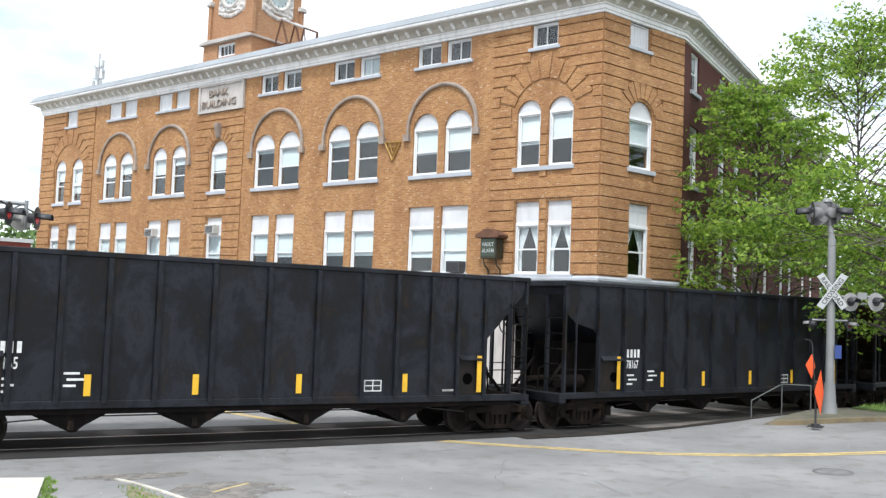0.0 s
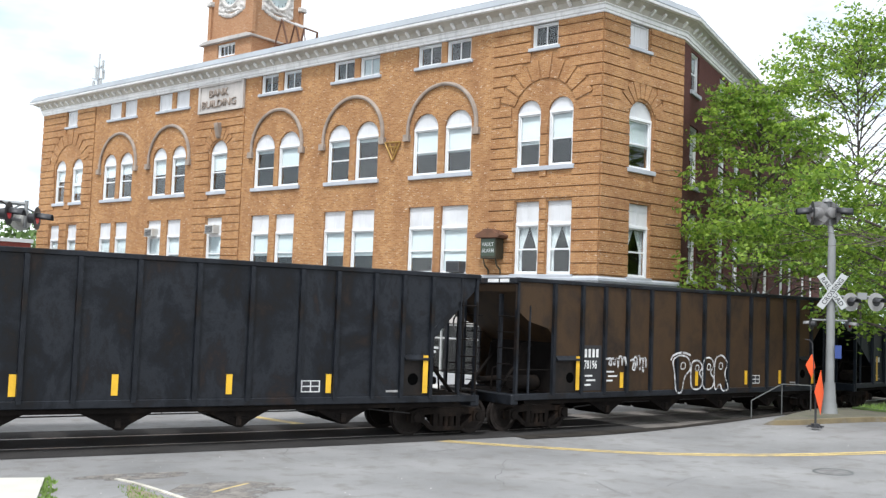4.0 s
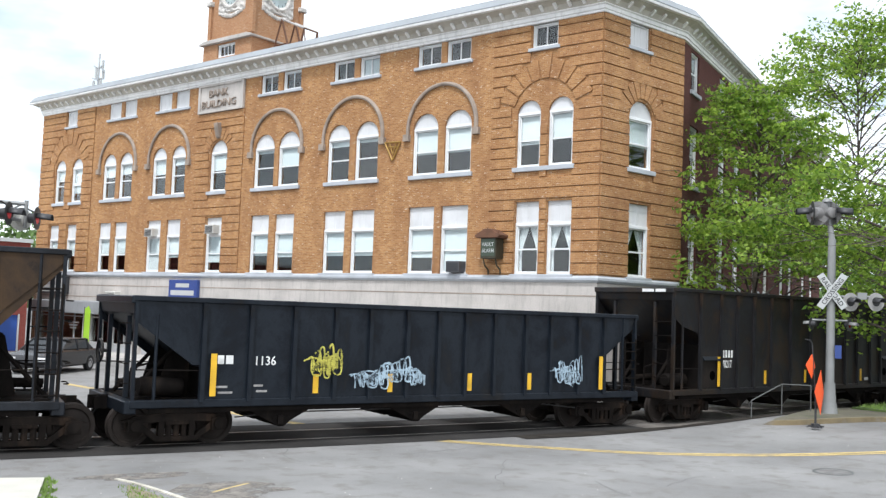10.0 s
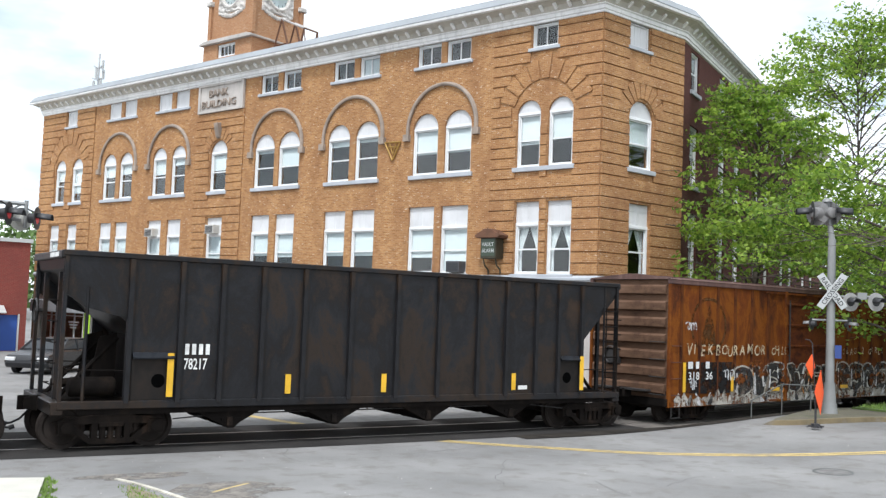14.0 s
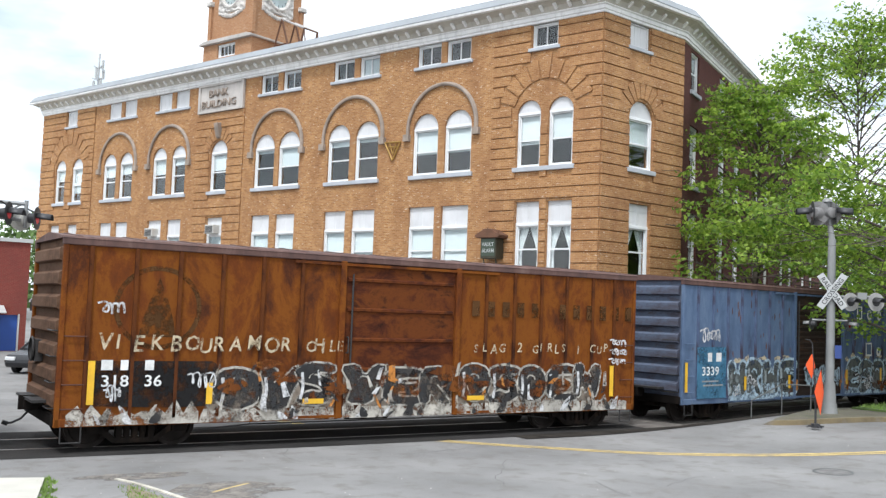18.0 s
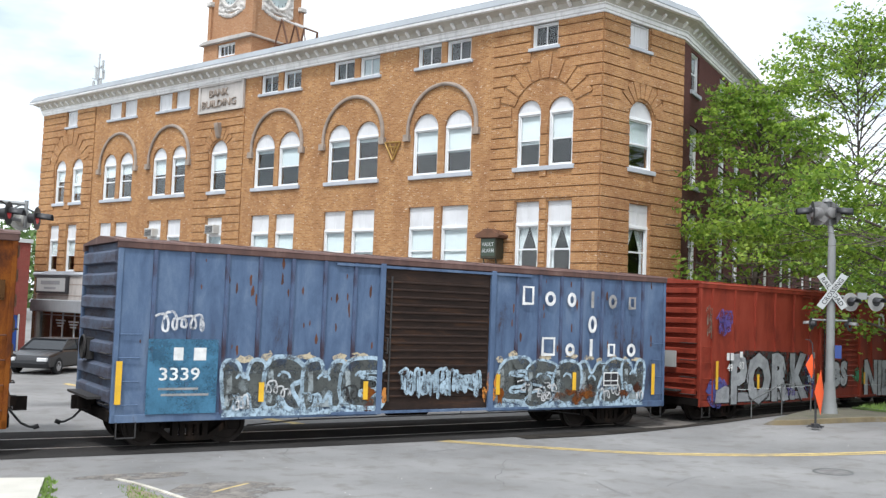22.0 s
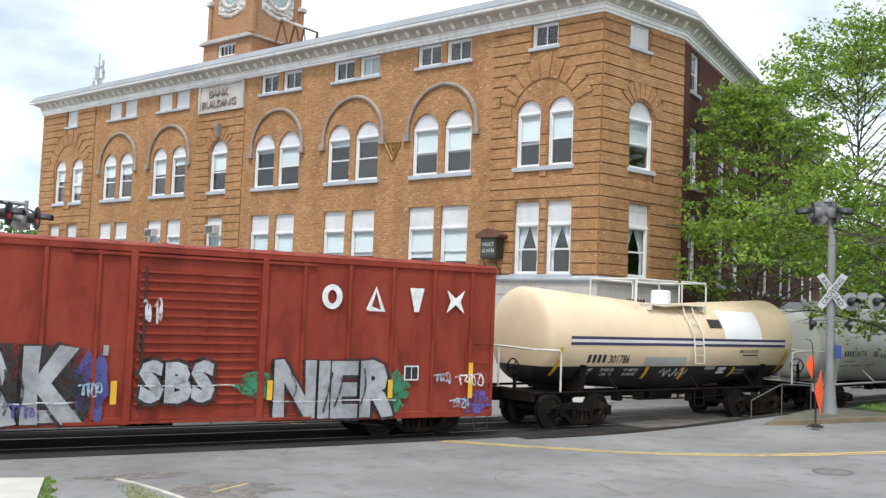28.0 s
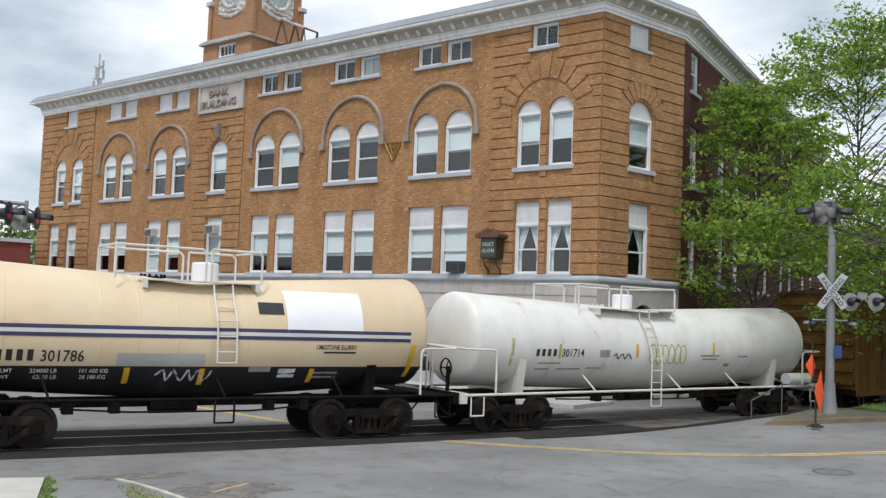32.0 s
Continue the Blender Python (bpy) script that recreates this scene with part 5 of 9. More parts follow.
# ---------------------------------------------------------------- boxcars
def boxcar(label, L, top, bottom, paint, door_paint, roof_paint, door, door_style, ribs, truck, end_style, end_paint=None, rib_paint=None):
    """Boxcar: ribbed sides, corrugated ends, peaked roof, sliding door."""
    car = thing("boxcar", label, "boxcar", group="freight cars of the train")
    H, W = L / 2, 1.46
    d0, d1 = door
    end_paint = end_paint or paint
    for s in (-1, 1):
        spans = ((-H, d0), (d1, H)) if s < 0 else ((-H, H),)
        for a, b in spans:
            bm = bmesh.new()
            box(bm, a, b, s * W - 0.02, s * W + 0.02, bottom + 0.12, top - 0.05)
            part("side_sheet", bm, paint, car)
            me = mesh_of("rib", fresh(lambda q: prism(q, [(-0.045, 0.0), (-0.035, -0.055), (0.035, -0.055), (0.045, 0.0)], bottom + 0.14, top - 0.14, "z")), rib_paint or paint)
            for x in ribs:
                if a + 0.1 < x < b - 0.1:
                    shared("rib", me, car, pose(x, s * (W + 0.018), 0, 0, 0, 0 if s < 0 else 180))
            bm = bmesh.new()
            box(bm, a, b, s * (W + 0.01) - 0.04, s * (W + 0.01) + 0.04, bottom, bottom + 0.16)
            part("side_sill", bm, paint, car, bevel=0.01)
        bm = bmesh.new()
        box(bm, -H - 0.03, H + 0.03, s * (W + 0.01) - 0.06, s * (W + 0.01) + 0.07, top - 0.14, top)
        part("eave_rail", bm, roof_paint, car, bevel=0.015)
        for e in (-1, 1):
            bm = bmesh.new()
            box(bm, e * (H - 0.04) - 0.05, e * (H - 0.04) + 0.05, s * W - 0.05, s * W + 0.05, bottom, top - 0.1)
            part("corner_post", bm, paint, car, bevel=0.012)
            bm = bmesh.new()
            hi = bottom - 0.28
            box(bm, e * truck - 1.4, e * truck + 1.4, s * (W - 0.3), s * (W - 0.26), bottom - 0.02, bottom + 0.1)
            part("sill_web", bm, UNDER, car)
    # door, with horizontal ribs, set in its frame
    y = -W
    bm = bmesh.new()
    box(bm, d0 + 0.04, d1 - 0.04, y - 0.02, y + 0.05, bottom + 0.10, top - 0.16)
    door_ob = part("door", bm, door_paint, car, "ribbed sliding steel door", bevel=0.01)
    nrib, hgt = (16, 0.06) if door_style == "fine" else (5, 0.10)
    me = mesh_of("door_rib", fresh(lambda q: prism(q, [(0.0, -hgt / 2), (-0.045, -hgt / 4), (-0.045, hgt / 4), (0.0, hgt / 2)], d0 + 0.14, d1 - 0.14, "x")), door_paint)
    for i in range(nrib):
        shared("door_rib", me, door_ob, pose(0, y - 0.018, bottom + 0.42 + (top - bottom - 0.95) * i / (nrib - 1)))
    for x in (d0, d1):
        bm = bmesh.new()
        box(bm, x - 0.07, x + 0.07, y - 0.10, y + 0.02, bottom + 0.02, top - 0.12)
        part("door_post", bm, paint, car, bevel=0.01)
    for z in (bottom + 0.07, top - 0.19):
        bm = bmesh.new()
        box(bm, d0 - 1.2, d1 + 1.2, y - 0.09, y - 0.03, z - 0.03, z + 0.03)
        part("door_rail", bm, paint, car)
    bm = bmesh.new()
    rod(bm, (d0 + 0.25, y - 0.07, bottom + 0.3), (d0 + 0.25, y - 0.07, top - 0.4), 0.022, 8)
    pipe(bm, [(d0 + 0.15, y - 0.05, 2.0), (d0 + 0.15, y - 0.14, 2.0), (d0 + 0.15, y - 0.14, 2.35), (d0 + 0.15, y - 0.05, 2.35)], 0.018, 6)
    part("door_bar", bm, GRAB, door_ob)
    # ends
    for e in (-1, 1):
        bm = bmesh.new()
        box(bm, min(e * (H - 0.06), e * (H - 0.1)), max(e * (H - 0.06), e * (H - 0.1)), -W + 0.02, W - 0.02, bottom + 0.1, top - 0.02)
        part("end_sheet", bm, end_paint, car)
        n = 7 if end_style == "wide" else 11
        pitch = (top - bottom - 0.35) / n
        prof = [(0.0, -pitch * 0.34), (0.10, -pitch * 0.27), (0.11, -pitch * 0.24), (0.11, pitch * 0.18), (0.10, pitch * 0.21), (0.0, pitch * 0.32)]
        bmr = bmesh.new()
        prism(bmr, [(e * (H - 0.062 + a), b) for a, b in prof], -W + 0.12, W - 0.12)
        me = mesh_of("end_corrugation", bmr, end_paint)
        for i in range(n):
            shared("end_corrugation", me, car, pose(0, 0, bottom + 0.28 + pitch * (i + 0.5)))
        bm = bmesh.new()
        box(bm, e * (H - 0.05) - 0.10, e * (H - 0.05) + 0.10, -W, W, bottom + 0.02, bottom + 0.24)
        part("end_sill", bm, UNDER, car, bevel=0.01)
        ladder(car, e * (H - 0.10), e * (H - 0.50), -W - 0.01, bottom + 0.35, bottom + 1.75, 4, RUST_DARK if paint is RUST_ORANGE else paint, rails=False)
        for z in (0.35, 0.85, 1.35, 1.85):
            bm = bmesh.new()
            pipe(bm, [(e * (H - 0.05), -W + 0.12, bottom + z), (e * (H + 0.10), -W + 0.12, bottom + z), (e * (H + 0.10), -W + 0.6, bottom + z), (e * (H - 0.05), -W + 0.6, bottom + z)], 0.014, 6)
            part("grab_iron", bm, GRAB, car)
        bm = bmesh.new()
        pipe(bm, [(e * (H - 0.12), -W - 0.04, bottom + 0.02), (e * (H - 0.12), -W - 0.04, bottom - 0.3), (e * (H - 0.5), -W - 0.04, bottom - 0.3), (e * (H - 0.5), -W - 0.04, bottom + 0.02)], 0.016, 6)
        part("sill_step", bm, GRAB, car)
    bm = bmesh.new()
    box(bm, -H - 0.32, -H - 0.02, -0.9, 0.9, bottom + 0.42, bottom + 0.47)
    part("brake_platform", bm, GRAB, car)
    bm = bmesh.new()
    lathe(bm, [(0, 0.24), (0.03, 0.27), (0.06, 0.24)], (-H - 0.1, 0.55, bottom + 1.4), (-1, 0, 0), 18)
    box(bm, -H - 0.1, -H + 0.05, 0.3, 0.8, bottom + 1.15, bottom + 1.6)
    part("brake_wheel", bm, GRAB, car)
    # roof
    bm = bmesh.new()
    prism(bm, [(-W - 0.08, top - 0.01), (W + 0.08, top - 0.01), (W + 0.02, top + 0.03), (0, top + 0.16), (-W - 0.02, top + 0.03)], -H - 0.04, H + 0.04, "x")
    roof = part("roof", bm, roof_paint, car, "rusted ridged roof")
    me = mesh_of("roof_seam", fresh(lambda q: prism(q, [(-W, top + 0.02), (0, top + 0.15), (W, top + 0.02), (W, top + 0.045), (0, top + 0.175), (-W, top + 0.045)], -0.04, 0.04, "x")), roof_paint)
    for i in range(13):
        shared("roof_seam", me, roof, pose(-H + 0.3 + (L - 0.6) * i / 12, 0, 0))
    # underframe
    bm = bmesh.new()
    box(bm, -H + 0.1, H - 0.1, -0.25, 0.25, 0.72, bottom + 0.4)
    part("centre_sill", bm, UNDER, car)
    bm = bmesh.new()
    box(bm, -H + 0.05, H - 0.05, -W + 0.05, W - 0.05, bottom + 0.35, bottom + 0.45)
    part("floor_plate", bm, UNDER, car)
    for x in (-2.2, 0.2, 2.4):
        bm = bmesh.new()
        box(bm, x - 0.06, x + 0.06, -W + 0.1, W - 0.1, bottom + 0.05, bottom + 0.36)
        part("cross_bearer", bm, UNDER, car)
    bm = bmesh.new()
    rod(bm, (-0.9, -0.7, bottom + 0.05), (0.2, -0.7, bottom + 0.05), 0.17, 12)
    part("air_reservoir", bm, UNDER, car, smooth=True)
    running_gear(car, truck, H - 0.02)
    brake_rod(car, truck, bottom + 0.06)
    return car


YB = -1.53
END_BROWN = layered("grey_brown_end", [(0.38, (0.060, 0.034, 0.024)), (0.52, (0.125, 0.072, 0.046)), (0.72, (0.17, 0.105, 0.072))], scale=(0.5, 0.5, 1.4), rough=0.85, spec=0.1)
box_a = boxcar("rusty orange boxcar covered in white and black graffiti", 15.0, 4.18, 0.52, RUST_ORANGE, RUST_DOOR, ROOF_RUST, (-1.5, 1.62), "coarse", (-6.98, -6.10, -5.21, -4.30, -3.40, -2.49, 2.48, 3.35, 4.21, 5.05, 5.95, 6.72), 5.85, "wide", END_BROWN, RUST_RIB)
rg = random.Random(11)
EMBLEM = worn(mat("faded_emblem_paint", (0.078, 0.037, 0.014), 0.8, vary=0.4, spec=0.1), 0.95, 3.0)
PATCH_WORN = worn(mat("worn_black_patch", (0.016, 0.015, 0.015), 0.7, vary=0.4, spec=0.1), 0.7, 2.2)
SPRAY_GREY = worn(mat("chalky_grey_spray", (0.19, 0.155, 0.12), 0.7, vary=0.4, scale=8, dirt=0.7, dark=(0.05, 0.03, 0.02)), 1.0, 2.2)


FORMS = ([(0.0, 0.0), (0.04, 1.0), (0.72, 1.06), (1.06, 0.80), (0.96, 0.52), (0.62, 0.44), (1.10, -0.04), (0.66, -0.06), (0.42, 0.30), (0.36, -0.02)],
         [(0.05, -0.03), (-0.06, 0.96), (0.34, 1.05), (0.50, 0.58), (0.70, 1.04), (1.06, 0.98), (0.98, 0.02), (0.70, 0.0), (0.68, 0.42), (0.50, 0.10), (0.33, 0.40), (0.32, 0.0)],
         [(0.5, -0.05), (0.06, 0.12), (-0.06, 0.55), (0.12, 0.95), (0.52, 1.06), (0.92, 0.92), (1.06, 0.50), (0.90, 0.10)],
         [(0.0, 0.04), (0.02, 1.02), (0.96, 1.06), (1.08, 0.74), (0.46, 0.74), (0.44, 0.62), (0.92, 0.60), (0.90, 0.36), (0.44, 0.34), (0.46, 0.24), (1.04, 0.26), (1.10, -0.04)],
         [(0.06, -0.04), (0.18, 0.40), (-0.10, 0.98), (0.30, 1.05), (0.50, 0.68), (0.72, 1.06), (1.12, 1.0), (0.78, 0.42), (0.72, -0.05)],
         [(-0.04, 0.10), (0.30, 0.34), (0.66, 0.26), (0.60, 0.42), (0.10, 0.50), (-0.04, 0.86), (0.36, 1.08), (1.02, 0.98), (1.0, 0.74), (0.52, 0.80), (0.94, 0.58), (1.06, 0.22), (0.66, -0.06), (0.16, -0.06)])


def wild(rng, x, z, w, h, n, y, fill, line, parent, label, soft=1, rim=0.03, shine=None):
    """Overlapping sprayed letter-like forms with thick pale rims, an eye or an inner stroke, and a shine along one edge."""
    order = [rng.randrange(len(FORMS)) for _ in range(n)]
    for k in range(n):
        if k and order[k] == order[k - 1]:
            order[k] = (order[k] + 2) % len(FORMS)
        cw = w / n * rng.uniform(0.98, 1.16)
        l, lean, dz = x + w * k / n - 0.03, rng.uniform(-0.10, 0.14), rng.uniform(-0.06, 0.06)
        yk = y - 0.0016 * k
        poly = rounded([(l + cw * a + lean * h * b + rng.uniform(-0.04, 0.04), z + dz + h * b + rng.uniform(-0.03, 0.03)) for a, b in FORMS[order[k]]], soft)
        bm = bmesh.new()
        flat(bm, poly, yk)
        bmesh.ops.triangulate(bm, faces=bm.faces)
        part("graffiti", bm, fill, parent, label)
        bm = bmesh.new()
        stroke(bm, poly + poly[:2], rim * rng.uniform(0.75, 1.3), yk - 0.0005)
        part("graffiti", bm, line, parent, label)
        cx, cz = l + cw * 0.5 + lean * h * 0.6, z + dz + h * rng.uniform(0.62, 0.72)
        bm = bmesh.new()
        stroke(bm, smooth2([(cx - 0.16 * cw, cz - 0.02), (cx - 0.06 * cw, cz + 0.07 * h), (cx + 0.10 * cw, cz + 0.03 * h), (cx + 0.14 * cw, cz - 0.06 * h)], 4), rim * 0.7, yk - 0.0009)
        part("graffiti", bm, line, parent, label)
        if shine is not None:
            bm = bmesh.new()
            ex = l + cw * 0.14 + lean * 0.4 * h
            stroke(bm, smooth2([(ex, z + dz + 0.10 * h), (ex + 0.05 * cw, z + dz + 0.42 * h), (ex + 0.02 * cw, z + dz + 0.78 * h)], 4), rim * 1.5, yk - 0.0011)
            part("graffiti", bm, shine, parent, label)


def ragged(rng, x0, x1, z0, z1, up, y, material, parent, label, step=0.16):
    """A band with a torn, pointed upper rim."""
    n = max(3, int((x1 - x0) / step))
    for j in range(0, n, 8):
        bm = bmesh.new()
        m = min(8, n - j)
        xs_ = [x0 + (x1 - x0) * (j + i) / n for i in range(m + 1)]
        lo = [bm.verts.new((q, y, z0)) for q in xs_]
        hi = [bm.verts.new((q + rng.uniform(-0.05, 0.05), y, z1 + (up * rng.random() if i % 2 else -0.3 * up * rng.random()))) for i, q in enumerate(xs_)]
        for i in range(m):
            bm.faces.new((lo[i], lo[i + 1], hi[i + 1], hi[i]))
        part("graffiti", bm, material, parent, label)


DIRTY_WHITE = worn(mat("dirty_white_spray", (0.43, 0.405, 0.355), 0.7, vary=0.4, scale=9, dirt=0.7, dark=(0.14, 0.11, 0.08)), 0.95, 2.6)
SOOT_SPRAY = worn(mat("sooty_spray", (0.020, 0.020, 0.021), 0.65, vary=0.5, scale=7, dirt=0.5, dark=(0.055, 0.040, 0.030)), 0.85, 2.4)
RUST_BREAK = worn(layered("rust_through_paint", [(0.42, (0.05, 0.02, 0.012)), (0.58, (0.15, 0.05, 0.014)), (0.72, (0.20, 0.075, 0.016))], rough=0.8, spec=0.1), 0.9, 2.0)
bm = bmesh.new()
flat(bm, [(-6.86, 0.92), (-5.2, 0.86), (-4.0, 0.9), (-3.9, 1.4), (-4.45, 1.80), (-6.84, 1.80)], YB - 0.002)
part("stencil_patch", bm, PATCH_WORN, box_a, "black painted stencil panel")
for x0, x1, yy in ((-7.3, -1.6, YB - 0.003), (-1.4, 1.5, YB - 0.036), (1.7, 7.2, YB - 0.003)):
    ragged(rg, x0, x1, 0.54, 0.80, 0.30, yy, DIRTY_WHITE, box_a, "chalky white flames along the sill")
    ragged(rg, max(x0, -4.5), min(x1, 6.2), 0.80, 1.45, 0.35, yy - 0.0015, SPRAY_GREY, box_a, "chalky worn backing of a long graffiti piece", 0.22)
wild(rg, -4.35, 0.84, 2.75, 0.86, 3, YB - 0.008, SOOT_SPRAY, DIRTY_WHITE, box_a, "black sprayed letter forms with white rims", 1, 0.024, SPRAY_WHITE)
wild(rg, -1.40, 0.84, 2.90, 0.84, 3, YB - 0.042, SOOT_SPRAY, DIRTY_WHITE, box_a, "black sprayed letter forms with white rims", 1, 0.022)
wild(rg, 1.75, 0.84, 4.45, 0.88, 5, YB - 0.008, SOOT_SPRAY, DIRTY_WHITE, box_a, "black sprayed letter forms with white rims", 1, 0.026, SPRAY_WHITE)
for i in range(40):
    x = rg.uniform(-7.1, 6.9)
    bm = bmesh.new()
    w, hgt, lean = rg.uniform(0.08, 0.26), rg.uniform(0.16, 0.46), rg.uniform(-0.3, 0.3)
    poly = rounded([(x, 0.56), (x + w, 0.56), (x + w * 0.9 + lean * 0.6, 0.56 + hgt * 0.7), (x + w * 0.6 + lean, 0.56 + hgt), (x + 0.1 * w + lean * 0.4, 0.56 + hgt * 0.5)], 1)
    flat(bm, poly, YB - (0.050 if -1.6 < x < 1.7 else 0.022) - 0.0003 * i)
    bmesh.ops.triangulate(bm, faces=bm.faces)
    part("graffiti", bm, rg.choice([SPRAY_WHITE, DIRTY_WHITE, SOOT_SPRAY, SOOT_SPRAY]), box_a, "white and black flames along the sill")
for i in range(22):
    x = rg.uniform(-4.6, 6.6)
    bm = bmesh.new()
    flat(bm, blob(rg, x, rg.uniform(0.95, 1.75), rg.uniform(0.10, 0.34), rg.uniform(0.06, 0.18), 14, 0.5), YB - (0.062 if -1.6 < x < 1.7 else 0.036) - 0.0003 * i)
    part("graffiti", bm, RUST_BREAK, box_a, "rust breaking through the spray paint")
for i in range(64):
    x = rg.uniform(-4.5, 6.3)
    z, w, hgt, lean = rg.uniform(0.66, 1.45), rg.uniform(0.05, 0.16), rg.uniform(0.12, 0.42), rg.uniform(-0.25, 0.25)
    bm = bmesh.new()
    flat(bm, [(x, z), (x + w, z + rg.uniform(-0.06, 0.06)), (x + w * 0.7 + lean, z + hgt), (x + lean * 0.8, z + hgt * 0.9)], YB - (0.066 if -1.75 < x < 1.75 else 0.048) - 0.0002 * i)
    part("graffiti", bm, rg.choice([SOOT_SPRAY, SOOT_SPRAY, DIRTY_WHITE, DIRTY_WHITE, SPRAY_WHITE, SPRAY_ORANGE]), box_a, "sharp sprayed stroke across the letters")
for x, z, w in ((-4.95, 1.25, 0.55), (-6.6, 0.98, 0.3)):
    scrawl(rg, x, z, w, 0.36, 0.016, YB - 0.04, SPRAY_WHITE, box_a, 4, "small white tag")


def hand_row(body, x, z, size, step, parent, y, rise=0.0):
    """Thin hand-sprayed capitals, each a little off its line."""
    for i, ch in enumerate(body):
        if ch == " ":
            continue
        bm = words(ch, size * rg.uniform(0.9, 1.1), 0.95)
        for v in bm.verts:
            v.co = (v.co.x + x + step * i + 0.10 * v.co.z, y, v.co.z + z + rise * i + 0.03 * math.sin(i * 2.2))
        part("graffiti", bm, SPRAY_CREAM, parent, "row of cream hand-sprayed letters")


hand_row("VIEK", -6.80, 2.02, 0.44, 0.34, box_a, YB - 0.03)
hand_row("BOUR", -5.38, 2.0, 0.44, 0.30, box_a, YB - 0.03)
hand_row("AMOR", -4.12, 2.02, 0.46, 0.38, box_a, YB - 0.03)
hand_row("CHILE", -2.38, 2.02, 0.36, 0.19, box_a, YB - 0.03)
hand_row("SLAG", 2.1, 2.04, 0.30, 0.25, box_a, YB - 0.03)
hand_row("2 GIRLS 1 CUP", 3.42, 2.06, 0.31, 0.24, box_a, YB - 0.03)
# the faded round emblem: a ring and a tree-like wedge
bm = bmesh.new()
stroke(bm, [(-5.62 + 0.84 * math.cos(2 * math.pi * k / 32), 2.87 + 0.80 * math.sin(2 * math.pi * k / 32)) for k in range(33)], 0.05, YB + 0.046)
part("faded_emblem", bm, EMBLEM, box_a, "faded round emblem on the rust")
bm = bmesh.new()
flat(bm, [(-6.0, 2.28), (-5.25, 2.28), (-5.3, 2.6), (-5.42, 3.0), (-5.62, 3.48), (-5.80, 3.0), (-5.94, 2.6)], YB + 0.046)
part("faded_emblem", bm, EMBLEM, box_a, "faded tree shape of the emblem")
for k in range(3):
    scrawl(rg, 6.62, 1.75 + 0.25 * k, 0.55, 0.18, 0.02, YB - 0.006, SPRAY_WHITE, box_a, 4, "small white tag")
scrawl(rg, -6.75, 2.72, 0.48, 0.25, 0.02, YB - 0.006, SPRAY_WHITE, box_a, 4, "small white tag")
lettering("318", -6.70, 1.30, 0.32, YB - 0.03, STENCIL, box_a, 1.15, "car_number", "white stencilled car number")
lettering("36", -5.86, 1.30, 0.32, YB - 0.03, STENCIL, box_a, 1.15, "car_number", "white stencilled car number")
marks([(-6.70, 1.62, 0.22, 0.20), (-6.33, 1.62, 0.15, 0.20), (-5.85, 1.62, 0.18, 0.20)], YB - 0.03, STENCIL, box_a, "owner_mark", "plain white blocks of the owner's mark")
for i in range(12):
    if i != 5:
        marks([(2.05 + 0.46 * i, 2.92, 0.22, 0.38)], YB + 0.02, EMBLEM, box_a, "faded_owner_name", "plain dark blocks of a painted-out owner's name")
tapes(box_a, [(-6.88, 0.95, 1.80, 0.13), (6.62, 0.90, 1.72, 0.13)], YB - 0.032)
tapes(box_a, [(-4.5, 0.92, 1.36, 0.13)], YB - 0.032)
for x in (-2.14, 2.2):
    bm = bmesh.new()
    box(bm, x - 0.25, x + 0.25, YB - 0.042, YB - 0.036, 0.88, 0.99)
    part("reflector", bm, REFLECT, box_a, "yellow reflective strip")

box_b = boxcar("faded blue boxcar with brown door and pale graffiti", 15.2, 4.18, 0.58, BLUE_PAINT, DOOR_BROWN, ROOF_RUST, (-1.62, 1.55), "fine", (-6.88, -6.12, -5.36, -4.62, -3.86, -3.08, -2.32, 2.32, 3.05, 3.77, 4.47, 5.20, 5.94, 6.70), 5.85, "wide", BLUE_END, BLUE_RIB)
YC = YB
bm = bmesh.new()
box(bm, -6.94, -5.48, YC - 0.004, YC, 0.74, 2.25)
part("stencil_patch", bm, TEAL_PATCH, box_b, "teal repainted patch")
lettering("3339", -6.72, 1.42, 0.36, YC - 0.008, STENCIL, box_b, 1.22, "car_number", "white stencilled car number")
marks([(-6.42, 1.82, 0.20, 0.26), (-6.0, 1.82, 0.26, 0.26)], YC - 0.006, STENCIL, box_b, "owner_mark", "plain white blocks of the owner's mark")
bars_block(box_b, -6.7, 1.22, YC - 0.006, 2, 1.1, STENCIL_FAINT)
# the railway's name along the upper right, as plain white blocks
def name_shapes(x0, step, z, kinds, y, mats_):
    """A painted name reduced to plain ovals, blocks and bars."""
    for i, (kind, w, h) in enumerate(kinds):
        bm = bmesh.new()
        x = x0 + step * i
        if kind == "ring":
            stroke(bm, [(x + (w / 2 - 0.045) * math.cos(2 * math.pi * k / 16), z + h / 2 + (h / 2 - 0.045) * math.sin(2 * math.pi * k / 16)) for k in range(18)], 0.045, y)
        elif kind == "arch":
            stroke(bm, [(x - w / 2 + 0.04, z), (x - w / 2 + 0.04, z + h - 0.04), (x + w / 2 - 0.04, z + h - 0.04), (x + w / 2 - 0.04, z + 0.04), (x - w / 2 + 0.04, z + 0.04)], 0.04, y)
        else:
            flat(bm, [(x - w / 2, z), (x + w / 2, z), (x + w / 2, z + h), (x - w / 2, z + h)], y)
        part("owner_name", bm, mats_[i], box_b, "plain white shape of the owner's painted name")


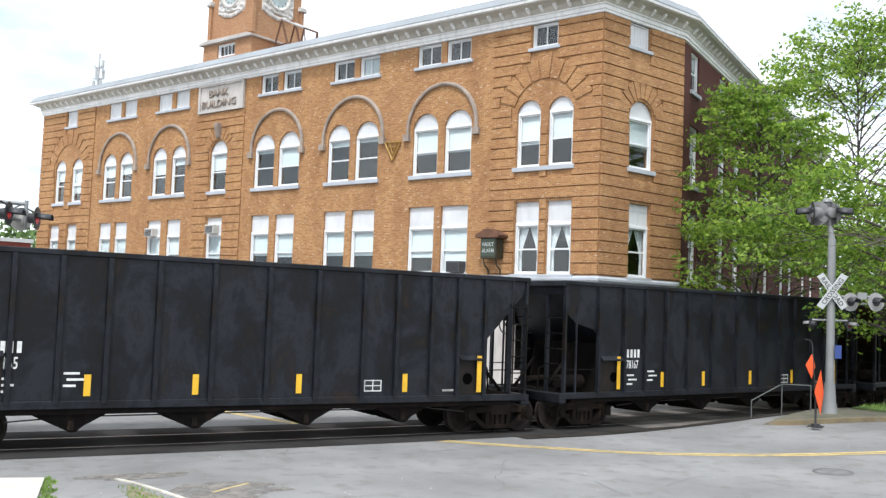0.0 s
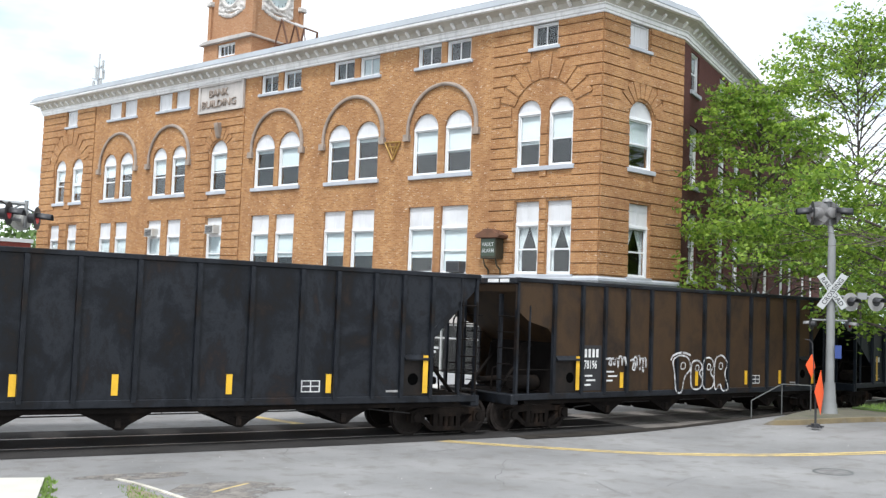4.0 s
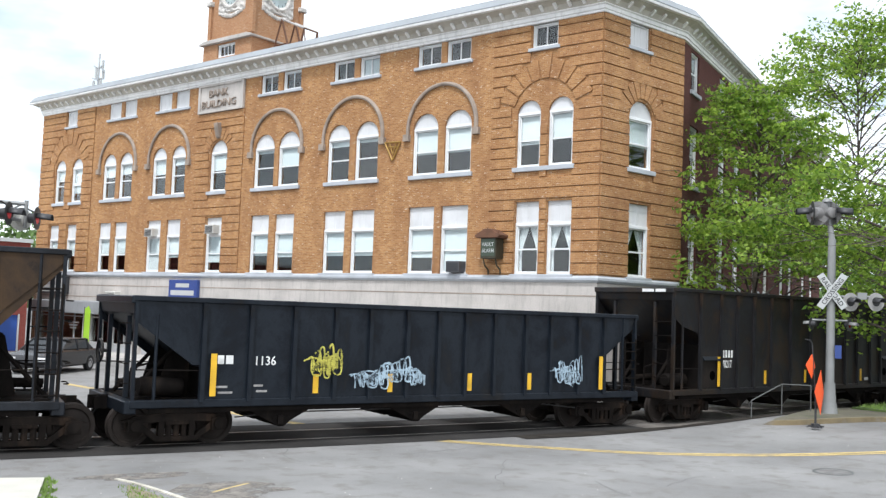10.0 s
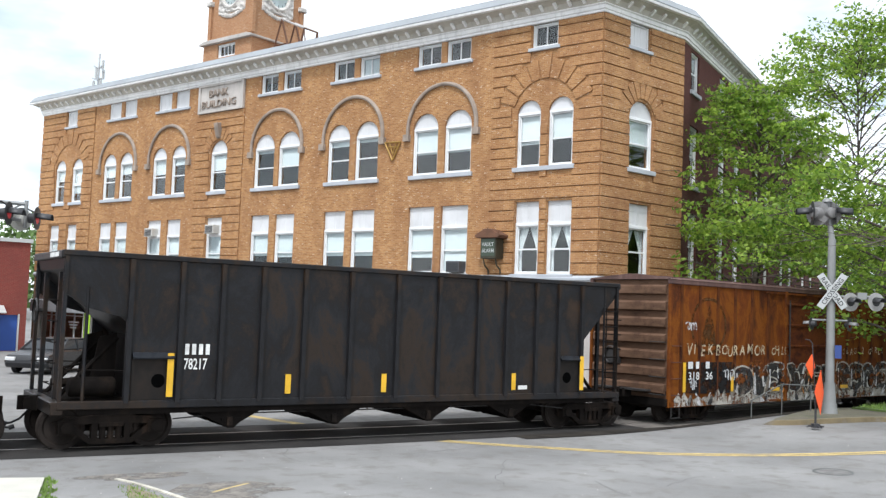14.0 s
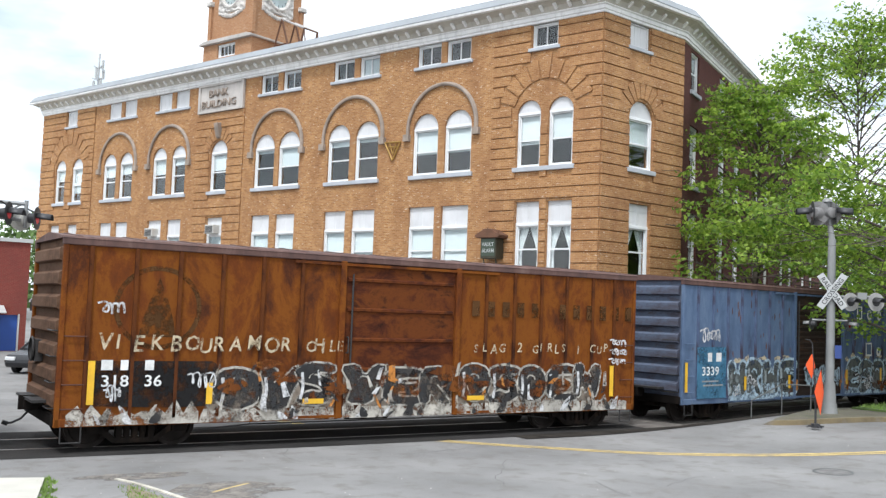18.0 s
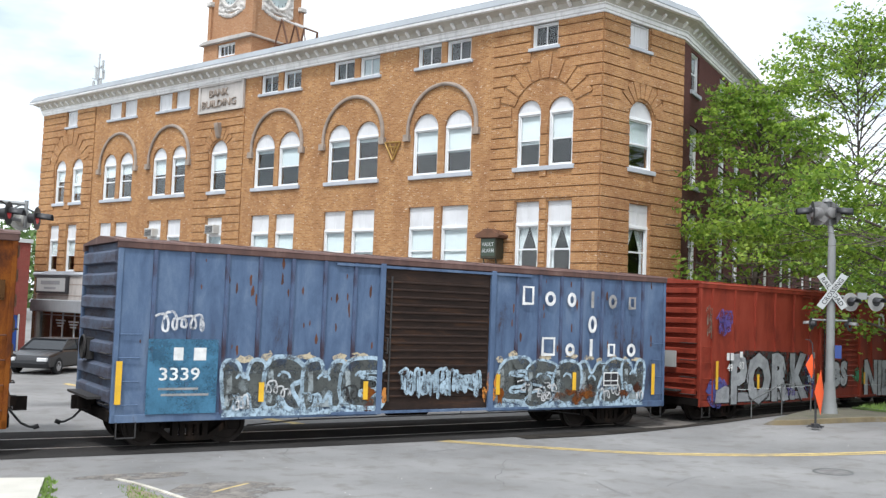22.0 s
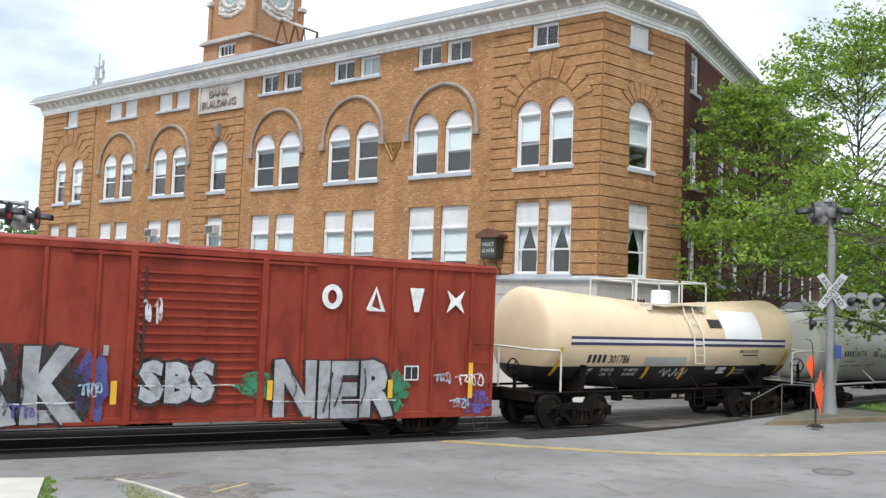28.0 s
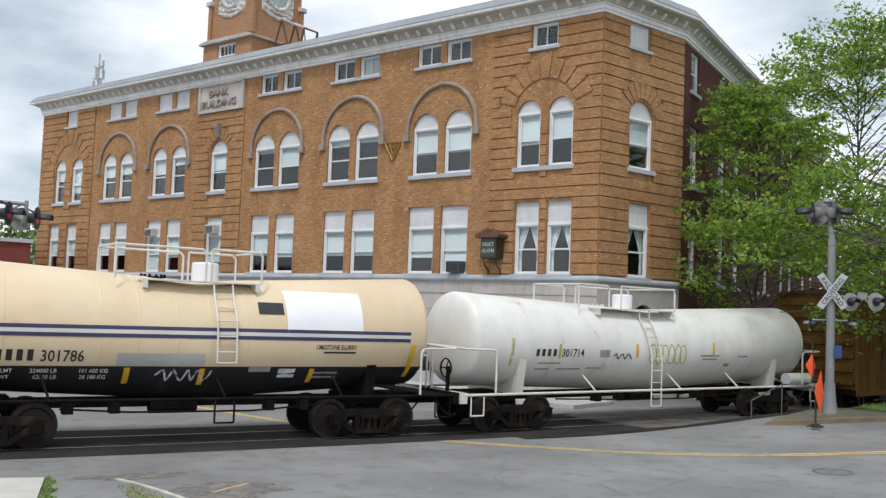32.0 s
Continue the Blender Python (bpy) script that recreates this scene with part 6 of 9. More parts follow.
name_shapes(2.63, 0.725, 3.25, (("arch", 0.38, 0.50), ("ring", 0.36, 0.38), ("ring", 0.30, 0.38), ("bar", 0.10, 0.44), ("ring", 0.30, 0.38), ("arch", 0.28, 0.36)), YC - 0.03, [STENCIL] * 3 + [STENCIL_FAINT] * 3)
name_shapes(3.33, 0.73, 1.96, (("arch", 0.46, 0.50), ("ring", 0.32, 0.34), ("bar", 0.10, 0.46), ("arch", 0.28, 0.36), ("ring", 0.32, 0.36)), YC - 0.03, [STENCIL] * 5)
name_shapes(4.82, 1.0, 2.58, (("ring", 0.30, 0.46),), YC - 0.03, [STENCIL])
rg = random.Random(5)
SPRAY_TEAL = worn(mat("chalky_teal_spray", (0.26, 0.30, 0.31), 0.7, vary=0.4, scale=8, dirt=0.6, dark=(0.10, 0.09, 0.07)), 0.95, 3.0)
PEWTER = worn(mat("pewter_spray", (0.060, 0.066, 0.062), 0.6, vary=0.5, scale=5, dirt=0.5, dark=(0.018, 0.018, 0.018)), 0.7, 2.6)
for x, w, n in ((-5.35, 3.65, 4), (1.70, 2.75, 3), (4.45, 2.30, 3)):
    ragged(rg, x, x + w, 0.64, 0.80, 0.22, YC - 0.003, SPRAY_PALE, box_b, "pale blue spray along the sill", 0.2)
    ragged(rg, x, x + w, 0.80, 1.60, 0.30, YC - 0.004, SPRAY_TEAL, box_b, "chalky worn backing of a sprayed piece", 0.3)
    wild(rg, x, 0.76, w, 1.06, n, YC - 0.010, PEWTER, SPRAY_PALE, box_b, "dark sprayed bubble forms with pale blue rims", 2, 0.040, SPRAY_TEAL)
    for k in range(n + 2):
        bm = bmesh.new()
        flat(bm, blob(rg, x + w * (k + rg.random()) / (n + 2), rg.uniform(1.80, 1.98), rg.uniform(0.12, 0.22), rg.uniform(0.06, 0.13), 12, 0.5), YC - 0.0052 - 0.0003 * k)
        part("graffiti", bm, SPRAY_CREAM, box_b, "cream spray flare above the letters")
    for k in range(n * 2):
        scrawl(rg, x + w * rg.random() * 0.85, 0.70 + rg.random() * 0.4, 0.32, 0.36, 0.018, YC - 0.032, rg.choice([SPRAY_WHITE, SPRAY_PALE, SOOT_SPRAY]), box_b, 2, "white sprayed highlights")
for k in range(10):
    bm = bmesh.new()
    x = rg.uniform(3.4, 6.6)
    flat(bm, blob(rg, x, rg.uniform(0.8, 1.15), rg.uniform(0.10, 0.26), rg.uniform(0.08, 0.18), 14, 0.45), YC - 0.036 - 0.0004 * k)
    part("rust_spot", bm, RUST_BREAK, box_b, "brown rust breaking through the paint")
for k in range(7):
    scrawl(rg, -1.1 + 0.33 * k, 0.95, 0.36, 0.75, 0.035, YC - 0.05, SPRAY_PALE, box_b, 3, "pale blue tag across the door")
scrawl(rg, -6.75, 2.36, 0.95, 0.45, 0.025, YC - 0.012, SPRAY_WHITE, box_b, 5, "small white tag")
for x0 in (-1.75, 1.6):
    for k in range(6):
        bm = bmesh.new()
        flat(bm, blob(rg, x0 + rg.uniform(-0.3, 0.3), rg.uniform(0.7, 1.35), rg.uniform(0.05, 0.14), rg.uniform(0.08, 0.22), 12, 0.4), YC - 0.012 - 0.001 * k)
        part("rust_spot", bm, rg.choice([SPRAY_ORANGE, RUST_ORANGE, RUST_DARK]), box_b, "orange rust by the door post")
tapes(box_b, [(-7.5, 0.95, 1.80, 0.12), (7.1, 0.92, 1.77, 0.12)], YC - 0.034)
tapes(box_b, [(-4.5, 0.95, 1.36, 0.12), (-1.98, 0.95, 1.36, 0.12), (1.75, 1.0, 1.5, 0.12), (4.23, 1.08, 1.54, 0.12)], YC - 0.034)
bm = bmesh.new()
box(bm, 5.25, 5.78, YC - 0.044, YC - 0.040, 1.18, 1.54)
part("stencil_frame", bm, STENCIL, box_b, "white framed black consolidated stencil")
for x0, x1 in ((5.28, 5.505), (5.525, 5.75)):
    for z0, z1 in ((1.21, 1.30), (1.33, 1.51)):
        bm = bmesh.new()
        box(bm, x0, x1, YC - 0.048, YC - 0.0445, z0, z1)
        part("stencil_cell", bm, PATCH_BLACK, box_b)
for x, z in [(-2.9, 3.2), (-2.45, 3.0), (-3.6, 3.35), (-5.3, 3.5), (-1.9, 3.4)] + [(rg.choice([rg.uniform(-7.2, -1.7), rg.uniform(1.8, 7.2)]), rg.uniform(1.9, 3.95)) for k in range(46)]:
    bm = bmesh.new()
    q = rg.uniform(0.3, 1.0)
    flat(bm, blob(rg, x, z, 0.035 * q, 0.14 * q, 8, 0.4), YC + 0.046)
    part("rust_spot", bm, RUST_DARK, box_b, "rusted-through spot")

box_c = boxcar("bright red boxcar with large silver graffiti letters", 15.55, 4.12, 0.50, RED_PAINT, RED_PAINT, RED_PAINT, (-0.94, 1.83), "fine", (-7.20, -6.02, -4.88, -3.74, -2.60, -1.60, 2.75, 3.85, 4.95, 6.05, 7.10), 6.0, "fine")
# the lessor's name as plain white shapes
for i, x in enumerate((3.41, 4.50, 5.57, 6.63)):
    bm = bmesh.new()
    w, h, z, y = 0.50, 0.56, 2.97, YB - 0.004
    if i == 0:
        n = 16
        out = [bm.verts.new((x + w / 2 * math.cos(2 * math.pi * k / n), y, z + h / 2 + h / 2 * math.sin(2 * math.pi * k / n))) for k in range(n)]
        inn = [bm.verts.new((x + w / 4.6 * math.cos(2 * math.pi * k / n), y, z + h / 2 + h / 3.6 * math.sin(2 * math.pi * k / n))) for k in range(n)]
        for k in range(n):
            bm.faces.new((out[k], out[(k + 1) % n], inn[(k + 1) % n], inn[k]))
    elif i == 1:
        stroke(bm, [(x - w / 2 + 0.06, z), (x, z + h - 0.06), (x + w / 2 - 0.06, z), (x - w / 2 + 0.10, z + 0.05)], 0.06, y)
    elif i == 2:
        flat(bm, [(x - 0.06, z), (x + 0.06, z), (x + 0.19, z + h), (x - 0.19, z + h)], y)
    else:
        flat(bm, [(x - w / 2, z), (x, z + 0.2), (x + w / 2, z), (x + 0.14, z + h / 2), (x + w / 2, z + h), (x, z + h - 0.2), (x - w / 2, z + h), (x - 0.14, z + h / 2)], y)
    part("owner_name", bm, STENCIL, box_c, "plain white shape of the lessor's name")
rg = random.Random(3)


def swell(bm, d):
    """Grow flat letters outwards along their rims."""
    push = {}
    for e in bm.edges:
        if len(e.link_faces) == 1:
            a, b = e.verts
            t = (b.co - a.co)
            n = Vector((t.z, 0, -t.x))
            if n.length < 1e-7:
                continue
            n.normalize()
            if n.dot(e.link_faces[0].calc_center_median() - a.co) > 0:
                n = -n
            for v in (a, b):
                push[v] = push.get(v, Vector((0, 0, 0))) + n
    for v, n in push.items():
        if n.length > 1e-6:
            v.co += n.normalized() * d


def fat_word(body, x, z, size, high, wide, y, fill, line, parent, label, jig=0.03):
    """Sprayed block letters: a dark swollen outline behind each filled letter."""
    cx = x
    for ch in body:
        bm = words(ch, size, wide)
        bw = max(v.co.x for v in bm.verts)
        swell(bm, 0.03 + 0.035 * size)
        dz = rg.uniform(-jig, jig)
        for v in bm.verts:
            v.co = (v.co.x + cx, y, v.co.z * high + z + dz)
        ring = rims(bm, 0.085, y + 0.004)
        part("graffiti", ring, line, parent, label)
        part("graffiti", bm, fill, parent, label)
        cx += bw * 1.04 + 0.05


SILVER_DULL = worn(mat("dull_silver_spray", (0.36, 0.37, 0.38), 0.45, metal=0.2, vary=0.3, scale=4, dirt=0.4, dark=(0.22, 0.22, 0.23)), 0.25, 3.0)
BLUE_SPRAY = worn(mat("blue_violet_spray", (0.055, 0.060, 0.21), 0.6, vary=0.35, scale=6), 0.6, 2.6)
for cx, cz, rx, rz, m in ((-6.9, 0.95, 0.55, 0.42, BLUE_SPRAY), (-1.65, 1.25, 0.35, 0.62, BLUE_SPRAY), (1.80, 1.28, 0.48, 0.30, SPRAY_GREEN), (5.05, 1.25, 0.42, 0.36, SPRAY_GREEN), (5.0, 0.8, 0.3, 0.2, SPRAY_GREEN), (7.3, 0.85, 0.40, 0.28, SPRAY_PURPLE)):
    bm = bmesh.new()
    flat(bm, blob(rg, cx, cz, rx, rz, 22, 0.3), YB - 0.002)
    part("graffiti", bm, m, box_c, "coloured cloud behind sprayed letters")
# slab, arrow and black ground behind the big letters
bm = bmesh.new()
flat(bm, [(-7.15, 0.56), (-1.75, 0.56), (-1.60, 0.95), (-2.05, 2.08), (-3.6, 2.12), (-5.5, 2.16), (-5.95, 1.3), (-6.7, 1.0)], YB - 0.004)
bmesh.ops.triangulate(bm, faces=bm.faces)
part("graffiti", bm, SPRAY_BLACK, box_c, "black ground of silver letters")
bm = bmesh.new()
flat(bm, [(-7.05, 0.60), (-5.9, 0.60), (-5.85, 0.92), (-6.55, 1.10), (-7.0, 0.95)], YB - 0.006)
part("graffiti", bm, SILVER_DULL, box_c, "silver arrow beside the letters")
bm = bmesh.new()
flat(bm, [(-6.0, 0.60), (-1.85, 0.60), (-1.85, 0.84), (-6.0, 0.88)], YB - 0.006)
part("graffiti", bm, SILVER_DULL, box_c, "silver slab under the letters")
fat_word("PORK", -6.28, 0.66, 1.62, 1.18, 0.98, YB - 0.014, SILVER_DULL, SPRAY_BLACK, box_c, "large silver sprayed letters")
fat_word("SBS", -0.70, 1.02, 0.92, 1.10, 1.0, YB - 0.05, SPRAY_SILVER, SPRAY_BLACK, box_c, "silver sprayed letters on the door")
fat_word("NIER", 2.10, 0.64, 1.32, 1.22, 1.0, YB - 0.014, SILVER_DULL, SPRAY_BLACK, box_c, "large silver sprayed letters")
for x0, x1, z, yy in ((-0.75, 1.25, 1.30, 0.068), (2.1, 5.1, 0.94, 0.034), (-5.9, -1.9, 0.98, 0.034)):
    bm = bmesh.new()
    stroke(bm, [(x0 + (x1 - x0) * i / 12, z + rg.uniform(-0.015, 0.015)) for i in range(13)], 0.012, YB - yy)
    part("graffiti", bm, SPRAY_WHITE, box_c, "pale sprayed band through the letters")
for k in range(9):
    x = rg.uniform(-5.6, -2.4) if k < 5 else rg.uniform(2.2, 4.8)
    bm = bmesh.new()
    stroke(bm, smooth2([(x, rg.uniform(0.66, 0.9)), (x + rg.uniform(0.05, 0.2), 1.2), (x + rg.uniform(-0.1, 0.2), rg.uniform(1.4, 1.8))], 5), 0.022, YB - 0.04 - 0.001 * k)
    part("graffiti", bm, SPRAY_BLACK, box_c, "thin sprayed shading stroke")
for x, z, w, h, m in ((6.1, 1.28, 0.45, 0.3, SPRAY_PALE), (6.7, 1.22, 0.75, 0.34, SPRAY_WHITE), (6.6, 0.72, 0.5, 0.25, SPRAY_PALE), (-3.1, 0.62, 0.45, 0.4, SPRAY_PURPLE), (-1.85, 1.1, 0.4, 0.3, SPRAY_PALE)):
    scrawl(rg, x, z, w, h, 0.018, YB - 0.045, m, box_c, 4, "small sprayed tag")
for k in range(3):
    scrawl(rg, -7.0 + 0.1 * k, 2.55 + 0.12 * k, 0.62, 0.62, 0.035, YB - 0.006 - 0.002 * k, SPRAY_PURPLE, box_c, 3, "faint purple tag")
scrawl(rg, -7.55, 2.3, 0.28, 1.35, 0.022, YB - 0.006, SPRAY_GREY, box_c, 3, "faint upright grey tag")
marks([(-6.56, 1.86, 0.14, 0.22), (-6.36, 1.86, 0.16, 0.22), (-5.86, 1.94, 0.15, 0.18)], YB - 0.058, STENCIL, box_c, "owner_mark", "plain white blocks of the owner's mark")
lettering("49", -6.52, 1.54, 0.30, YB - 0.058, STENCIL, box_c, 0.95, "car_number", "white stencilled car number")
lettering("83", -5.90, 1.60, 0.30, YB - 0.062, STENCIL, box_c, 0.95, "car_number", "white stencilled car number")
bm = bmesh.new()
box(bm, 5.30, 5.68, YB - 0.012, YB - 0.006, 1.38, 1.72)
part("stencil_frame", bm, STENCIL, box_c, "white framed black consolidated stencil")
for x0, x1 in ((5.33, 5.48), (5.50, 5.65)):
    bm = bmesh.new()
    box(bm, x0, x1, YB - 0.016, YB - 0.0125, 1.41, 1.69)
    part("stencil_cell", bm, PATCH_BLACK, box_c)
for k in range(2):
    scrawl(rg, -0.70 + 0.22 * k, 2.55, 0.12, 0.5, 0.018, YB - 0.05, SPRAY_WHITE, box_c, 2, "small white tag")
marks([(-1.45, 1.9, 0.10, 0.20)], YB - 0.02, STENCIL_FAINT, box_c)
tapes(box_c, [(-7.02, 1.0, 1.84, 0.12), (7.10, 0.95, 1.80, 0.12)], YB - 0.034)
tapes(box_c, [(-4.85, 0.98, 1.42, 0.12), (-1.22, 0.94, 1.40, 0.12), (2.02, 0.98, 1.40, 0.12), (4.92, 0.98, 1.40, 0.12)], YB - 0.066)
bm = bmesh.new()
lathe(bm, [(0, 0.12), (0.01, 0.12)], (7.45, YB + 0.02, 1.1), (0, -1, 0), 16)
part("inspection_hole", bm, PATCH_BLACK, box_c)
bm = bmesh.new()
box(bm, -7.95, -7.90, -0.75, -0.35, 1.62, 2.1)
part("end_placard", bm, GREY_PATCH, box_c, "grey placard board on the end")

box_d = boxcar("ochre boxcar at the end of the train", 15.0, 4.15, 0.55, OCHRE_PAINT, OCHRE_PAINT, ROOF_RUST, (-1.5, 1.5), "coarse", (-6.4, -5.3, -4.2, -3.1, -2.2, 2.2, 3.1, 4.2, 5.3, 6.4), 5.85, "wide")


# ---------------------------------------------------------------- tank cars
def bend(bm, rise):
    """Raise the shell towards both ends, so that it drains to the middle."""
    for v in bm.verts:
        v.co.z += rise * abs(v.co.x)


def tank(label, H, R, zc, truck, sill, paint, iron, platform, lower=None, rise=0.0, rail_h=0.72, split=(0.62, 0.62), seams=(), ladder_at=0.72):
    """Tank car: a dished shell, bent down towards its middle, on saddles; walkway platform with rails, ladders, end sills."""
    car = thing("tank_car", label, "tank car", group="freight cars of the train")
    prof = [(-H, 0.0), (-H + 0.012, R * 0.35), (-H + 0.05, R * 0.62), (-H + 0.11, R * 0.82), (-H + 0.17, R * 0.93), (-H + 0.23, R * 0.98), (-H + 0.29, R)]
    prof = prof + [(-H / 2, R), (-0.5, R), (0.0, R), (0.5, R), (H / 2, R), (H - 0.29, R)] + [(-a, r) for a, r in prof[-2::-1]]
    bm = bmesh.new()
    seg = 48
    lathe(bm, prof, (0, 0, zc), (1, 0, 0), seg)
    bend(bm, rise)
    shell = part("shell", bm, paint, car, "dished steel tank shell", smooth=True)
    if lower is not None:
        shell.data.materials.append(lower[0])
    for x in seams:
        bm = bmesh.new()
        lathe(bm, [(-0.020, R), (-0.012, R + 0.006), (0.012, R + 0.006), (0.020, R)], (x, 0, zc + rise * abs(x)), (1, 0, 0), 40)
        if lower is not None:
            bmesh.ops.bisect_plane(bm, geom=bm.verts[:] + bm.edges[:] + bm.faces[:], plane_co=(0, 0, lower[1] + 0.03), plane_no=(0, 0, -1), clear_outer=True)
        part("weld_seam", bm, paint, shell, smooth=True)
    if lower is not None:
        bm = bmesh.new()
        lathe(bm, [(q * 1.0012, w * 1.006 if w else 0.0) for q, w in prof], (0, 0, zc), (1, 0, 0), seg)
        bend(bm, rise)
        bmesh.ops.bisect_plane(bm, geom=bm.verts[:] + bm.edges[:] + bm.faces[:], plane_co=(0, 0, lower[1]), plane_no=(0, 0, 1), clear_outer=True)
        part("lower_paint", bm, lower[0], shell, "black lower half of the shell", smooth=True)
    for e in (-1, 1):
        bm = bmesh.new()
        zc_, zc = zc, zc + rise * truck
        prism(bm, [(-1.0, 0.95), (1.0, 0.95), (1.12, zc - R * 0.35), (0.85, zc - R * 0.72), (0, zc - R - 0.02), (-0.85, zc - R * 0.72), (-1.12, zc - R * 0.35)], e * truck - 0.12, e * truck + 0.12, "x")
        zc = zc_
        part("saddle", bm, UNDER if lower is not None else iron, car)
        bm = bmesh.new()
        x0, x1 = sorted((e * (sill - 2.6), e * sill))
        box(bm, x0, x1, -0.3, 0.3, 0.72, 1.0)
        box(bm, *sorted((e * (sill - 0.75), e * sill)), -1.35, 1.35, 0.97, 1.01)
        part("stub_sill", bm, UNDER, car)
        bm = bmesh.new()
        box(bm, e * sill - 0.1, e * sill + 0.1, -1.42, 1.42, 0.80, 1.06)
        part("end_sill", bm, iron if lower is None else UNDER, car)
        for y in (-1.40, 1.40):
            bm = bmesh.new()
            pipe(bm, [(e * (sill - 0.05), 0.0, 2.16), (e * (sill - 0.05), y, 2.12), (e * (sill - 0.92), y, 2.10), (e * (sill - 1.0), y, 2.02), (e * (sill - 1.0), y, 1.02)], 0.028, 8)
            part("end_rail", bm, GRAB_WHITE, car, "white bent-pipe end railing")
        part("rail_post", fresh(rod, (e * (sill - 0.05), 0.0, 1.0), (e * (sill - 0.05), 0.0, 2.16), 0.024, 8), GRAB_WHITE, car, "white railing post")
        bm = bmesh.new()
        pipe(bm, [(e * (sill - 0.2), -1.44, 0.95), (e * (sill - 0.2), -1.44, 0.50), (e * (sill - 0.6), -1.44, 0.50), (e * (sill - 0.6), -1.44, 0.95)], 0.02, 6)
        part("sill_step", bm, iron, car)
    bm = bmesh.new()
    for s in (-1, 1):
        rod(bm, (-sill, s * 1.40, 1.0), (sill, s * 1.40, 1.0), 0.035, 8)
    part("side_rail", bm, iron if lower is None else UNDER, car)
    bm = bmesh.new()
    box(bm, -sill + 2, sill - 2, -0.22, 0.22, 0.74, zc - R + 0.05)
    part("centre_sill", bm, UNDER, car)
    for x in (-3.0, 0.5, 3.2):
        bm = bmesh.new()
        rod(bm, (x, -1.38, 1.0), (x - 0.15, -R * 0.82, zc - R * 0.55), 0.025, 6)
        part("rail_bracket", bm, iron, car)
    # platform over the manway
    p0, p1 = platform
    zt = zc + R
    bm = bmesh.new()
    for y0, y1 in ((-0.95, -0.45), (0.45, 0.95)):
        box(bm, p0 + (p1 - p0) * 0.18, p1, y0, y1, zt - 0.04, zt - 0.01)
    for x in (p0 + (p1 - p0) * 0.2, p1 - 0.1):
        box(bm, x - 0.04, x + 0.04, -0.95, 0.95, zt - 0.20, zt - 0.04)
    part("walkway", bm, GRAB_WHITE, car, "white grating walkway")
    bm = bmesh.new()
    h = rail_h
    for s in (-1, 1):
        for a, b in ((p0, p0 + (p1 - p0) * split[0]), (p0 + (p1 - p0) * split[1], p1)):
            pipe(bm, [(a, s * 0.92, zt - 0.02), (a, s * 0.92, zt + h), (b - 0.08, s * 0.92, zt + h - 0.01), (b, s * 0.92, zt + h - 0.10), (b, s * 0.92, zt - 0.02)], 0.026, 8)
    for x in (p0, p1):
        pipe(bm, [(x, -0.92, zt + h), (x, 0.92, zt + h)], 0.026, 8)
    part("hand_rail", bm, GRAB_WHITE, car, "white pipe handrail")
    bm = bmesh.new()
    c = p0 + (p1 - p0) * 0.68
    lathe(bm, [(0.0, 0.0), (0.0, 0.30), (0.42, 0.30), (0.45, 0.27), (0.47, 0.0)], (c, 0, zt - 0.03), (0, 0, 1), 20)
    part("valve_housing", bm, WHITE_PATCH, car, "white cylindrical valve housing", smooth=True)
    bm = bmesh.new()
    lathe(bm, [(0.0, 0.0), (0.0, 0.26), (0.06, 0.26), (0.09, 0.18), (0.10, 0.0)], (c - 1.15, 0, zt - 0.03), (0, 0, 1), 18)
    for k in range(6):
        t = k * math.pi / 3
        rod(bm, (c - 1.15 + 0.25 * math.cos(t), 0.25 * math.sin(t), zt - 0.05), (c - 1.15 + 0.25 * math.cos(t), 0.25 * math.sin(t), zt + 0.11), 0.03, 6)
    part("manway", bm, iron, car)
    # ladder from the sill over the shell
    xl = p0 + (p1 - p0) * ladder_at
    path = [(-1.42, 0.55 if lower is None else 1.75), (-1.42, zc - 0.2), (-R * 0.98 - 0.08, zc + R * 0.35), (-R * 0.72 - 0.05, zt - 0.28), (-0.9, zt - 0.02)]
    for dx in (0.0, 0.42):
        climb = part("ladder_rail", fresh(pipe, [(xl + dx, y, z) for y, z in path], 0.022, 6), GRAB_WHITE if lower is not None else iron, car, "bent pipe rail of the ladder up the tank's side")
    steps_ = []
    for a, b in zip(path, path[1:]):
        n = max(1, round((Vector(b) - Vector(a)).length / 0.32))
        for k in range(n):
            steps_.append((a[0] + (b[0] - a[0]) * k / n, a[1] + (b[1] - a[1]) * k / n))
    if lower is not None:
        low = bmesh.new()
        pipe(low, [(xl, -1.42, 1.0), (xl, -1.42, 0.5), (xl + 0.42, -1.42, 0.5), (xl + 0.42, -1.42, 1.0)], 0.022, 6)
        part("ladder_step", low, UNDER, car, "black step below the sill")
    for y, z in steps_:
        part("rung", fresh(rod, (xl, y, z), (xl + 0.42, y, z), 0.016, 6), GRAB_WHITE, climb)
    bm = bmesh.new()
    lathe(bm, [(0.0, 0.22), (0.03, 0.25), (0.06, 0.22)], (-sill - 0.02, -0.7, 1.62), (-1, 0, 0), 16)
    rod(bm, (-sill + 0.02, -0.7, 1.0), (-sill + 0.02, -0.7, 1.66), 0.05, 8)
    for k in range(3):
        rod(bm, (-sill - 0.05, -0.7, 1.62), (-sill - 0.05, -0.7 + 0.22 * math.cos(2.1 * k), 1.62 + 0.22 * math.sin(2.1 * k)), 0.016, 5)
    part("brake_wheel", bm, UNDER, car, "black hand brake wheel on its stand")
    bm = bmesh.new()
    rod(bm, (-0.9, -0.55, 0.78), (0.1, -0.55, 0.78), 0.15, 12)
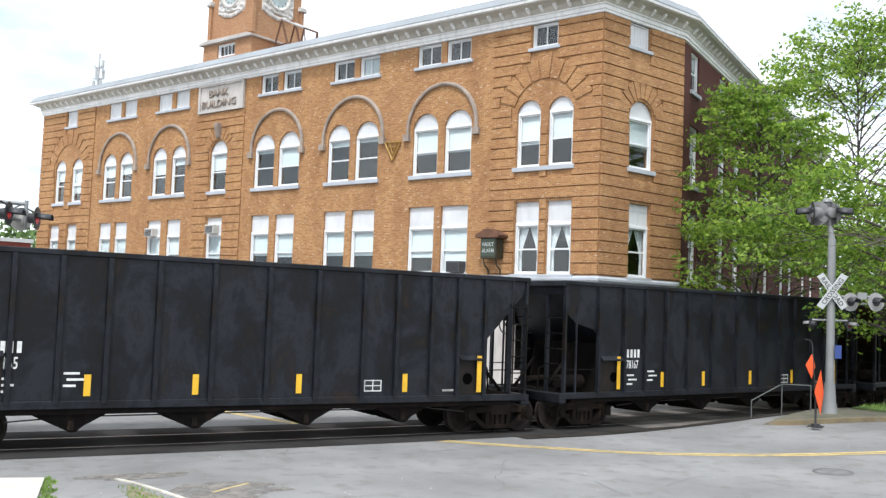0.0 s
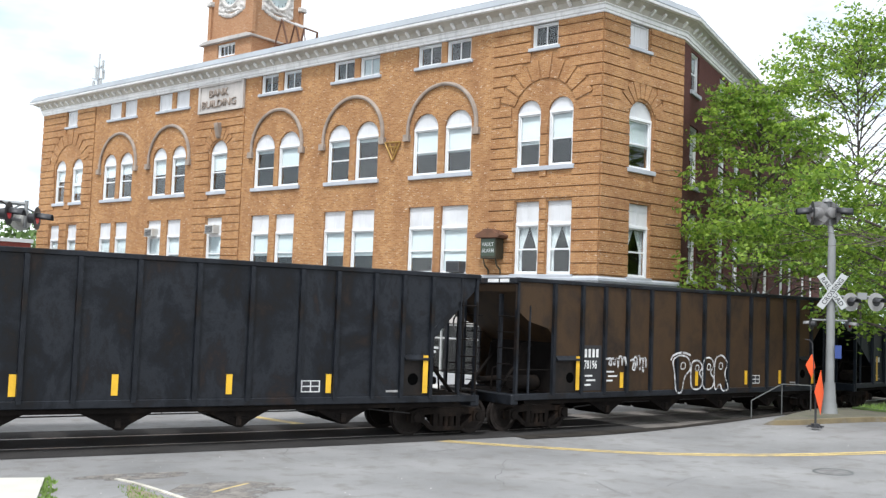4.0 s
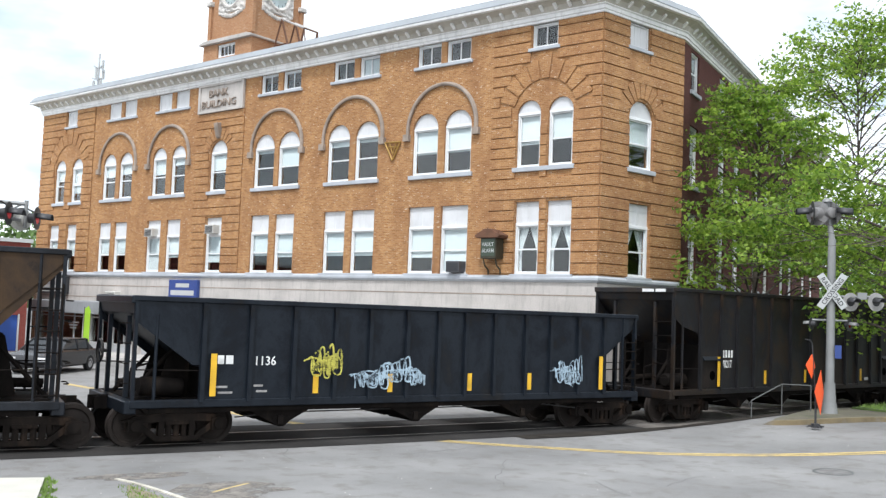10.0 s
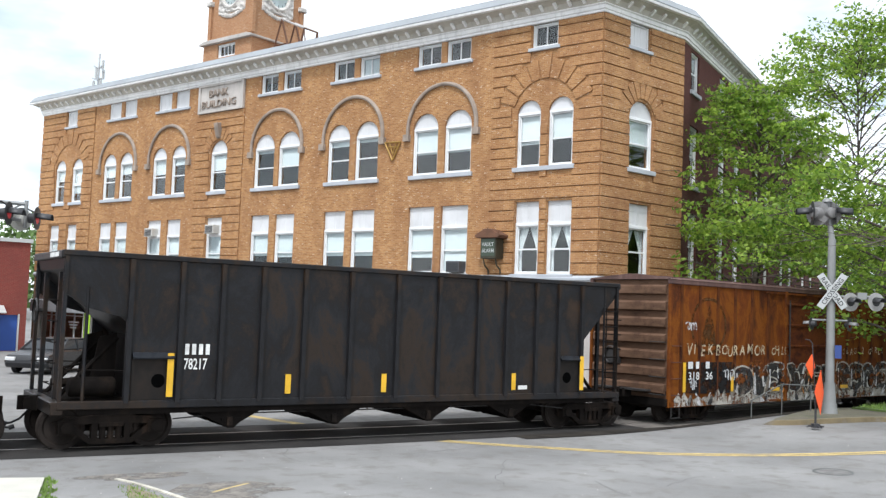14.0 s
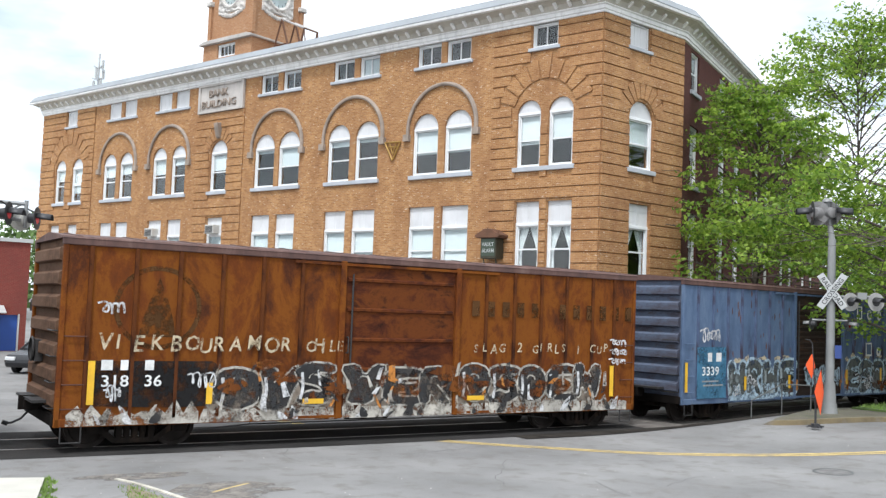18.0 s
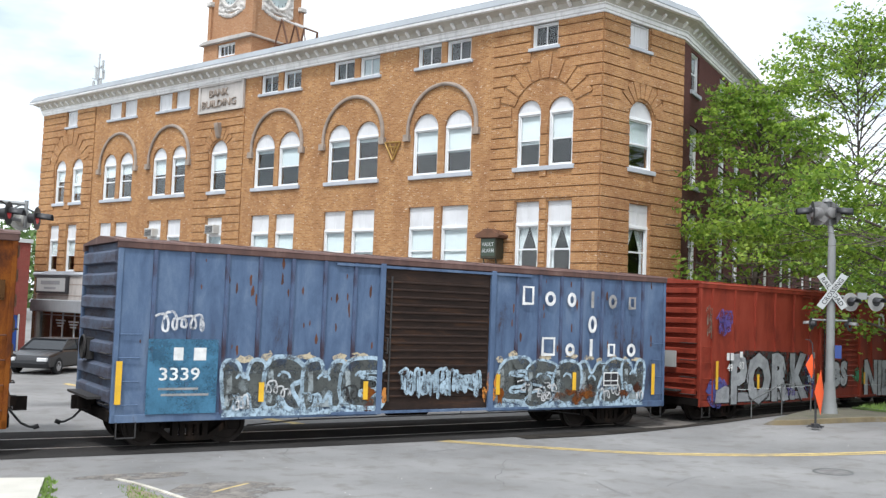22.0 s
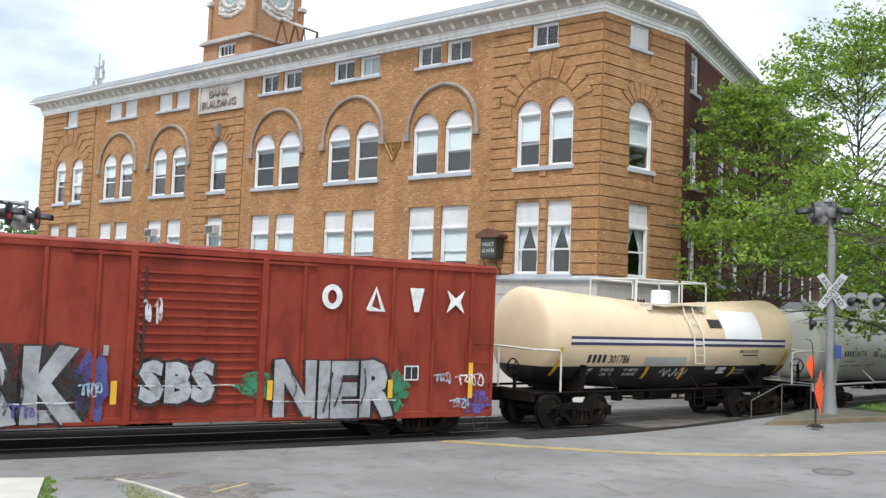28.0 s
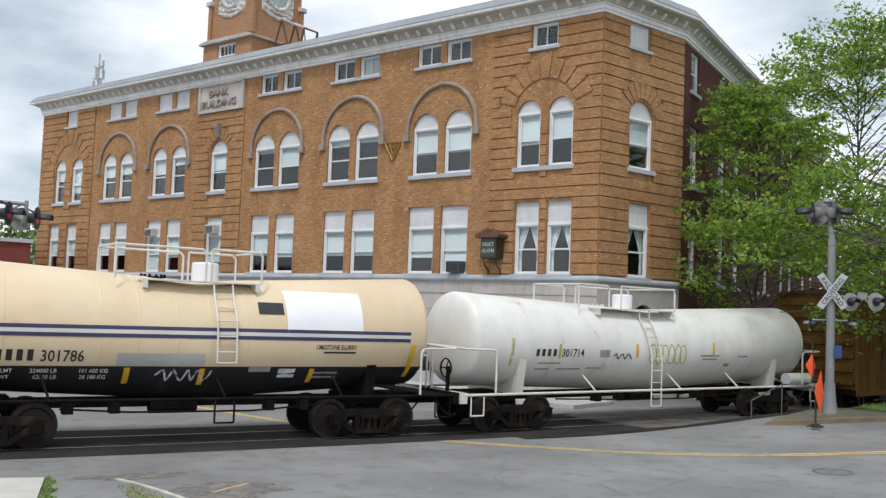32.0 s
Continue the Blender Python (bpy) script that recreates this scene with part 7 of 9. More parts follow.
    pipe(bm, [(-truck + 1.3, -1.0, 0.80), (-1.4, -1.05, 0.72), (1.2, -1.05, 0.70), (truck - 1.3, -1.0, 0.80)], 0.022, 6)
    for x in (-2.6, -1.7, 1.6, 2.4):
        box(bm, x - 0.10, x + 0.10, -1.1, -0.85, 0.70, 0.98)
    part("brake_gear", bm, UNDER, car, "black brake cylinder, rods and hangers")
    running_gear(car, truck, sill - 0.02)
    return car


def on_shell(car, bm, R, zc, lift_=0.008):
    """Wrap flat work in x, z (facing -y, z the true height) onto the near side of the bent shell."""
    for v in bm.verts:
        zx = zc + RISE[car] * abs(v.co.x)
        a = math.asin(max(-0.95, min(0.95, (v.co.z - zx) / R)))
        v.co = (v.co.x, -(R + lift_) * math.cos(a), zx + (R + lift_) * math.sin(a))
    return bm


def patch_grid(x0, x1, z0, z1, nz=8):
    bm = bmesh.new()
    nx = max(1, int((x1 - x0) / 0.5))
    rows_ = [[bm.verts.new((x0 + (x1 - x0) * i / nx, 0, z0 + (z1 - z0) * k / nz)) for i in range(nx + 1)] for k in range(nz + 1)]
    for a, b in zip(rows_, rows_[1:]):
        for i in range(nx):
            bm.faces.new((a[i], a[i + 1], b[i + 1], b[i]))
    return bm


RISE = {}
RA, ZA = 1.30, 2.18
tank_a = tank("cream and black tank car with navy stripes", 5.62, RA, ZA, 4.05, 6.2, TANK_CREAM, UNDER, (-1.82, 1.33), (TANK_BLACK, 1.66), rise=0.056, rail_h=0.68, split=(0.60, 0.64), seams=(-3.9, -2.1, -1.35, -0.55, 0.15, 0.95, 2.2, 3.9), ladder_at=0.66)
RISE[tank_a] = 0.056
for z in (2.41, 2.25):
    part("stripe", on_shell(tank_a, patch_grid(-4.75, 4.95, z, z + 0.075, 2), RA, ZA), NAVY_BAND, tank_a, "navy stripe")
PALE_BAND = mat("pale_band", (0.62, 0.58, 0.56), 0.5, vary=0.15)
part("pale_band", on_shell(tank_a, patch_grid(-4.75, 4.95, 2.33, 2.405, 2), RA, ZA, 0.007), PALE_BAND, tank_a, "pale band between the stripes")
part("white_patch", on_shell(tank_a, patch_grid(1.86, 3.70, 2.45, 3.34), RA, ZA), WHITE_PATCH, tank_a, "clean white overpainted panel", smooth=True)
part("grey_patch", on_shell(tank_a, patch_grid(1.22, 1.80, 2.80, 3.06), RA, ZA), INK, tank_a, "dark painted plate")
part("grey_patch", on_shell(tank_a, patch_grid(-1.75, 0.05, 1.68, 1.93), RA, ZA), GREY_PATCH, tank_a, "grey overpainted strip")


def shell_text(car, body, x, z, size, wide, R, zc, material, name, label):
    bm = words(body, size, wide)
    for v in bm.verts:
        v.co = (v.co.x + x, 0.0, v.co.z + z)
    part(name, on_shell(car, bm, R, zc, 0.012), material, car, label)


def shell_bars(car, rows, R, zc, material):
    for x, z, w, h in rows:
        part("stencil_bar", on_shell(car, patch_grid(x, x + w, z, z + h, 1), R, zc, 0.012), material, car, "plain bars of small stencilled lettering")


shell_text(tank_a, "301786", -3.20, 1.76, 0.32, 0.86, RA, ZA, INK, "car_number", "black stencilled car number")
shell_bars(tank_a, [(-4.0 + 0.19 * i, 1.77, 0.11, 0.22) for i in range(4)], RA, ZA, INK)
shell_text(tank_a, "LIMESTONE SLURRY", 2.55, 2.06, 0.15, 0.75, RA, ZA, INK, "lettering", "black stencilled contents lettering")
shell_bars(tank_a, [(2.75, 1.97, 0.8, 0.04)], RA, ZA, INK)
shell_bars(tank_a, [(1.05, 1.55, 0.5, 0.12), (2.5, 1.5, 0.7, 0.05), (2.5, 1.4, 0.7, 0.05)], RA, ZA, STENCIL_FAINT)
shell_bars(tank_a, [(1.75, 1.42, 0.4, 0.20)], RA, ZA, STENCIL)
for body_, x_, z_ in (("LD LMT", -4.05, 1.53), ("224000 LB", -3.35, 1.53), ("101 600 KG", -2.45, 1.53), ("LT WT", -4.05, 1.40), ("62000 LB", -3.28, 1.40), ("28 100 KG", -2.42, 1.40)):
    shell_text(tank_a, body_, x_, z_, 0.115, 1.0, RA, ZA, STENCIL, "lettering", "small white stencilled weights")
for x, z0, z1 in ((-1.52, 1.30, 1.64), (0.02, 1.27, 1.62), (2.55, 1.30, 1.62)):
    part("reflector", on_shell(tank_a, patch_grid(x - 0.06, x + 0.06, z0, z1, 4), RA, ZA, 0.014), REFLECT, tank_a, "yellow reflective strip")
for e in (-1, 1):
    bm = patch_grid(e * 5.05 - 0.06, e * 5.05 + 0.06, 1.42, 2.18, 6)
    part("reflector", on_shell(tank_a, bm, RA, ZA, 0.014), REFLECT, tank_a, "yellow reflective strip")
rg = random.Random(21)
bm = bmesh.new()
stroke(bm, smooth2([(-0.9 + 0.09 * i + rg.uniform(-0.06, 0.06), 1.48 + 0.13 * math.sin(i * 2.1)) for i in range(14)], 4), 0.02, 0)
part("graffiti", on_shell(tank_a, bm, RA, ZA, 0.014), SPRAY_WHITE, tank_a, "small white tag on the black paint")

RB, ZB = 1.20, 2.08
tank_b = tank("white tank car with rust stains on white sill rails", 7.15, RB, ZB, 5.43, 7.55, TANK_WHITE, GRAB_WHITE, (-3.30, 0.68), None, rise=0.038, rail_h=0.62, split=(0.30, 0.42), seams=(-5.2, -2.4, -0.9, 1.4, 4.2), ladder_at=0.62)
RISE[tank_b] = 0.038
shell_text(tank_b, "301714", -4.13, 1.93, 0.30, 0.92, RB, ZB, INK, "car_number", "black stencilled car number")
shell_bars(tank_b, [(-5.03 + 0.2 * i, 1.94, 0.11, 0.19) for i in range(4)], RB, ZB, INK)
shell_bars(tank_b, [(-4.9, 1.74, 0.8, 0.04), (-4.95, 1.58, 0.5, 0.04), (-4.2, 1.58, 0.9, 0.04), (-3.1, 1.60, 0.5, 0.04), (-2.7, 1.92, 0.4, 0.2), (1.6, 1.94, 0.9, 0.05), (1.7, 1.84, 0.7, 0.04), (2.8, 1.64, 0.25, 0.1), (3.4, 1.92, 0.5, 0.05)], RB, ZB, STENCIL_FAINT)
for x, z0, z1 in ((-5.85, 1.70, 2.40), (-4.20, 1.88, 2.26), (-1.2, 1.92, 2.28), (2.2, 1.95, 2.35)):
    part("reflector", on_shell(tank_b, patch_grid(x - 0.045, x + 0.045, z0, z1, 5), RB, ZB, 0.014), REFLECT if x > -4 else SPRAY_YELLOW, tank_b, "weathered yellow reflective strip")
for k in range(6):
    bm = bmesh.new()
    cx = -0.55 + 0.27 * k
    pts = [(cx + 0.14 * math.cos(t), 2.0 + 0.28 * math.sin(t)) for t in [2 * math.pi * j / 12 for j in range(13)]]
    stroke(bm, [(a + rg.uniform(-0.03, 0.03), b + rg.uniform(-0.03, 0.03)) for a, b in pts], 0.022, 0)
    part("graffiti", on_shell(tank_b, bm, RB, ZB, 0.014), SPRAY_YELLOW, tank_b, "faded yellow bubble-letter graffiti")
bm = bmesh.new()
stroke(bm, smooth2([(-2.15 + 0.09 * i, 1.95 + 0.08 * math.sin(i * 2.2)) for i in range(9)], 4), 0.018, 0)
part("graffiti", on_shell(tank_b, bm, RB, ZB, 0.014), INK, tank_b, "small black tag")
bm = bmesh.new()
rod(bm, (6.0, -1.15, 1.22), (7.2, -1.15, 1.22), 0.19, 14)
part("air_reservoir", bm, TANK_WHITE, tank_b, "white air reservoir", smooth=True)

CARS = [(hop_a, -9.85), (hop_b, 5.45), (hop_c, 20.72), (hop_d, 35.72), (hop_e, 51.08), (box_a, 67.17), (box_b, 83.90), (box_c, 100.45), (tank_a, 115.58), (tank_b, 129.28), (box_d, 146.2)]


# ---------------------------------------------------------------- ground floor of the bank building
FASCIA_GREY = mat("grey_fascia", (0.27, 0.28, 0.29), 0.6, vary=0.15, scale=3, streak=0.25, dark=(0.15, 0.15, 0.15))
ALU = mat("storefront_aluminium", (0.48, 0.48, 0.47), 0.45, metal=0.3, vary=0.12)
BULKHEAD = mat("bulkhead_panel", (0.36, 0.365, 0.37), 0.7, vary=0.15, scale=4)
SIGN_WHITE = mat("sign_white", (0.46, 0.47, 0.46), 0.5, vary=0.06)
SIGN_BLUE = mat("sign_blue", (0.03, 0.06, 0.22), 0.45, vary=0.1)
DARK_METAL = mat("dark_metal", (0.035, 0.035, 0.038), 0.5, vary=0.25)
BANNER_GREEN = mat("lime_banner", (0.30, 0.52, 0.03), 0.7, vary=0.1)
SIGN_AMBER = mat("amber_sign", (0.62, 0.32, 0.02), 0.5, vary=0.1)
BRONZE = mat("verdigris_bronze", (0.055, 0.052, 0.035), 0.55, metal=0.4, vary=0.35, scale=8)
ALARM_GREEN = mat("alarm_green", (0.050, 0.072, 0.048), 0.5, vary=0.15)
RUST_BROWN = mat("rusty_hood", (0.12, 0.055, 0.03), 0.8, vary=0.3, scale=8)
GOLD = mat("gilt_ornament", (0.34, 0.20, 0.045), 0.5, metal=0.3, vary=0.25)
AC_DARK = mat("dark_air_conditioner_case", (0.07, 0.072, 0.078), 0.5, vary=0.2)
AC_CASE = mat("air_conditioner_case", (0.52, 0.51, 0.47), 0.5, vary=0.12)
FRAME_WOOD = mat("grey_timber", (0.42, 0.40, 0.38), 0.85, vary=0.3, scale=9)
CREAM_STONE = mat("carved_stone", (0.60, 0.57, 0.53), 0.85, vary=0.35, scale=9, fine=25, bump=0.8, bumpdist=0.05)
BRICK_TOWER = brick_mat("tower_brick", (0.43, 0.235, 0.125), (0.37, 0.19, 0.095), (0.42, 0.29, 0.19), (0.33, 0.16, 0.085), chips=0.4)

PIERS = [-38.1, -32.5, -27.6, -22.95, -19.2, -14.3, -9.45, -4.45]
bm = bmesh.new()
pierced(bm, -FRONT_L, FRONT_R, 0.0, Z_LEDGE, [(a + 0.55, b - 0.0, 0.12, 2.55) for a, b in zip(PIERS, PIERS[1:])] + [(-3.2, -0.9, 0.9, 2.9)])
put(part("wall", bm, LIMESTONE, bank, "pale limestone ground-floor wall"), M_FRONT)
bm = bmesh.new()
pierced(bm, 0.0, CHAM_L, 0.0, Z_LEDGE, [(2.05, 3.25, 0.15, 3.52)])
arch_fill(bm, 2.05, 3.25, 3.02, 3.52)
put(part("wall", bm, LIMESTONE, bank, "pale limestone wall of the cut corner"), M_CHAM)
bm = bmesh.new()
pierced(bm, 0.0, SIDE_L, 0.0, Z_LEDGE, [(a, b, 1.0, 3.2) for a, b in SIDE_W[1:]])
put(part("wall", bm, BRICK_SIDE, bank, "dark red brick side wall"), M_SIDE)
for a, b in SIDE_W[1:]:
    window(a, b, 1.0, 3.2, M_SIDE, shade=0.4)
bm = bmesh.new()
box(bm, 2.05, 3.25, 0.2, 0.26, 0.1, 3.5)
put(part("door", bm, DARK_METAL, bank, "dark door under a round arch"), M_CHAM)
for x0, x1, m, t0, t1 in ((-FRONT_L, FRONT_R, M_FRONT, 0.0, T1), (0.0, CHAM_L, M_CHAM, T1, T2)):
    bm = bmesh.new()
    prof = [(0.02, Z_LEDGE - 0.16), (-0.05, Z_LEDGE - 0.14), (-0.12, Z_LEDGE - 0.06), (-0.12, Z_LEDGE + 0.02), (0.02, Z_LEDGE + 0.12)]
    ends = [[bm.verts.new((x + t * -y, y, z)) for y, z in prof] for x, t in ((x0, -t0), (x1, t1))]
    for i in range(5):
        j = (i + 1) % 5
        bm.faces.new((ends[0][i], ends[0][j], ends[1][j], ends[1][i]))
    bm.faces.new(ends[0][::-1])
    bm.faces.new(ends[1])
    put(part("ledge", bm, SILL_STONE, bank, "grey stone ledge course"), m)
for z in (3.10, 3.74):
    bm = bmesh.new()
    box(bm, -FRONT_L, FRONT_R, -0.012, 0.0, z - 0.02, z + 0.02)
    put(part("stone_joint", bm, HOOD, bank), M_FRONT)
# shop fronts between the piers
for a, b in zip(PIERS, PIERS[1:]):
    x0, x1 = a + 0.55, b
    bm = bmesh.new()
    box(bm, x0, x1, 0.22, 0.32, 0.12, 0.55)
    put(part("bulkhead", bm, BULKHEAD, bank, "pale grey shop-front base"), M_FRONT)
    n = 4
    bm = bmesh.new()
    box(bm, x0, x1, 0.21, 0.29, 2.45, 2.51)
    sf = put(part("shop_front", bm, ALU, bank, "aluminium shop-front frame"), M_FRONT)
    for i in range(n + 1):
        x = x0 + (x1 - x0) * i / n
        part("mullion", fresh(box, max(x - 0.03, x0), min(x + 0.03, x1), 0.20, 0.30, 0.55, 2.45), ALU, sf)
    for z in (0.55, 1.95):
        part("rail", fresh(box, x0, x1, 0.21, 0.29, z - 0.03, z + 0.03), ALU, sf)
    bm = bmesh.new()
    box(bm, x0, x1, 0.245, 0.252, 0.58, 2.45)
    g = part("pane", bm, GLASS, sf)
    g.visible_shadow = False
for x0, x1 in ((-37.6, -27.7), (-27.4, -14.4), (-14.2, -9.5)):
    bm = bmesh.new()
    prism(bm, [(0.0, 2.86), (-0.42, 2.80), (-0.45, 2.16), (-0.40, 2.12), (0.0, 2.12)], x0, x1, "x")
    put(part("fascia", bm, FASCIA_GREY, bank, "grey metal shop fascia", bevel=0.01), M_FRONT)


def board_sign(name, label, x0, x1, z0, z1, face, rim, bars, ink):
    t = thing(name, label, "sign", M_FRONT)
    bm = bmesh.new()
    box(bm, x0, x1, -0.22, -0.02, z0, z1)
    part("case", bm, rim, t, bevel=0.015)
    bm = bmesh.new()
    box(bm, x0 + 0.12, x1 - 0.12, -0.226, -0.218, z0 + 0.1, z1 - 0.1)
    part("face", bm, face, t)
    for x, z, w, h in bars:
        bm = bmesh.new()
        box(bm, x, x + w, -0.234, -0.228, z, z + h)
        part("lettering_bar", bm, ink, t)


board_sign("shop_sign", "white shop sign in a dark frame on limestone", -37.5, -34.1, 3.22, 4.20, SIGN_WHITE, DARK_METAL,
           [(-36.9, 3.72, 2.1, 0.22), (-36.5, 3.45, 1.3, 0.12)], FASCIA_GREY)
board_sign("shop_sign", "blue and white shop sign on limestone", -24.3, -22.0, 2.92, 4.10, SIGN_BLUE, SIGN_BLUE,
           [(-23.7, 3.72, 1.1, 0.2), (-24.1, 3.32, 1.9, 0.25), (-24.1, 3.05, 1.6, 0.10)], SIGN_WHITE)
board_sign("shop_sign", "small amber shop sign in a window", -27.5, -26.7, 1.35, 2.05, SIGN_AMBER, DARK_METAL, [(-27.3, 1.6, 0.4, 0.15)], DARK_METAL)
for x, z in ((-35.8, 1.6), (-34.4, 1.55), (-18.2, 1.5), (-16.9, 1.35), (-12.9, 1.5), (-7.9, 1.5)):
    t = thing("window_lettering", "white painted shop-window lettering", "lettering", M_FRONT)
    for k in range(3):
        bm = bmesh.new()
        box(bm, x + 0.1 * k, x + 1.1 - 0.12 * k, 0.236, 0.242, z - 0.16 * k, z - 0.16 * k + 0.09)
        part("bar", bm, SIGN_WHITE, t)
t = thing("feather_banner", "lime green feather banner on the pavement", "banner", M_FRONT @ pose(-30.4, -1.0, 0.13))
bm = bmesh.new()
prism(bm, [(-0.28, 0.35), (0.28, 0.35), (0.30, 2.2), (0.1, 2.45), (-0.25, 2.3)], -0.008, 0.008)
part("cloth", bm, BANNER_GREEN, t)
bm = bmesh.new()
rod(bm, (-0.3, 0, 0), (-0.3, 0, 2.4), 0.018, 6)
for k in (-1, 1):
    rod(bm, (-0.3, 0, 0.4), (-0.3 + 0.3 * k, 0.2 * k, 0.0), 0.015, 6)
part("stand", bm, DARK_METAL, t)


def air_conditioner(x, z, m, y=-0.28, w=0.66, h=0.44, case=None):
    t = thing("air_conditioner", "small boxy window air conditioner", "air conditioner", m @ pose(x, y, z), group="window air conditioners")
    bm = bmesh.new()
    box(bm, -w / 2, w / 2, 0, 0.5, 0, h)
    part("case", bm, case or AC_CASE, t, bevel=0.02)
    bm = bmesh.new()
    for i in range(9):
        box(bm, -w / 2 + 0.05, w / 2 - 0.05, -0.012, 0.0, 0.05 + i * (h - 0.1) / 9, 0.05 + i * (h - 0.1) / 9 + 0.02)
    part("grille", bm, DARK_METAL, t)


air_conditioner(-26.3, 6.35, M_FRONT)
air_conditioner(-21.2, 6.40, M_FRONT)
air_conditioner(-5.85, 4.55, M_FRONT, case=AC_DARK)
air_conditioner(-29.4, 2.80, M_FRONT, -0.36, 0.95, 0.62)

# the carved name stone, the keystone bracket and the gilt triangle
bm = bmesh.new()
box(bm, -22.75, -19.25, -0.10, 0.0, 12.50, 13.95)
slab = put(part("name_stone", bm, LIMESTONE, bank, "carved limestone name panel", bevel=0.02), M_FRONT)
bm = bmesh.new()
for x0, x1, z0, z1 in ((-22.75, -19.25, 12.50, 12.62), (-22.75, -19.25, 13.83, 13.95), (-22.75, -22.60, 12.62, 13.83), (-19.40, -19.25, 12.62, 13.83)):
    box(bm, x0, x1, -0.16, -0.10, z0, z1)
part("border", bm, LIMESTONE, slab)
for body, x, z in (("BANK", -21.95, 13.28), ("BUILDING", -22.50, 12.75)):
    bm = words(body, 0.52, 1.16 if body == "BUILDING" else 1.1)
    for v in bm.verts:
        v.co = (v.co.x + x, -0.104, v.co.z + z)
    res = bmesh.ops.extrude_face_region(bm, geom=bm.faces[:])
    for v in [g_ for g_ in res["geom"] if isinstance(g_, bmesh.types.BMVert)]:
        v.co.y -= 0.05
    part("lettering", bm, HOOD, slab, "raised carved letters")
bm = bmesh.new()
prism(bm, [(-0.0, 11.15), (-0.14, 11.2), (-0.30, 11.75), (-0.32, 11.9), (0.0, 11.95)], -21.22, -20.92, "x")
put(part("keystone", bm, HOOD, bank, "carved stone keystone bracket", bevel=0.02), M_FRONT)
t = thing("triangle_emblem", "gilt triangular emblem on the brick front", "emblem", M_FRONT)
bm = bmesh.new()
tri = [(-9.88, 10.02), (-9.00, 10.00), (-9.42, 9.24)]
for i in range(3):
    a, b = tri[i], tri[(i + 1) % 3]
    rod(bm, (a[0], -0.06, a[1]), (b[0], -0.06, b[1]), 0.035, 6)
part("frame", bm, GOLD, t)
bm = bmesh.new()
rod(bm, (-9.72, -0.06, 9.82), (-9.12, -0.06, 9.80), 0.03, 6)
rod(bm, (-9.62, -0.06, 10.0), (-9.42, -0.06, 9.5), 0.025, 6)
rod(bm, (-9.22, -0.06, 10.0), (-9.42, -0.06, 9.5), 0.025, 6)
part("monogram", bm, GOLD, t)

# vault alarm box
t = thing("alarm_box", "green vault alarm box with rusty hood", "alarm box", M_FRONT)
bm = bmesh.new()
box(bm, -4.30, -3.58, -0.55, -0.02, 5.06, 5.84)
part("case", bm, BRONZE, t, bevel=0.02)
bm = bmesh.new()
box(bm, -4.24, -3.64, -0.562, -0.552, 5.16, 5.80)
part("face", bm, ALARM_GREEN, t)
bm = bmesh.new()
prism(bm, [(-4.46, 5.84), (-3.42, 5.84), (-3.36, 5.95), (-3.62, 6.08), (-3.80, 6.18), (-4.08, 6.18), (-4.26, 6.08), (-4.52, 5.95)], -0.66, 0.0)
for x, z in ((-4.44, 5.96), (-4.18, 6.08), (-3.94, 6.15), (-3.70, 6.08), (-3.44, 5.96)):
    rod(bm, (x, -0.60, z), (x, -0.60, z + 0.14), 0.03, 6, 0.0)
part("hood", bm, RUST_BROWN, t, bevel=0.015)
for body, z in (("VAULT", 5.53), ("ALARM", 5.29)):
    lettering(body, -4.22, z, 0.20, -0.566, SIGN_WHITE, t, 0.88, "lettering", "white raised letters")
for x in (-4.22, -3.66):
    bm = bmesh.new()
    pipe(bm, [(x, -0.45, 5.06), (x, -0.34, 4.80), (x, -0.12, 4.66), (x, -0.10, 4.48)], 0.03, 6)
    part("bracket", bm, BRONZE, t)

# clock tower on the roof
TW0, TW1, TWY0, TWY1 = -23.05, -19.75, 0.6, 3.8
bm = bmesh.new()
pierced(bm, TW0 - 0.25, TW1 + 0.25, 14.6, 16.2, [(-22.15, -20.75, 15.45, 16.12)])
for v in bm.verts:
    v.co.y += TWY0 - 0.2
for x0, x1, y0, y1 in ((TW0 - 0.25, TW0 + 0.1, TWY0 + 0.18, TWY1 + 0.2), (TW1 - 0.1, TW1 + 0.25, TWY0 + 0.18, TWY1 + 0.2), (TW0 + 0.1, TW1 - 0.1, TWY1 - 0.2, TWY1 + 0.2)):
    box(bm, x0, x1, y0, y1, 14.6, 16.2)
put(part("tower_base", bm, BRICK_TOWER, bank, "square brick tower base"), M_FRONT)
bm = bmesh.new()
box(bm, TW0 - 1.2, TW1 + 1.2, TWY0 - 0.1, TWY1 + 1.0, 14.6, 15.42)
put(part("tower_plinth", bm, BRICK_TOWER, bank, "brick tower plinth"), M_FRONT)
bm = bmesh.new()
prism(bm, [(TW0 - 0.4, 16.2), (TW1 + 0.4, 16.2), (TW1 + 0.42, 16.30), (TW1 + 0.05, 16.40), (TW0 - 0.05, 16.40), (TW0 - 0.42, 16.30)], TWY0 - 0.4, TWY1 + 0.4)
put(part("tower_course", bm, LIMESTONE, bank, "stone string course", bevel=0.02), M_FRONT)
bm = bmesh.new()
box(bm, TW0, TW1, TWY0, TWY1, 16.4, 20.6)
put(part("tower_shaft", bm, BRICK_TOWER, bank, "tall square brick clock tower"), M_FRONT)
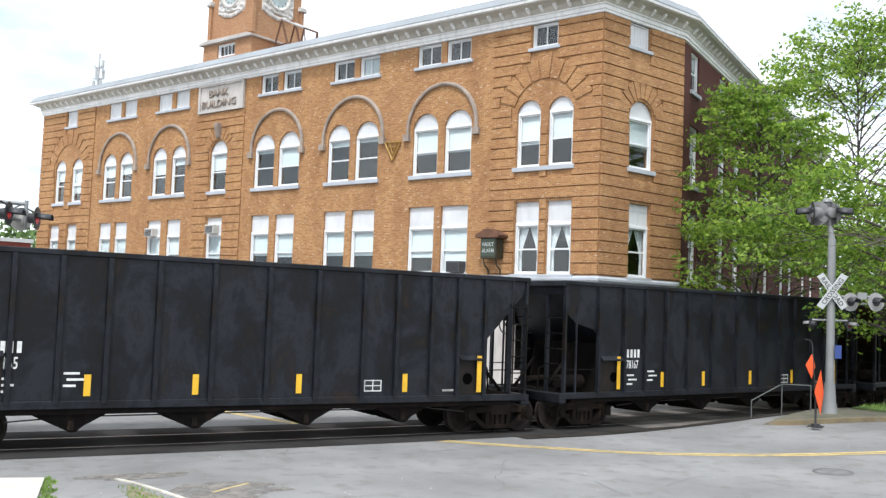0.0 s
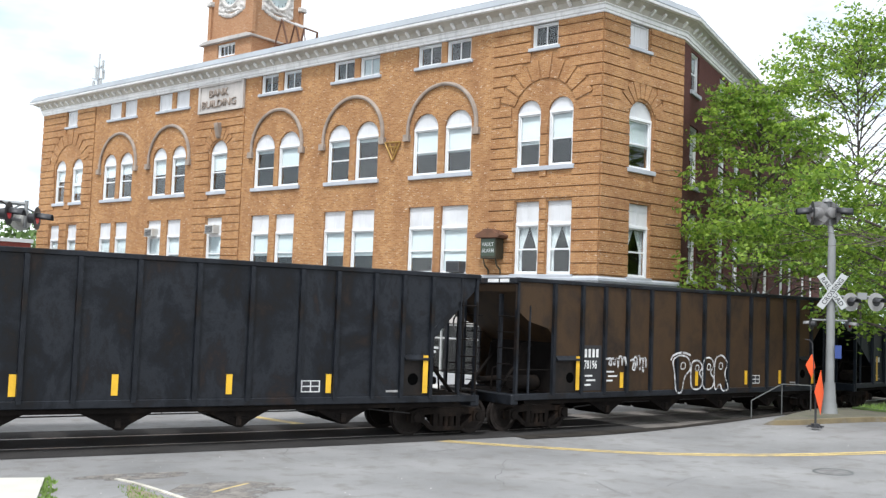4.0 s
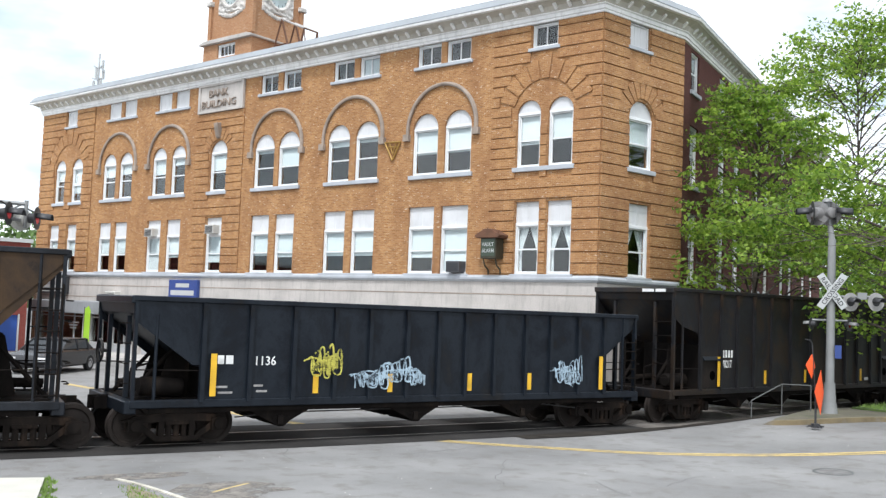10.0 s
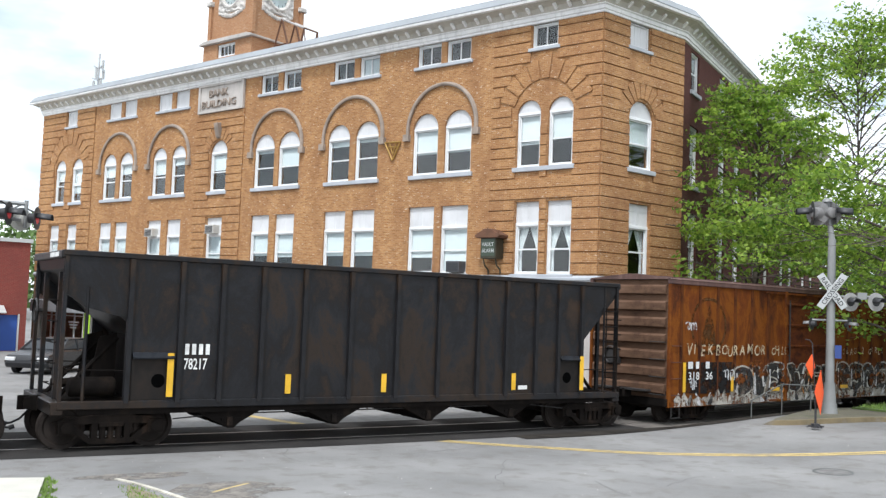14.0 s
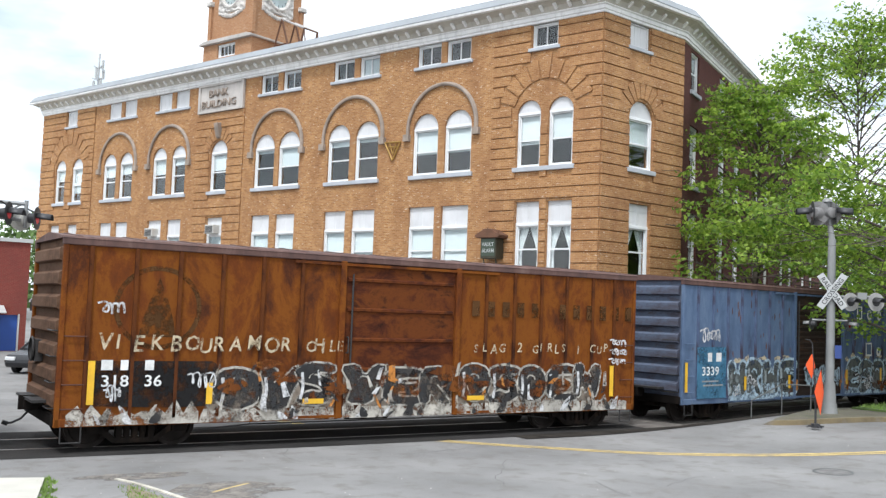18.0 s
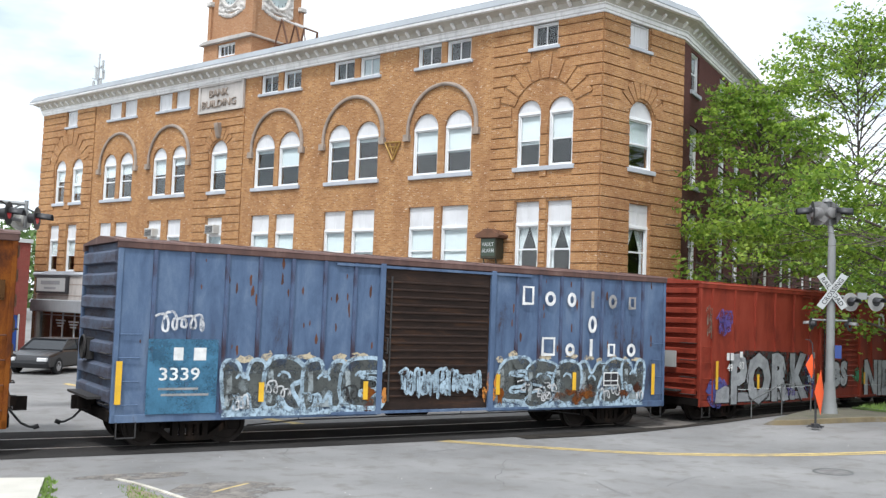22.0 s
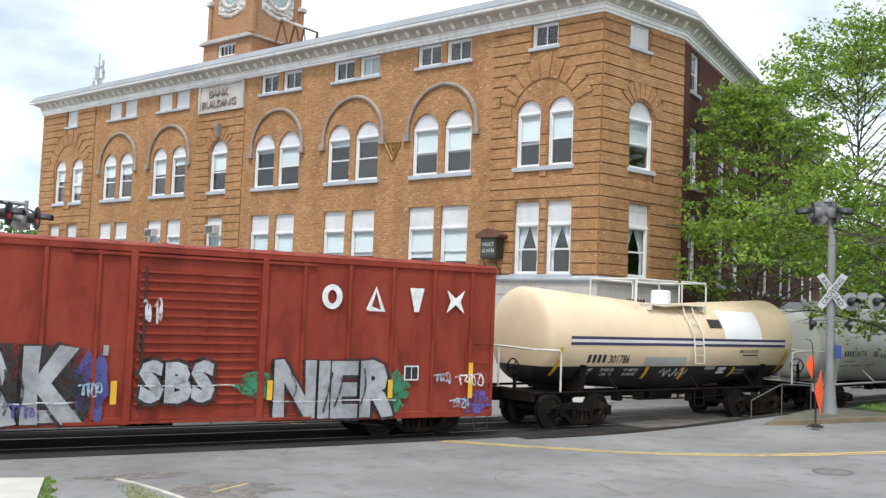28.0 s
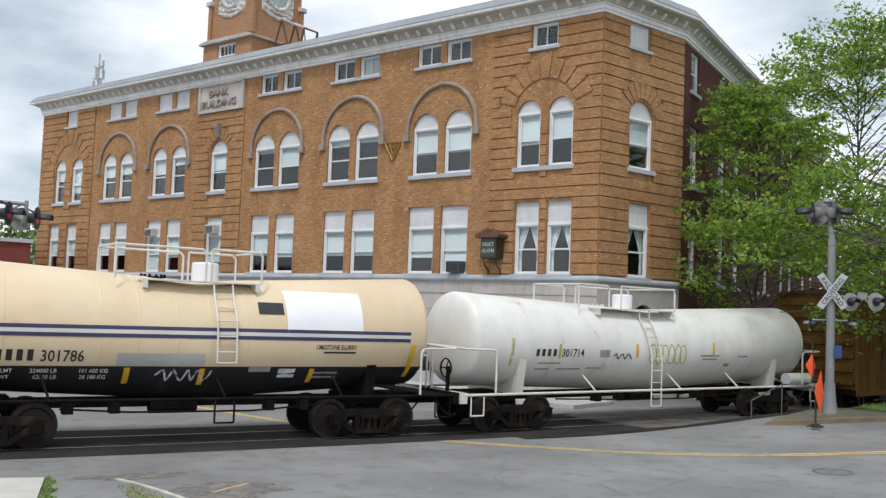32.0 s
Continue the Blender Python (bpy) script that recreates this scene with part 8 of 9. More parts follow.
for x in (TW0, TW1):
    for y in (TWY0, TWY1):
        bm = bmesh.new()
        box(bm, x - 0.12, x + 0.12, y - 0.12, y + 0.12, 16.5, 18.3)
        put(part("tower_quoin", bm, BRICK_TOWER, bank, bevel=0.02), M_FRONT)
        bm = bmesh.new()
        box(bm, x - 0.22, x + 0.22, y - 0.22, y + 0.22, 18.3, 18.55)
        put(part("tower_capital", bm, CREAM_STONE, bank, bevel=0.03), M_FRONT)
CLOCK_GLASS = mat("clock_glass", (0.34, 0.40, 0.40), 0.4, vary=0.25, scale=6)
for face in (0, 1):
    mf = M_FRONT @ (pose((TW0 + TW1) / 2, TWY0, 0) if face == 0 else pose(TW1, (TWY0 + TWY1) / 2, 0, 0, 0, 90))
    bm = bmesh.new()
    nx = 34
    grid = []
    for i in range(nx + 1):
        row = []
        for k in range(nx + 1):
            x, z = -1.05 + 2.1 * i / nx, -0.98 + 2.1 * k / nx
            rr = math.hypot(x, z)
            carve = 0.07 + 0.05 * math.sin(9 * x + 3 * math.sin(7 * z)) * math.sin(8 * z + 2 * math.sin(6 * x))
            if 0.62 < rr < 0.80:
                carve = 0.17 - 2.0 * abs(rr - 0.71) ** 1.5
            if rr <= 0.62:
                carve = 0.02
            edge = min(i, nx - i, k, nx - k)
            row.append(bm.verts.new((x, -carve if edge else 0.0, 18.75 + z)))
        grid.append(row)
    for i in range(nx):
        for k in range(nx):
            bm.faces.new((grid[i][k], grid[i + 1][k], grid[i + 1][k + 1], grid[i][k + 1]))
    put(part("clock_surround", bm, CREAM_STONE, bank, "square carved stone clock surround"), mf)
    bm = bmesh.new()
    lathe(bm, [(0.035, 0.0), (0.035, 0.64)], (0, 0, 18.75), (0, -1, 0), 28)
    put(part("clock_face", bm, CLOCK_GLASS, bank, "pale weathered clock face"), mf)
    bm = bmesh.new()
    for k in range(12):
        a = k * math.pi / 6
        rod(bm, (0.48 * math.cos(a), -0.045, 18.75 + 0.48 * math.sin(a)), (0.58 * math.cos(a), -0.045, 18.75 + 0.58 * math.sin(a)), 0.018, 4)
    put(part("hour_mark", bm, DARK_METAL, bank), mf)
    for k in range(9):
        x = -0.75 + 1.5 * k / 8
        bm = bmesh.new()
        dz = 0.16 * math.cos(2.2 * x)
        lathe(bm, [(0.0, 0.13), (0.06, 0.11), (0.10, 0.0)], (x, 0, 17.76 - dz), (0, -1, 0), 7)
        put(part("carved_scroll", bm, CREAM_STONE, bank), mf)
window(-22.15, -20.75, 15.45, 16.12, M_FRONT @ pose(0, TWY0 - 0.2, 0), panes=4, shade=0)
bm = bmesh.new()
box(bm, -19.4, -17.4, 2.4, 2.7, 15.6, 15.75)
box(bm, -19.2, -17.2, 1.6, 3.4, 14.9, 15.1)
put(part("roof_hatch", bm, WINDOW_WHITE, bank), M_FRONT)
t = thing("roof_stand", "weathered timber and steel frame beside the tower", "roof frame", M_FRONT @ pose(-18.4, 1.6, 14.95))
for y in (0.0, 0.9):
    for p, q, w in (((-0.3, 2.3), (1.35, 1.57), 0.055), ((-0.3, 2.3), (-1.1, 0.0), 0.045), ((-0.3, 2.3), (0.55, 0.0), 0.05), ((1.35, 1.57), (0.95, 0.0), 0.05), ((1.35, 1.57), (1.5, 0.7), 0.03), ((-0.75, 1.0), (0.2, 1.0), 0.035)):
        bm = bmesh.new()
        rod(bm, (p[0], y, p[1]), (q[0], y, q[1]), w, 6)
        part("beam", bm, FRAME_WOOD if p == (-0.3, 2.3) and q[1] > 1 else RUST_BROWN, t)
for x, z in ((-0.3, 2.3), (1.35, 1.57), (0.2, 1.0)):
    bm = bmesh.new()
    rod(bm, (x, 0, z), (x, 0.9, z), 0.04, 6)
    part("cross_beam", bm, RUST_BROWN, t)
t = thing("roof_antenna", "white cell antenna mast on the roof", "antenna", M_FRONT @ pose(-33.9, 0.9, 14.95))
bm = bmesh.new()
rod(bm, (0, 0, 0), (0, 0, 2.5), 0.05, 8)
for a in (0, 2.1, 4.2):
    rod(bm, (0, 0, 0.9), (0.35 * math.cos(a), 0.35 * math.sin(a), 1.0), 0.03, 6)
    rod(bm, (0, 0, 1.6), (0.3 * math.cos(a), 0.3 * math.sin(a), 1.75), 0.03, 6)
part("mast", bm, ALU, t)
for a, z in ((0, 0.35), (2.1, 0.55), (4.2, 0.3), (1.0, 1.0), (3.2, 1.15), (5.2, 0.95), (0.4, 1.55)):
    bm = bmesh.new()
    box(bm, 0.26 * math.cos(a) - 0.07, 0.26 * math.cos(a) + 0.07, 0.26 * math.sin(a) - 0.05, 0.26 * math.sin(a) + 0.05, z, z + 0.55)
    part("panel", bm, SIGN_WHITE, t, bevel=0.01)
t = thing("entrance_canopy", "white arched entrance canopy on the side wall", "canopy", M_SIDE @ pose(21.9, 0, 0))
bm = bmesh.new()
prism(bm, [(-3.0 + 6.0 * i / 12, 3.55 + 0.75 * math.sin(math.pi * i / 12)) for i in range(13)], -2.6, 0.0)
part("roof", bm, SIGN_WHITE, t)
for x in (-2.8, 2.8):
    bm = bmesh.new()
    rod(bm, (x, -2.4, 0), (x, -2.4, 3.55), 0.07, 8)
    part("post", bm, SIGN_WHITE, t)

# pavement along the building, kerbs
bm = bmesh.new()
for m, x0, x1 in ((M_FRONT, -60, 1.2), (M_SIDE, 0.4, SIDE_L + 20)):
    q = [m @ Vector(p) for p in ((x0, -2.6, 0), (x1, -2.6, 0), (x1, 0.1, 0), (x0, 0.1, 0))]
    prism(bm, [(p.x, p.y) for p in q], 0.0, 0.13, "z")
tagged(new("pavement", mesh_of("pavement", bm, CONCRETE)), "pale concrete pavement along the building", "pavement", kind="structure")

# low red brick building and wooded hill at the far end of the street
t = thing("brick_building", "low red brick building with blue door", "building", pose(-3.2, 56.0, 0, 0, 0, 6))
bm = bmesh.new()
pierced(bm, -17.6, 8.16, 0.0, 5.88, [(6.48, 7.76, 0.02, 1.95)], 0.3)
for x0, x1, y0, y1 in ((-17.6, -17.3, 0.3, 9.6), (7.86, 8.16, 0.3, 9.6), (-17.3, 7.86, 9.3, 9.6)):
    box(bm, x0, x1, y0, y1, 0, 5.88)
box(bm, -17.3, 7.86, 0.3, 9.3, 5.6, 5.75)
part("wall", bm, BRICK_RED, t)
bm = bmesh.new()
box(bm, -17.7, 8.26, -0.12, 9.7, 5.88, 6.08)
part("coping", bm, SIGN_WHITE, t)
bm = bmesh.new()
box(bm, 6.48, 7.76, 0.12, 0.2, 0.02, 1.95)
part("door", bm, mat("blue_door_paint", (0.02, 0.07, 0.30), 0.5, vary=0.15), t, "bright blue painted door")
for x in (6.44, 7.76):
    bm = bmesh.new()
    box(bm, x - 0.02, x + 0.06, -0.03, 0.12, 0.0, 2.0)
    part("door_frame", bm, SIGN_WHITE, t)
bm = bmesh.new()
prism(bm, [(0.0, 2.45), (-0.9, 2.1), (-0.9, 2.04), (0.0, 2.2)], 4.4, 7.0, "x")
part("awning", bm, SIGN_WHITE, t, "small white awning")

# ---------------------------------------------------------------- crossing signal on its mast
MAST = mat("mast_paint", (0.25, 0.255, 0.25), 0.5, metal=0.2, vary=0.15, scale=5)
LAMP_BLACK = mat("lamp_black", (0.03, 0.03, 0.032), 0.5, vary=0.3)
LAMP_GREY = mat("lamp_back", (0.21, 0.205, 0.20), 0.5, vary=0.25, scale=8)
LAMP_RIM = mat("pale_lamp_board", (0.33, 0.325, 0.31), 0.5, vary=0.3, scale=8, dirt=0.5, dark=(0.12, 0.115, 0.11))
RED_LENS = mat("red_lens", (0.20, 0.008, 0.01), 0.15, vary=0.1, bump=0)
RED_LIT = glow_mat("lit_red_lens", (0.6, 0.01, 0.02), 0.15)
ORANGE = mat("orange_sign_cloth", (0.90, 0.11, 0.02), 0.6, vary=0.06, bump=0.03)
PX, PY, PZ = 23.38, 19.54, 0.45
signal = thing("crossing_signal", "grey crossing signal mast with crossbuck and lamps", "crossing signal", pose(PX, PY, PZ, 0, 0, -46))
bm = bmesh.new()
rod(bm, (0, 0, -0.1), (0, 0, 0.30), 0.24, 14, 0.20)
rod(bm, (0, 0, 0.30), (0, 0, 0.9), 0.185, 14, 0.15)
part("base", bm, MAST, signal, smooth=True)
bm = bmesh.new()
rod(bm, (0, 0, 0.9), (0.02, 0, 5.1), 0.125, 14, 0.11)
rod(bm, (0.02, 0, 5.1), (-0.12, 0, 6.2), 0.09, 10, 0.06)
part("pole", bm, MAST, signal, smooth=True)


def lamp_head(car, x, y, z, turn, lit=False, back=None, hood=None, size=1.0, lens=None):
    """Round flashing lamp with backboard, hood and lens, facing its own -y."""
    m = pose(x, y, z, 0, 0, turn) @ Matrix.Scale(size, 4)
    bm = bmesh.new()
    lathe(bm, [(-0.06, 0.0), (-0.05, 0.30), (-0.04, 0.30), (-0.03, 0.16), (0.16, 0.12), (0.20, 0.0)], (0, 0, 0), (0, 1, 0), 22)
    h = put(part("lamp", bm, back or LAMP_GREY, car, "round signal lamp", smooth=True), m)
    bm = bmesh.new()
    lathe(bm, [(-0.062, 0.0), (-0.058, 0.14)], (0, 0, 0), (0, 1, 0), 18)
    part("lens", bm, lens or (RED_LIT if lit else RED_LENS), h)
    bm = bmesh.new()
    n = 12
    A = [bm.verts.new((0.155 * math.cos(math.pi * k / n), -0.05, 0.155 * math.sin(math.pi * k / n))) for k in range(n + 1)]
    B = [bm.verts.new((0.15 * math.cos(math.pi * k / n), -0.42, 0.15 * math.sin(math.pi * k / n) - 0.03)) for k in range(n + 1)]
    for k in range(n):
        bm.faces.new((A[k], A[k + 1], B[k + 1], B[k]))
    ob = part("hood", bm, hood or LAMP_BLACK, h, "curved lamp hood", smooth=True)
    mod = ob.modifiers.new("thick", "SOLIDIFY")
    mod.thickness = 0.012


for x, turn, bk in ((-0.38, -82, LAMP_BLACK), (-0.30, 150, None), (0.06, 200, None), (0.18, 82, LAMP_BLACK)):
    lamp_head(signal, x - 0.1, -0.05, 5.86, turn, back=bk, size=1.2)
bm = bmesh.new()
rod(bm, (-0.75, 0, 5.98), (0.55, 0, 5.98), 0.045, 8)
lathe(bm, [(0.0, 0.0), (0.0, 0.15), (0.08, 0.12), (0.12, 0.0)], (-0.12, 0, 6.2), (0, 0, 1), 14)
part("cross_arm", bm, MAST, signal)
lamp_head(signal, 0.52, 0.0, 3.27, 30, lens=LAMP_BLACK, back=LAMP_RIM, size=0.9)
lamp_head(signal, 1.20, 0.0, 3.29, 30, lens=LAMP_BLACK, back=LAMP_RIM, size=0.9)
lamp_head(signal, -0.48, 0.05, 2.60, -118, back=LAMP_BLACK, hood=LAMP_GREY, size=0.62)
lamp_head(signal, 0.50, 0.05, 2.60, 62, back=LAMP_BLACK, hood=LAMP_GREY, size=0.62)
bm = bmesh.new()
rod(bm, (0.0, 0.05, 3.42), (1.3, 0.05, 3.44), 0.035, 8)
part("lamp_arm", bm, MAST, signal)
bm = bmesh.new()
rod(bm, (-0.5, 0.05, 2.72), (0.5, 0.05, 2.72), 0.03, 8)
part("lamp_arm", bm, MAST, signal)
bm = bmesh.new()
box(bm, 0.72, 0.98, -0.08, 0.14, 3.35, 3.55)
part("junction_box", bm, MAST, signal)
for s, body in ((1, "CROSSING"), (-1, "RAIL ROAD")):
    bm = bmesh.new()
    box(bm, -0.59, 0.59, -0.012, 0.012, -0.105, 0.105)
    blade = put(part("crossbuck_blade", bm, SIGN_WHITE, signal, "white crossbuck blade with black letters", bevel=0.01), pose(0.03, -0.17 - (0.02 if s > 0 else 0), 3.56, 0, -55 * s, 0))
    lt = words(body, 0.19, 1.0)
    w = max(v.co.x for v in lt.verts)
    for v in lt.verts:
        v.co = ((v.co.x - w / 2) * min(1.0, 1.0 / w), -0.016, v.co.z - 0.068)
    part("lettering", lt, LAMP_BLACK, blade)
bm = bmesh.new()
box(bm, 0.12, 0.30, -0.14, -0.08, 1.62, 2.0)
part("notice", bm, SIGN_BLUE, signal, "small blue notice plate")

# temporary orange diamond signs on a spring stand
stand = thing("temporary_sign", "orange diamond flag signs on a spring stand", "road sign", pose(20.81, 17.83, 0.33, 0, 0, -28.1))
bm = bmesh.new()
rod(bm, (0, 0, 0.05), (0.0, 0, 0.75), 0.03, 8)
rod(bm, (0, 0.02, 0.75), (-0.1, 0.02, 2.2), 0.014, 6)
pipe(bm, [(-0.1, 0.02, 2.2), (-0.16, 0.02, 2.28), (-0.28, 0.02, 2.3)], 0.012, 6)
part("pole", bm, DARK_METAL, stand)
bm = bmesh.new()
for a in (0.3, 1.9, 3.4, 5.0):
    rod(bm, (0, 0, 0.06), (0.26 * math.cos(a), 0.26 * math.sin(a), 0.02), 0.020, 6)
rod(bm, (0, 0, 0.0), (0, 0, 0.10), 0.11, 10)
part("foot", bm, DARK_METAL, stand)


def diamond(cx, cz, w, h, turn, name):
    bm = bmesh.new()
    n = 4
    mid = [bm.verts.new((0, -0.02, cz - h / 2)), bm.verts.new((0, -0.03, cz)), bm.verts.new((0, -0.02, cz + h / 2))]
    l_, r_ = bm.verts.new((-w / 2, 0.02, cz + 0.03)), bm.verts.new((w / 2, 0.02, cz - 0.02))
    for tri_ in ((mid[0], mid[1], l_), (mid[1], mid[2], l_), (mid[0], r_, mid[1]), (mid[1], r_, mid[2])):
        bm.faces.new(tri_)
    ob = put(part(name, bm, ORANGE, stand, "bright orange fabric diamond"), pose(cx, -0.03, 0, 0, 0, turn))
    mod = ob.modifiers.new("thick", "SOLIDIFY")
    mod.thickness = 0.006


diamond(0.10, 0.92, 0.80, 1.18, 52, "diamond_sign")
diamond(-0.14, 1.60, 0.46, 0.64, 38, "diamond_flag")

# handrail beside the track
RAIL_GREY = mat("handrail_grey", (0.10, 0.104, 0.10), 0.6, vary=0.2)
t = thing("handrail", "thin grey pipe handrail beside the track", "handrail")
posts = [((20.95, 20.20), 0.25, 0.80), ((22.40, 20.42), 0.34, 1.24), ((23.25, 20.10), 0.38, 1.22)]
for (x, y), z0, z1 in posts:
    bm = bmesh.new()
    rod(bm, (x, y, z0 - 0.15), (x, y, z1), 0.018, 8)
    part("post", bm, RAIL_GREY, t)
bm = bmesh.new()
pipe(bm, [(*posts[0][0], posts[0][2]), (*posts[1][0], posts[1][2]), (*posts[2][0], posts[2][2])], 0.018, 8)
part("top_rail", bm, RAIL_GREY, t)

# island dirt, its colour lowered to stand for shade on it
ISLAND = mat("shaded_island_dirt", (0.115, 0.105, 0.078), 0.95, vary=0.3, scale=4, fine=50, bump=0.5, dirt=0.5, dark=(0.09, 0.11, 0.04))
# corner island with worn kerb and grass
KERB = mat("worn_kerb", (0.19, 0.15, 0.085), 0.9, vary=0.3, scale=6, dirt=0.6, dark=(0.2, 0.19, 0.17))
island = curve_pts([(20.40, 19.25), (20.48, 18.98), (21.04, 18.66), (22.13, 18.46), (24.1, 18.22), (27.0, 17.7), (34.0, 16.0)], 5)
bm = bmesh.new()
for w0, w1, zz in ((0.0, 0.16, 0.13),):
    rows_ = []
    for i, p in enumerate(island):
        d_ = (island[min(i + 1, len(island) - 1)] - island[max(i - 1, 0)]).normalized()
        n_ = Vector((-d_.y, d_.x))
        z = lift(p.x, p.y)
        a, b = p + n_ * w0, p + n_ * w1
        h = zz * step01(i / 6)
        rows_.append([bm.verts.new((a.x, a.y, z - 0.1)), bm.verts.new((a.x, a.y, z + h)), bm.verts.new((b.x, b.y, z + h)), bm.verts.new((b.x, b.y, z - 0.1))])
    for a, b in zip(rows_, rows_[1:]):
        for k in range(3):
            bm.faces.new((a[k], b[k], b[k + 1], a[k + 1]))
tagged(new("kerb", mesh_of("kerb", bm, KERB)), "worn stone kerb with yellow paint traces", "kerb", kind="structure")
bm = bmesh.new()
rows_ = []
for i, p in enumerate(island):
    d_ = (island[min(i + 1, len(island) - 1)] - island[max(i - 1, 0)]).normalized()
    n_ = Vector((-d_.y, d_.x))
    h = 0.115 * step01(i / 6)
    row = []
    for w in (0.15, 0.8, 1.8, 2.6):
        q = p + n_ * w
        q.y = min(q.y, track(q.x)[0] - 2.2, max(19.15 + (q.x - 20.4) * 0.40, p.y + 0.15))
        row.append(bm.verts.new((q.x, q.y, lift(p.x, p.y) + h + 0.004)))
    rows_.append(row)
for a, b in zip(rows_, rows_[1:]):
    for k in range(3):
        bm.faces.new((a[k], b[k], b[k + 1], a[k + 1]))
tagged(new("pavement", mesh_of("pavement", bm, ISLAND)), "weathered pavement round the signal mast, shade mixed into its colour", "pavement", kind="structure")

WORN_WHITE = mat("worn_white_kerb_paint", (0.50, 0.47, 0.40), 0.85, vary=0.3, scale=14, dirt=0.6, dark=(0.26, 0.23, 0.18))
IRON_PLATE = mat("worn_iron_plate", (0.17, 0.165, 0.16), 0.7, metal=0.2, vary=0.4, scale=12)
# manhole, kerb strip and concrete slab in the foreground
t = thing("manhole_cover", "dark iron manhole cover in the asphalt", "manhole cover", pose(16.45, 13.64, lift(16.45, 13.64) + 0.004, 0, -math.degrees(math.atan2(lift(16.85, 13.64) - lift(16.05, 13.64), 0.8)), 0))
bm = bmesh.new()
lathe(bm, [(0.0, 0.33), (0.004, 0.32), (0.004, 0.0)], (0, 0, 0), (0, 0, 1), 28)
part("plate", bm, IRON_PLATE, t)
bm = bmesh.new()
lathe(bm, [(0.0, 0.40), (0.006, 0.39), (0.006, 0.35), (0.0, 0.34)], (0, 0, 0), (0, 0, 1), 28)
part("ring", bm, RAIL_GREY, t)
bm = bmesh.new()
prism(bm, [(-6, 17.9), (0.8, 17.45), (1.92, 17.18), (1.66, 15.6), (1.3, 13.0), (-6, 13.0)], -0.05, 0.05, "z")
tagged(new("concrete_slab", mesh_of("concrete_slab", bm, mat("pale_slab", (0.52, 0.50, 0.44), 0.9, vary=0.12, scale=3, dirt=0.25, dark=(0.4, 0.38, 0.33)))), "pale concrete slab at the roadside", "slab", kind="structure")
bm = bmesh.new()
ribbon(bm, curve_pts([(3.02, 16.95), (3.25, 16.45), (3.55, 15.5), (3.85, 14.3), (4.2, 12.6)], 6), 0.04, 0.02)
ob = tagged(new("kerb", mesh_of("kerb", bm, WORN_WHITE)), "low white-painted kerb strip", "kerb", kind="structure")
mod = ob.modifiers.new("thick", "SOLIDIFY")
mod.thickness = 0.03
bm = bmesh.new()
ribbon(bm, [(4.22, 15.38), (4.6, 15.70), (5.0, 16.0)], 0.03, 0.006)
tagged(new("paint_mark", mesh_of("paint_mark", bm, YELLOW_LINE)), "short worn yellow paint mark", "road marking", kind="structure")
DRY_SOIL = mat("dry_verge_soil", (0.21, 0.18, 0.12), 0.95, vary=0.4, scale=9, fine=60, bump=0.6, dirt=0.6, dark=(0.10, 0.13, 0.04))
bm = bmesh.new()
prism(bm, [(3.1, 16.4), (3.4, 15.2), (3.75, 13.8), (3.9, 12.6), (2.9, 12.6), (2.85, 14.5), (2.95, 15.6)], 0.0, 0.012, "z")
tagged(new("verge", mesh_of("verge", bm, DRY_SOIL)), "thin dry grass and dirt behind the kerb", "verge", kind="structure")
bm = bmesh.new()
prism(bm, [(25.4, 20.4), (30, 21.5), (36, 23.2), (60, 29), (60, 8), (36, 16.5), (28, 18.6), (25.6, 19.2)], 0.3, 0.53, "z")
tagged(new("verge", mesh_of("verge", bm, GRASS_SOIL)), "mown grass beside the track", "verge", kind="structure")

GRASS = mat("grass_blade", (0.15, 0.24, 0.045), 0.7, vary=0.35, scale=2, bump=0)
LEAF = bpy.data.materials.new("leaf")
LEAF.use_nodes = True
n_, l_ = LEAF.node_tree.nodes, LEAF.node_tree.links
pb = n_["Principled BSDF"]
pb.inputs["Roughness"].default_value = 0.55
geo = n_.new("ShaderNodeNewGeometry")
rmp = n_.new("ShaderNodeValToRGB")
rmp.color_ramp.elements[0].color, rmp.color_ramp.elements[1].color = (0.085, 0.185, 0.022, 1), (0.370, 0.510, 0.075, 1)
l_.new(geo.outputs["Random Per Island"], rmp.inputs[0])
l_.new(rmp.outputs[0], pb.inputs["Base Color"])
trn = n_.new("ShaderNodeBsdfTranslucent")
l_.new(rmp.outputs[0], trn.inputs["Color"])
mx = n_.new("ShaderNodeMixShader")
mx.inputs[0].default_value = 0.58
l_.new(pb.outputs[0], mx.inputs[1])
l_.new(trn.outputs[0], mx.inputs[2])
l_.new(mx.outputs[0], n_["Material Output"].inputs[0])
BARK = mat("bark", (0.085, 0.07, 0.055), 0.95, vary=0.4, scale=8, fine=30, bump=0.8, bumpdist=0.03)


